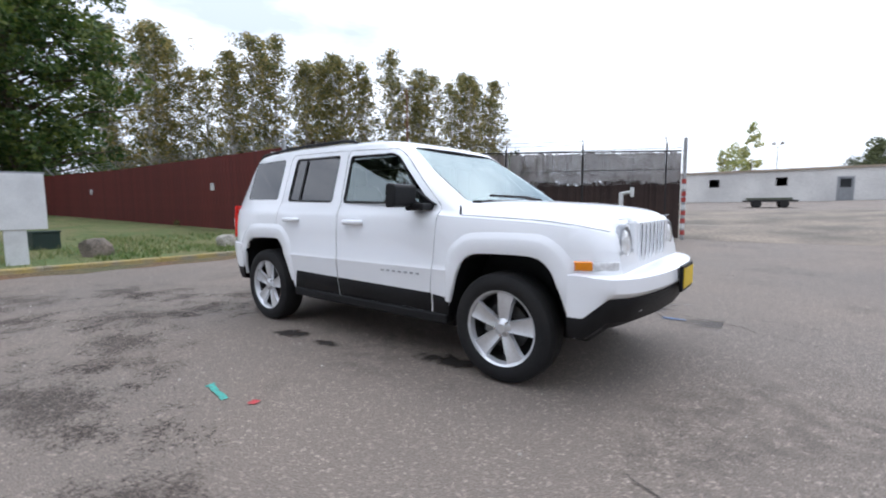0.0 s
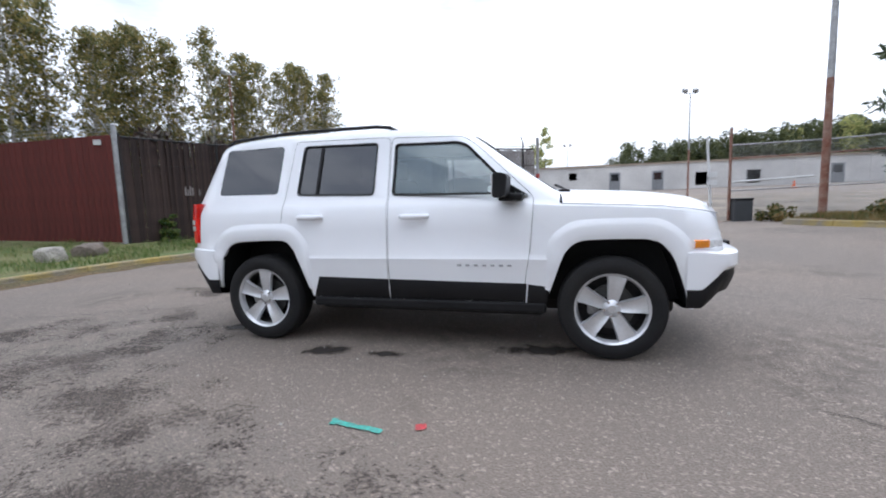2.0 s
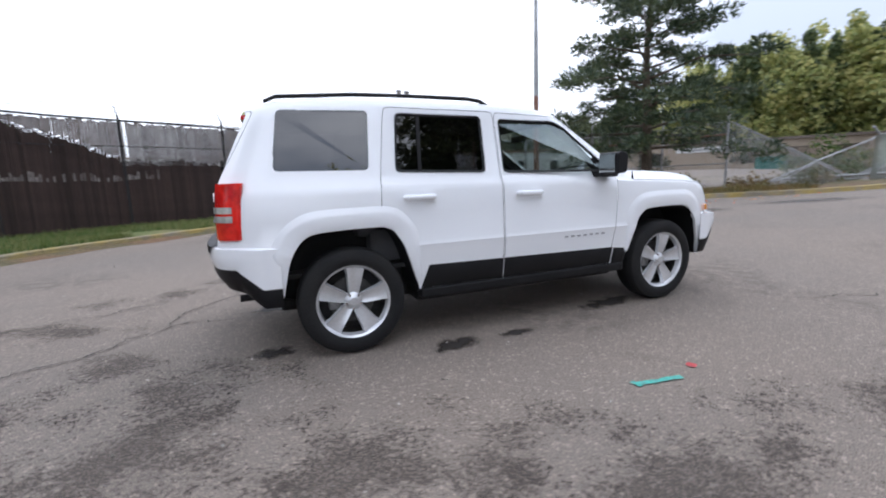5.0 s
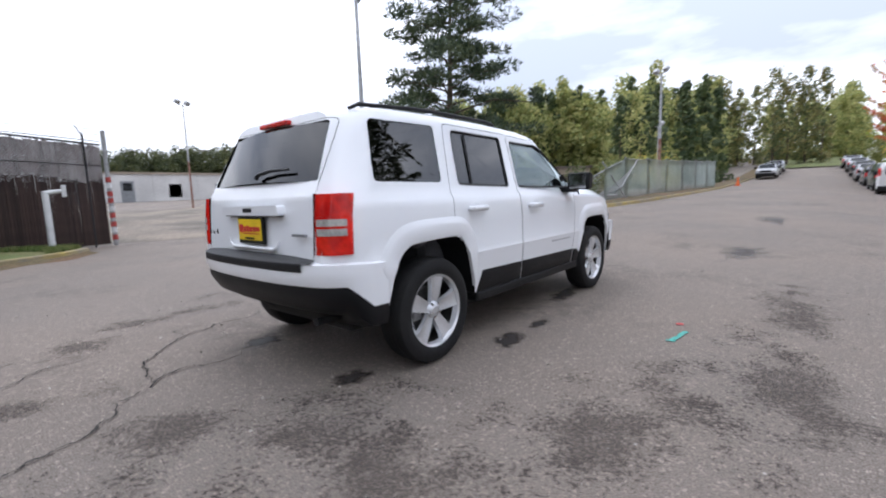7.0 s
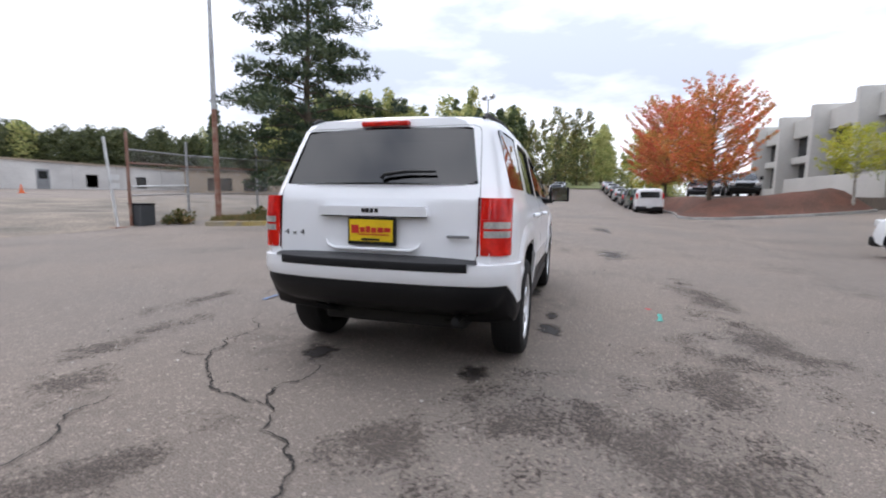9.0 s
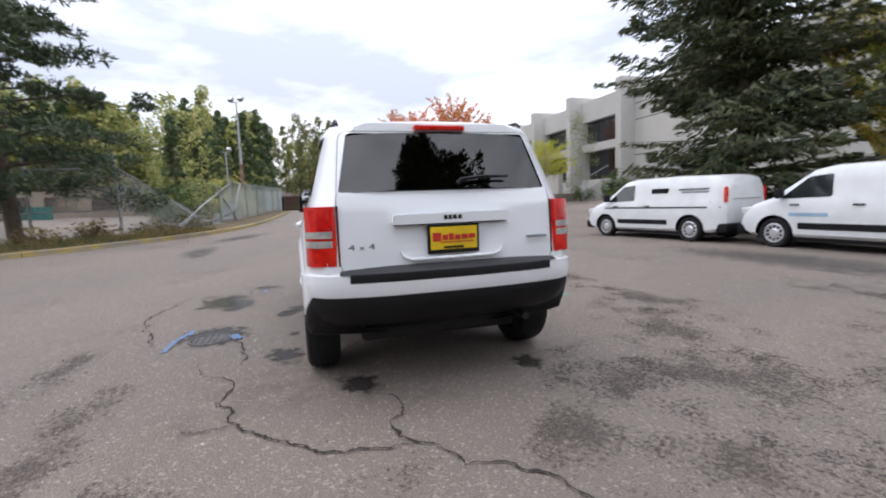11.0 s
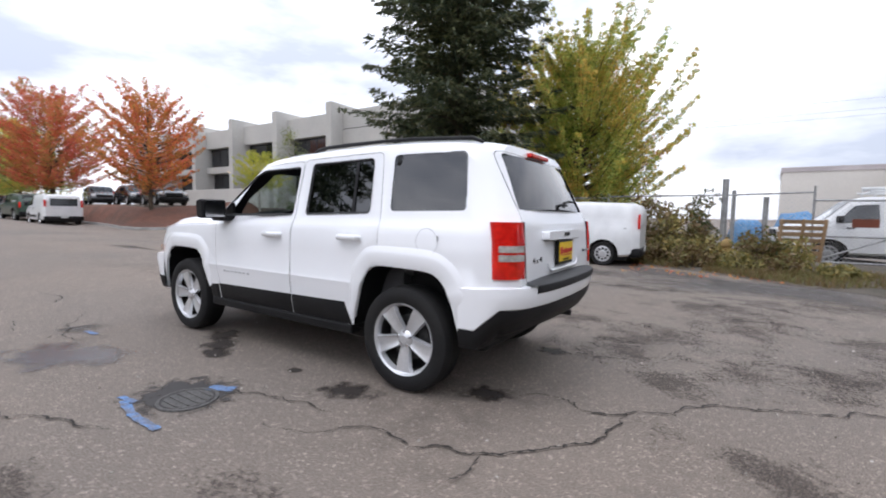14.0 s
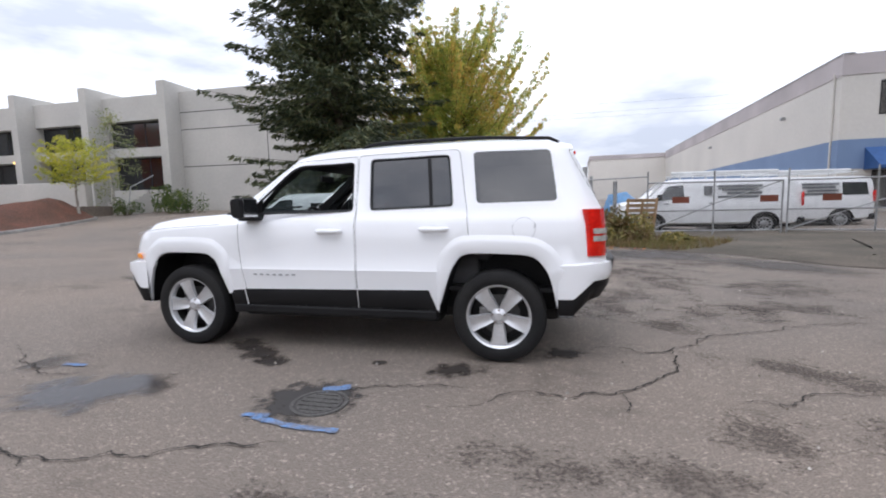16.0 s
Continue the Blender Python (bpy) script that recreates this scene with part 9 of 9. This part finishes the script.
crack([(-0.97, 1.62), (-1.37, 1.41), (-1.82, 1.35), (-2.09, 1.23), (-2.26, 1.09), (-2.41, 0.94), (-2.53, 0.77), (-2.6, 0.5), (-2.61, 0.36)], 0.013, 1)
crack([(-1.98, 0.48), (-2.2, 0.36), (-2.36, 0.46), (-2.61, 0.33), (-2.96, -0.01), (-3.23, -0.15), (-3.48, -0.29), (-4.05, -0.61), (-4.9, -0.95)], 0.014, 2)
crack([(-0.37, 1.48), (-0.63, 1.40), (-0.94, 1.33), (-1.18, 1.33)], 0.009, 3)
crack([(0.99, 2.47), (0.4, 2.38), (0.0, 2.27), (-0.4, 2.13)], 0.012, 4)
crack([(1.9, 2.3), (1.45, 2.45), (0.99, 2.47), (0.7, 2.62)], 0.012, 5)
crack([(4.51, 1.15), (3.41, 1.23), (2.62, 1.29)], 0.014, 6)
crack([(2.62, 1.29), (2.2, 1.5), (1.56, 1.60)], 0.012, 7)
crack([(-3.6, 1.0), (-3.09, 1.16), (-2.91, 1.24), (-2.72, 1.25)], 0.011, 8)
crack([(-2.1, 1.24), (-2.13, 1.38), (-2.09, 1.5)], 0.010, 10)
crack([(3.4, 1.23), (3.0, 1.7), (2.4, 1.9)], 0.009, 11)
crack([(2.2, -1.35), (3.0, -1.6), (4.0, -1.75), (5.2, -2.3)], 0.012, 12)
crack([(6.5, -5.0), (8.5, -5.6), (11, -5.2)], 0.02, 13)

# small loose stones and fallen leaves
rs = np.random.RandomState(77)
C = np.stack([rs.uniform(-7, 5, 900), rs.uniform(-6, 5, 900), np.zeros(900)], 1)
C[:, 2] = [G(a, b) + 0.006 for a, b, _ in C]
tagged(new("loose_grit", quad_mesh("loose_grit", leaf_quads(C, 0.009, rs, 0.8, flat=0.5), mat("pale_grit", (0.42, 0.39, 0.35), 0.9, island=0.4, fine_amt=0.1))), "scattered pale grit on the asphalt", "grit", kind="stuff")
C = np.concatenate([np.stack([rs.uniform(-4.5, -1.0, 260), rs.uniform(-9.6, -7.2, 260), np.zeros(260)], 1), np.stack([rs.uniform(8, 16, 160), rs.uniform(3.6, 8, 160), np.zeros(160)], 1)])
C[:, 2] = [G(a, b) + 0.03 for a, b, _ in C]
tagged(new("fallen_leaves", quad_mesh("fallen_leaves", leaf_quads(C, 0.035, rs, 0.7, flat=0.7), L_ORANGE)), "scattered fallen autumn leaves", "leaves", kind="stuff")
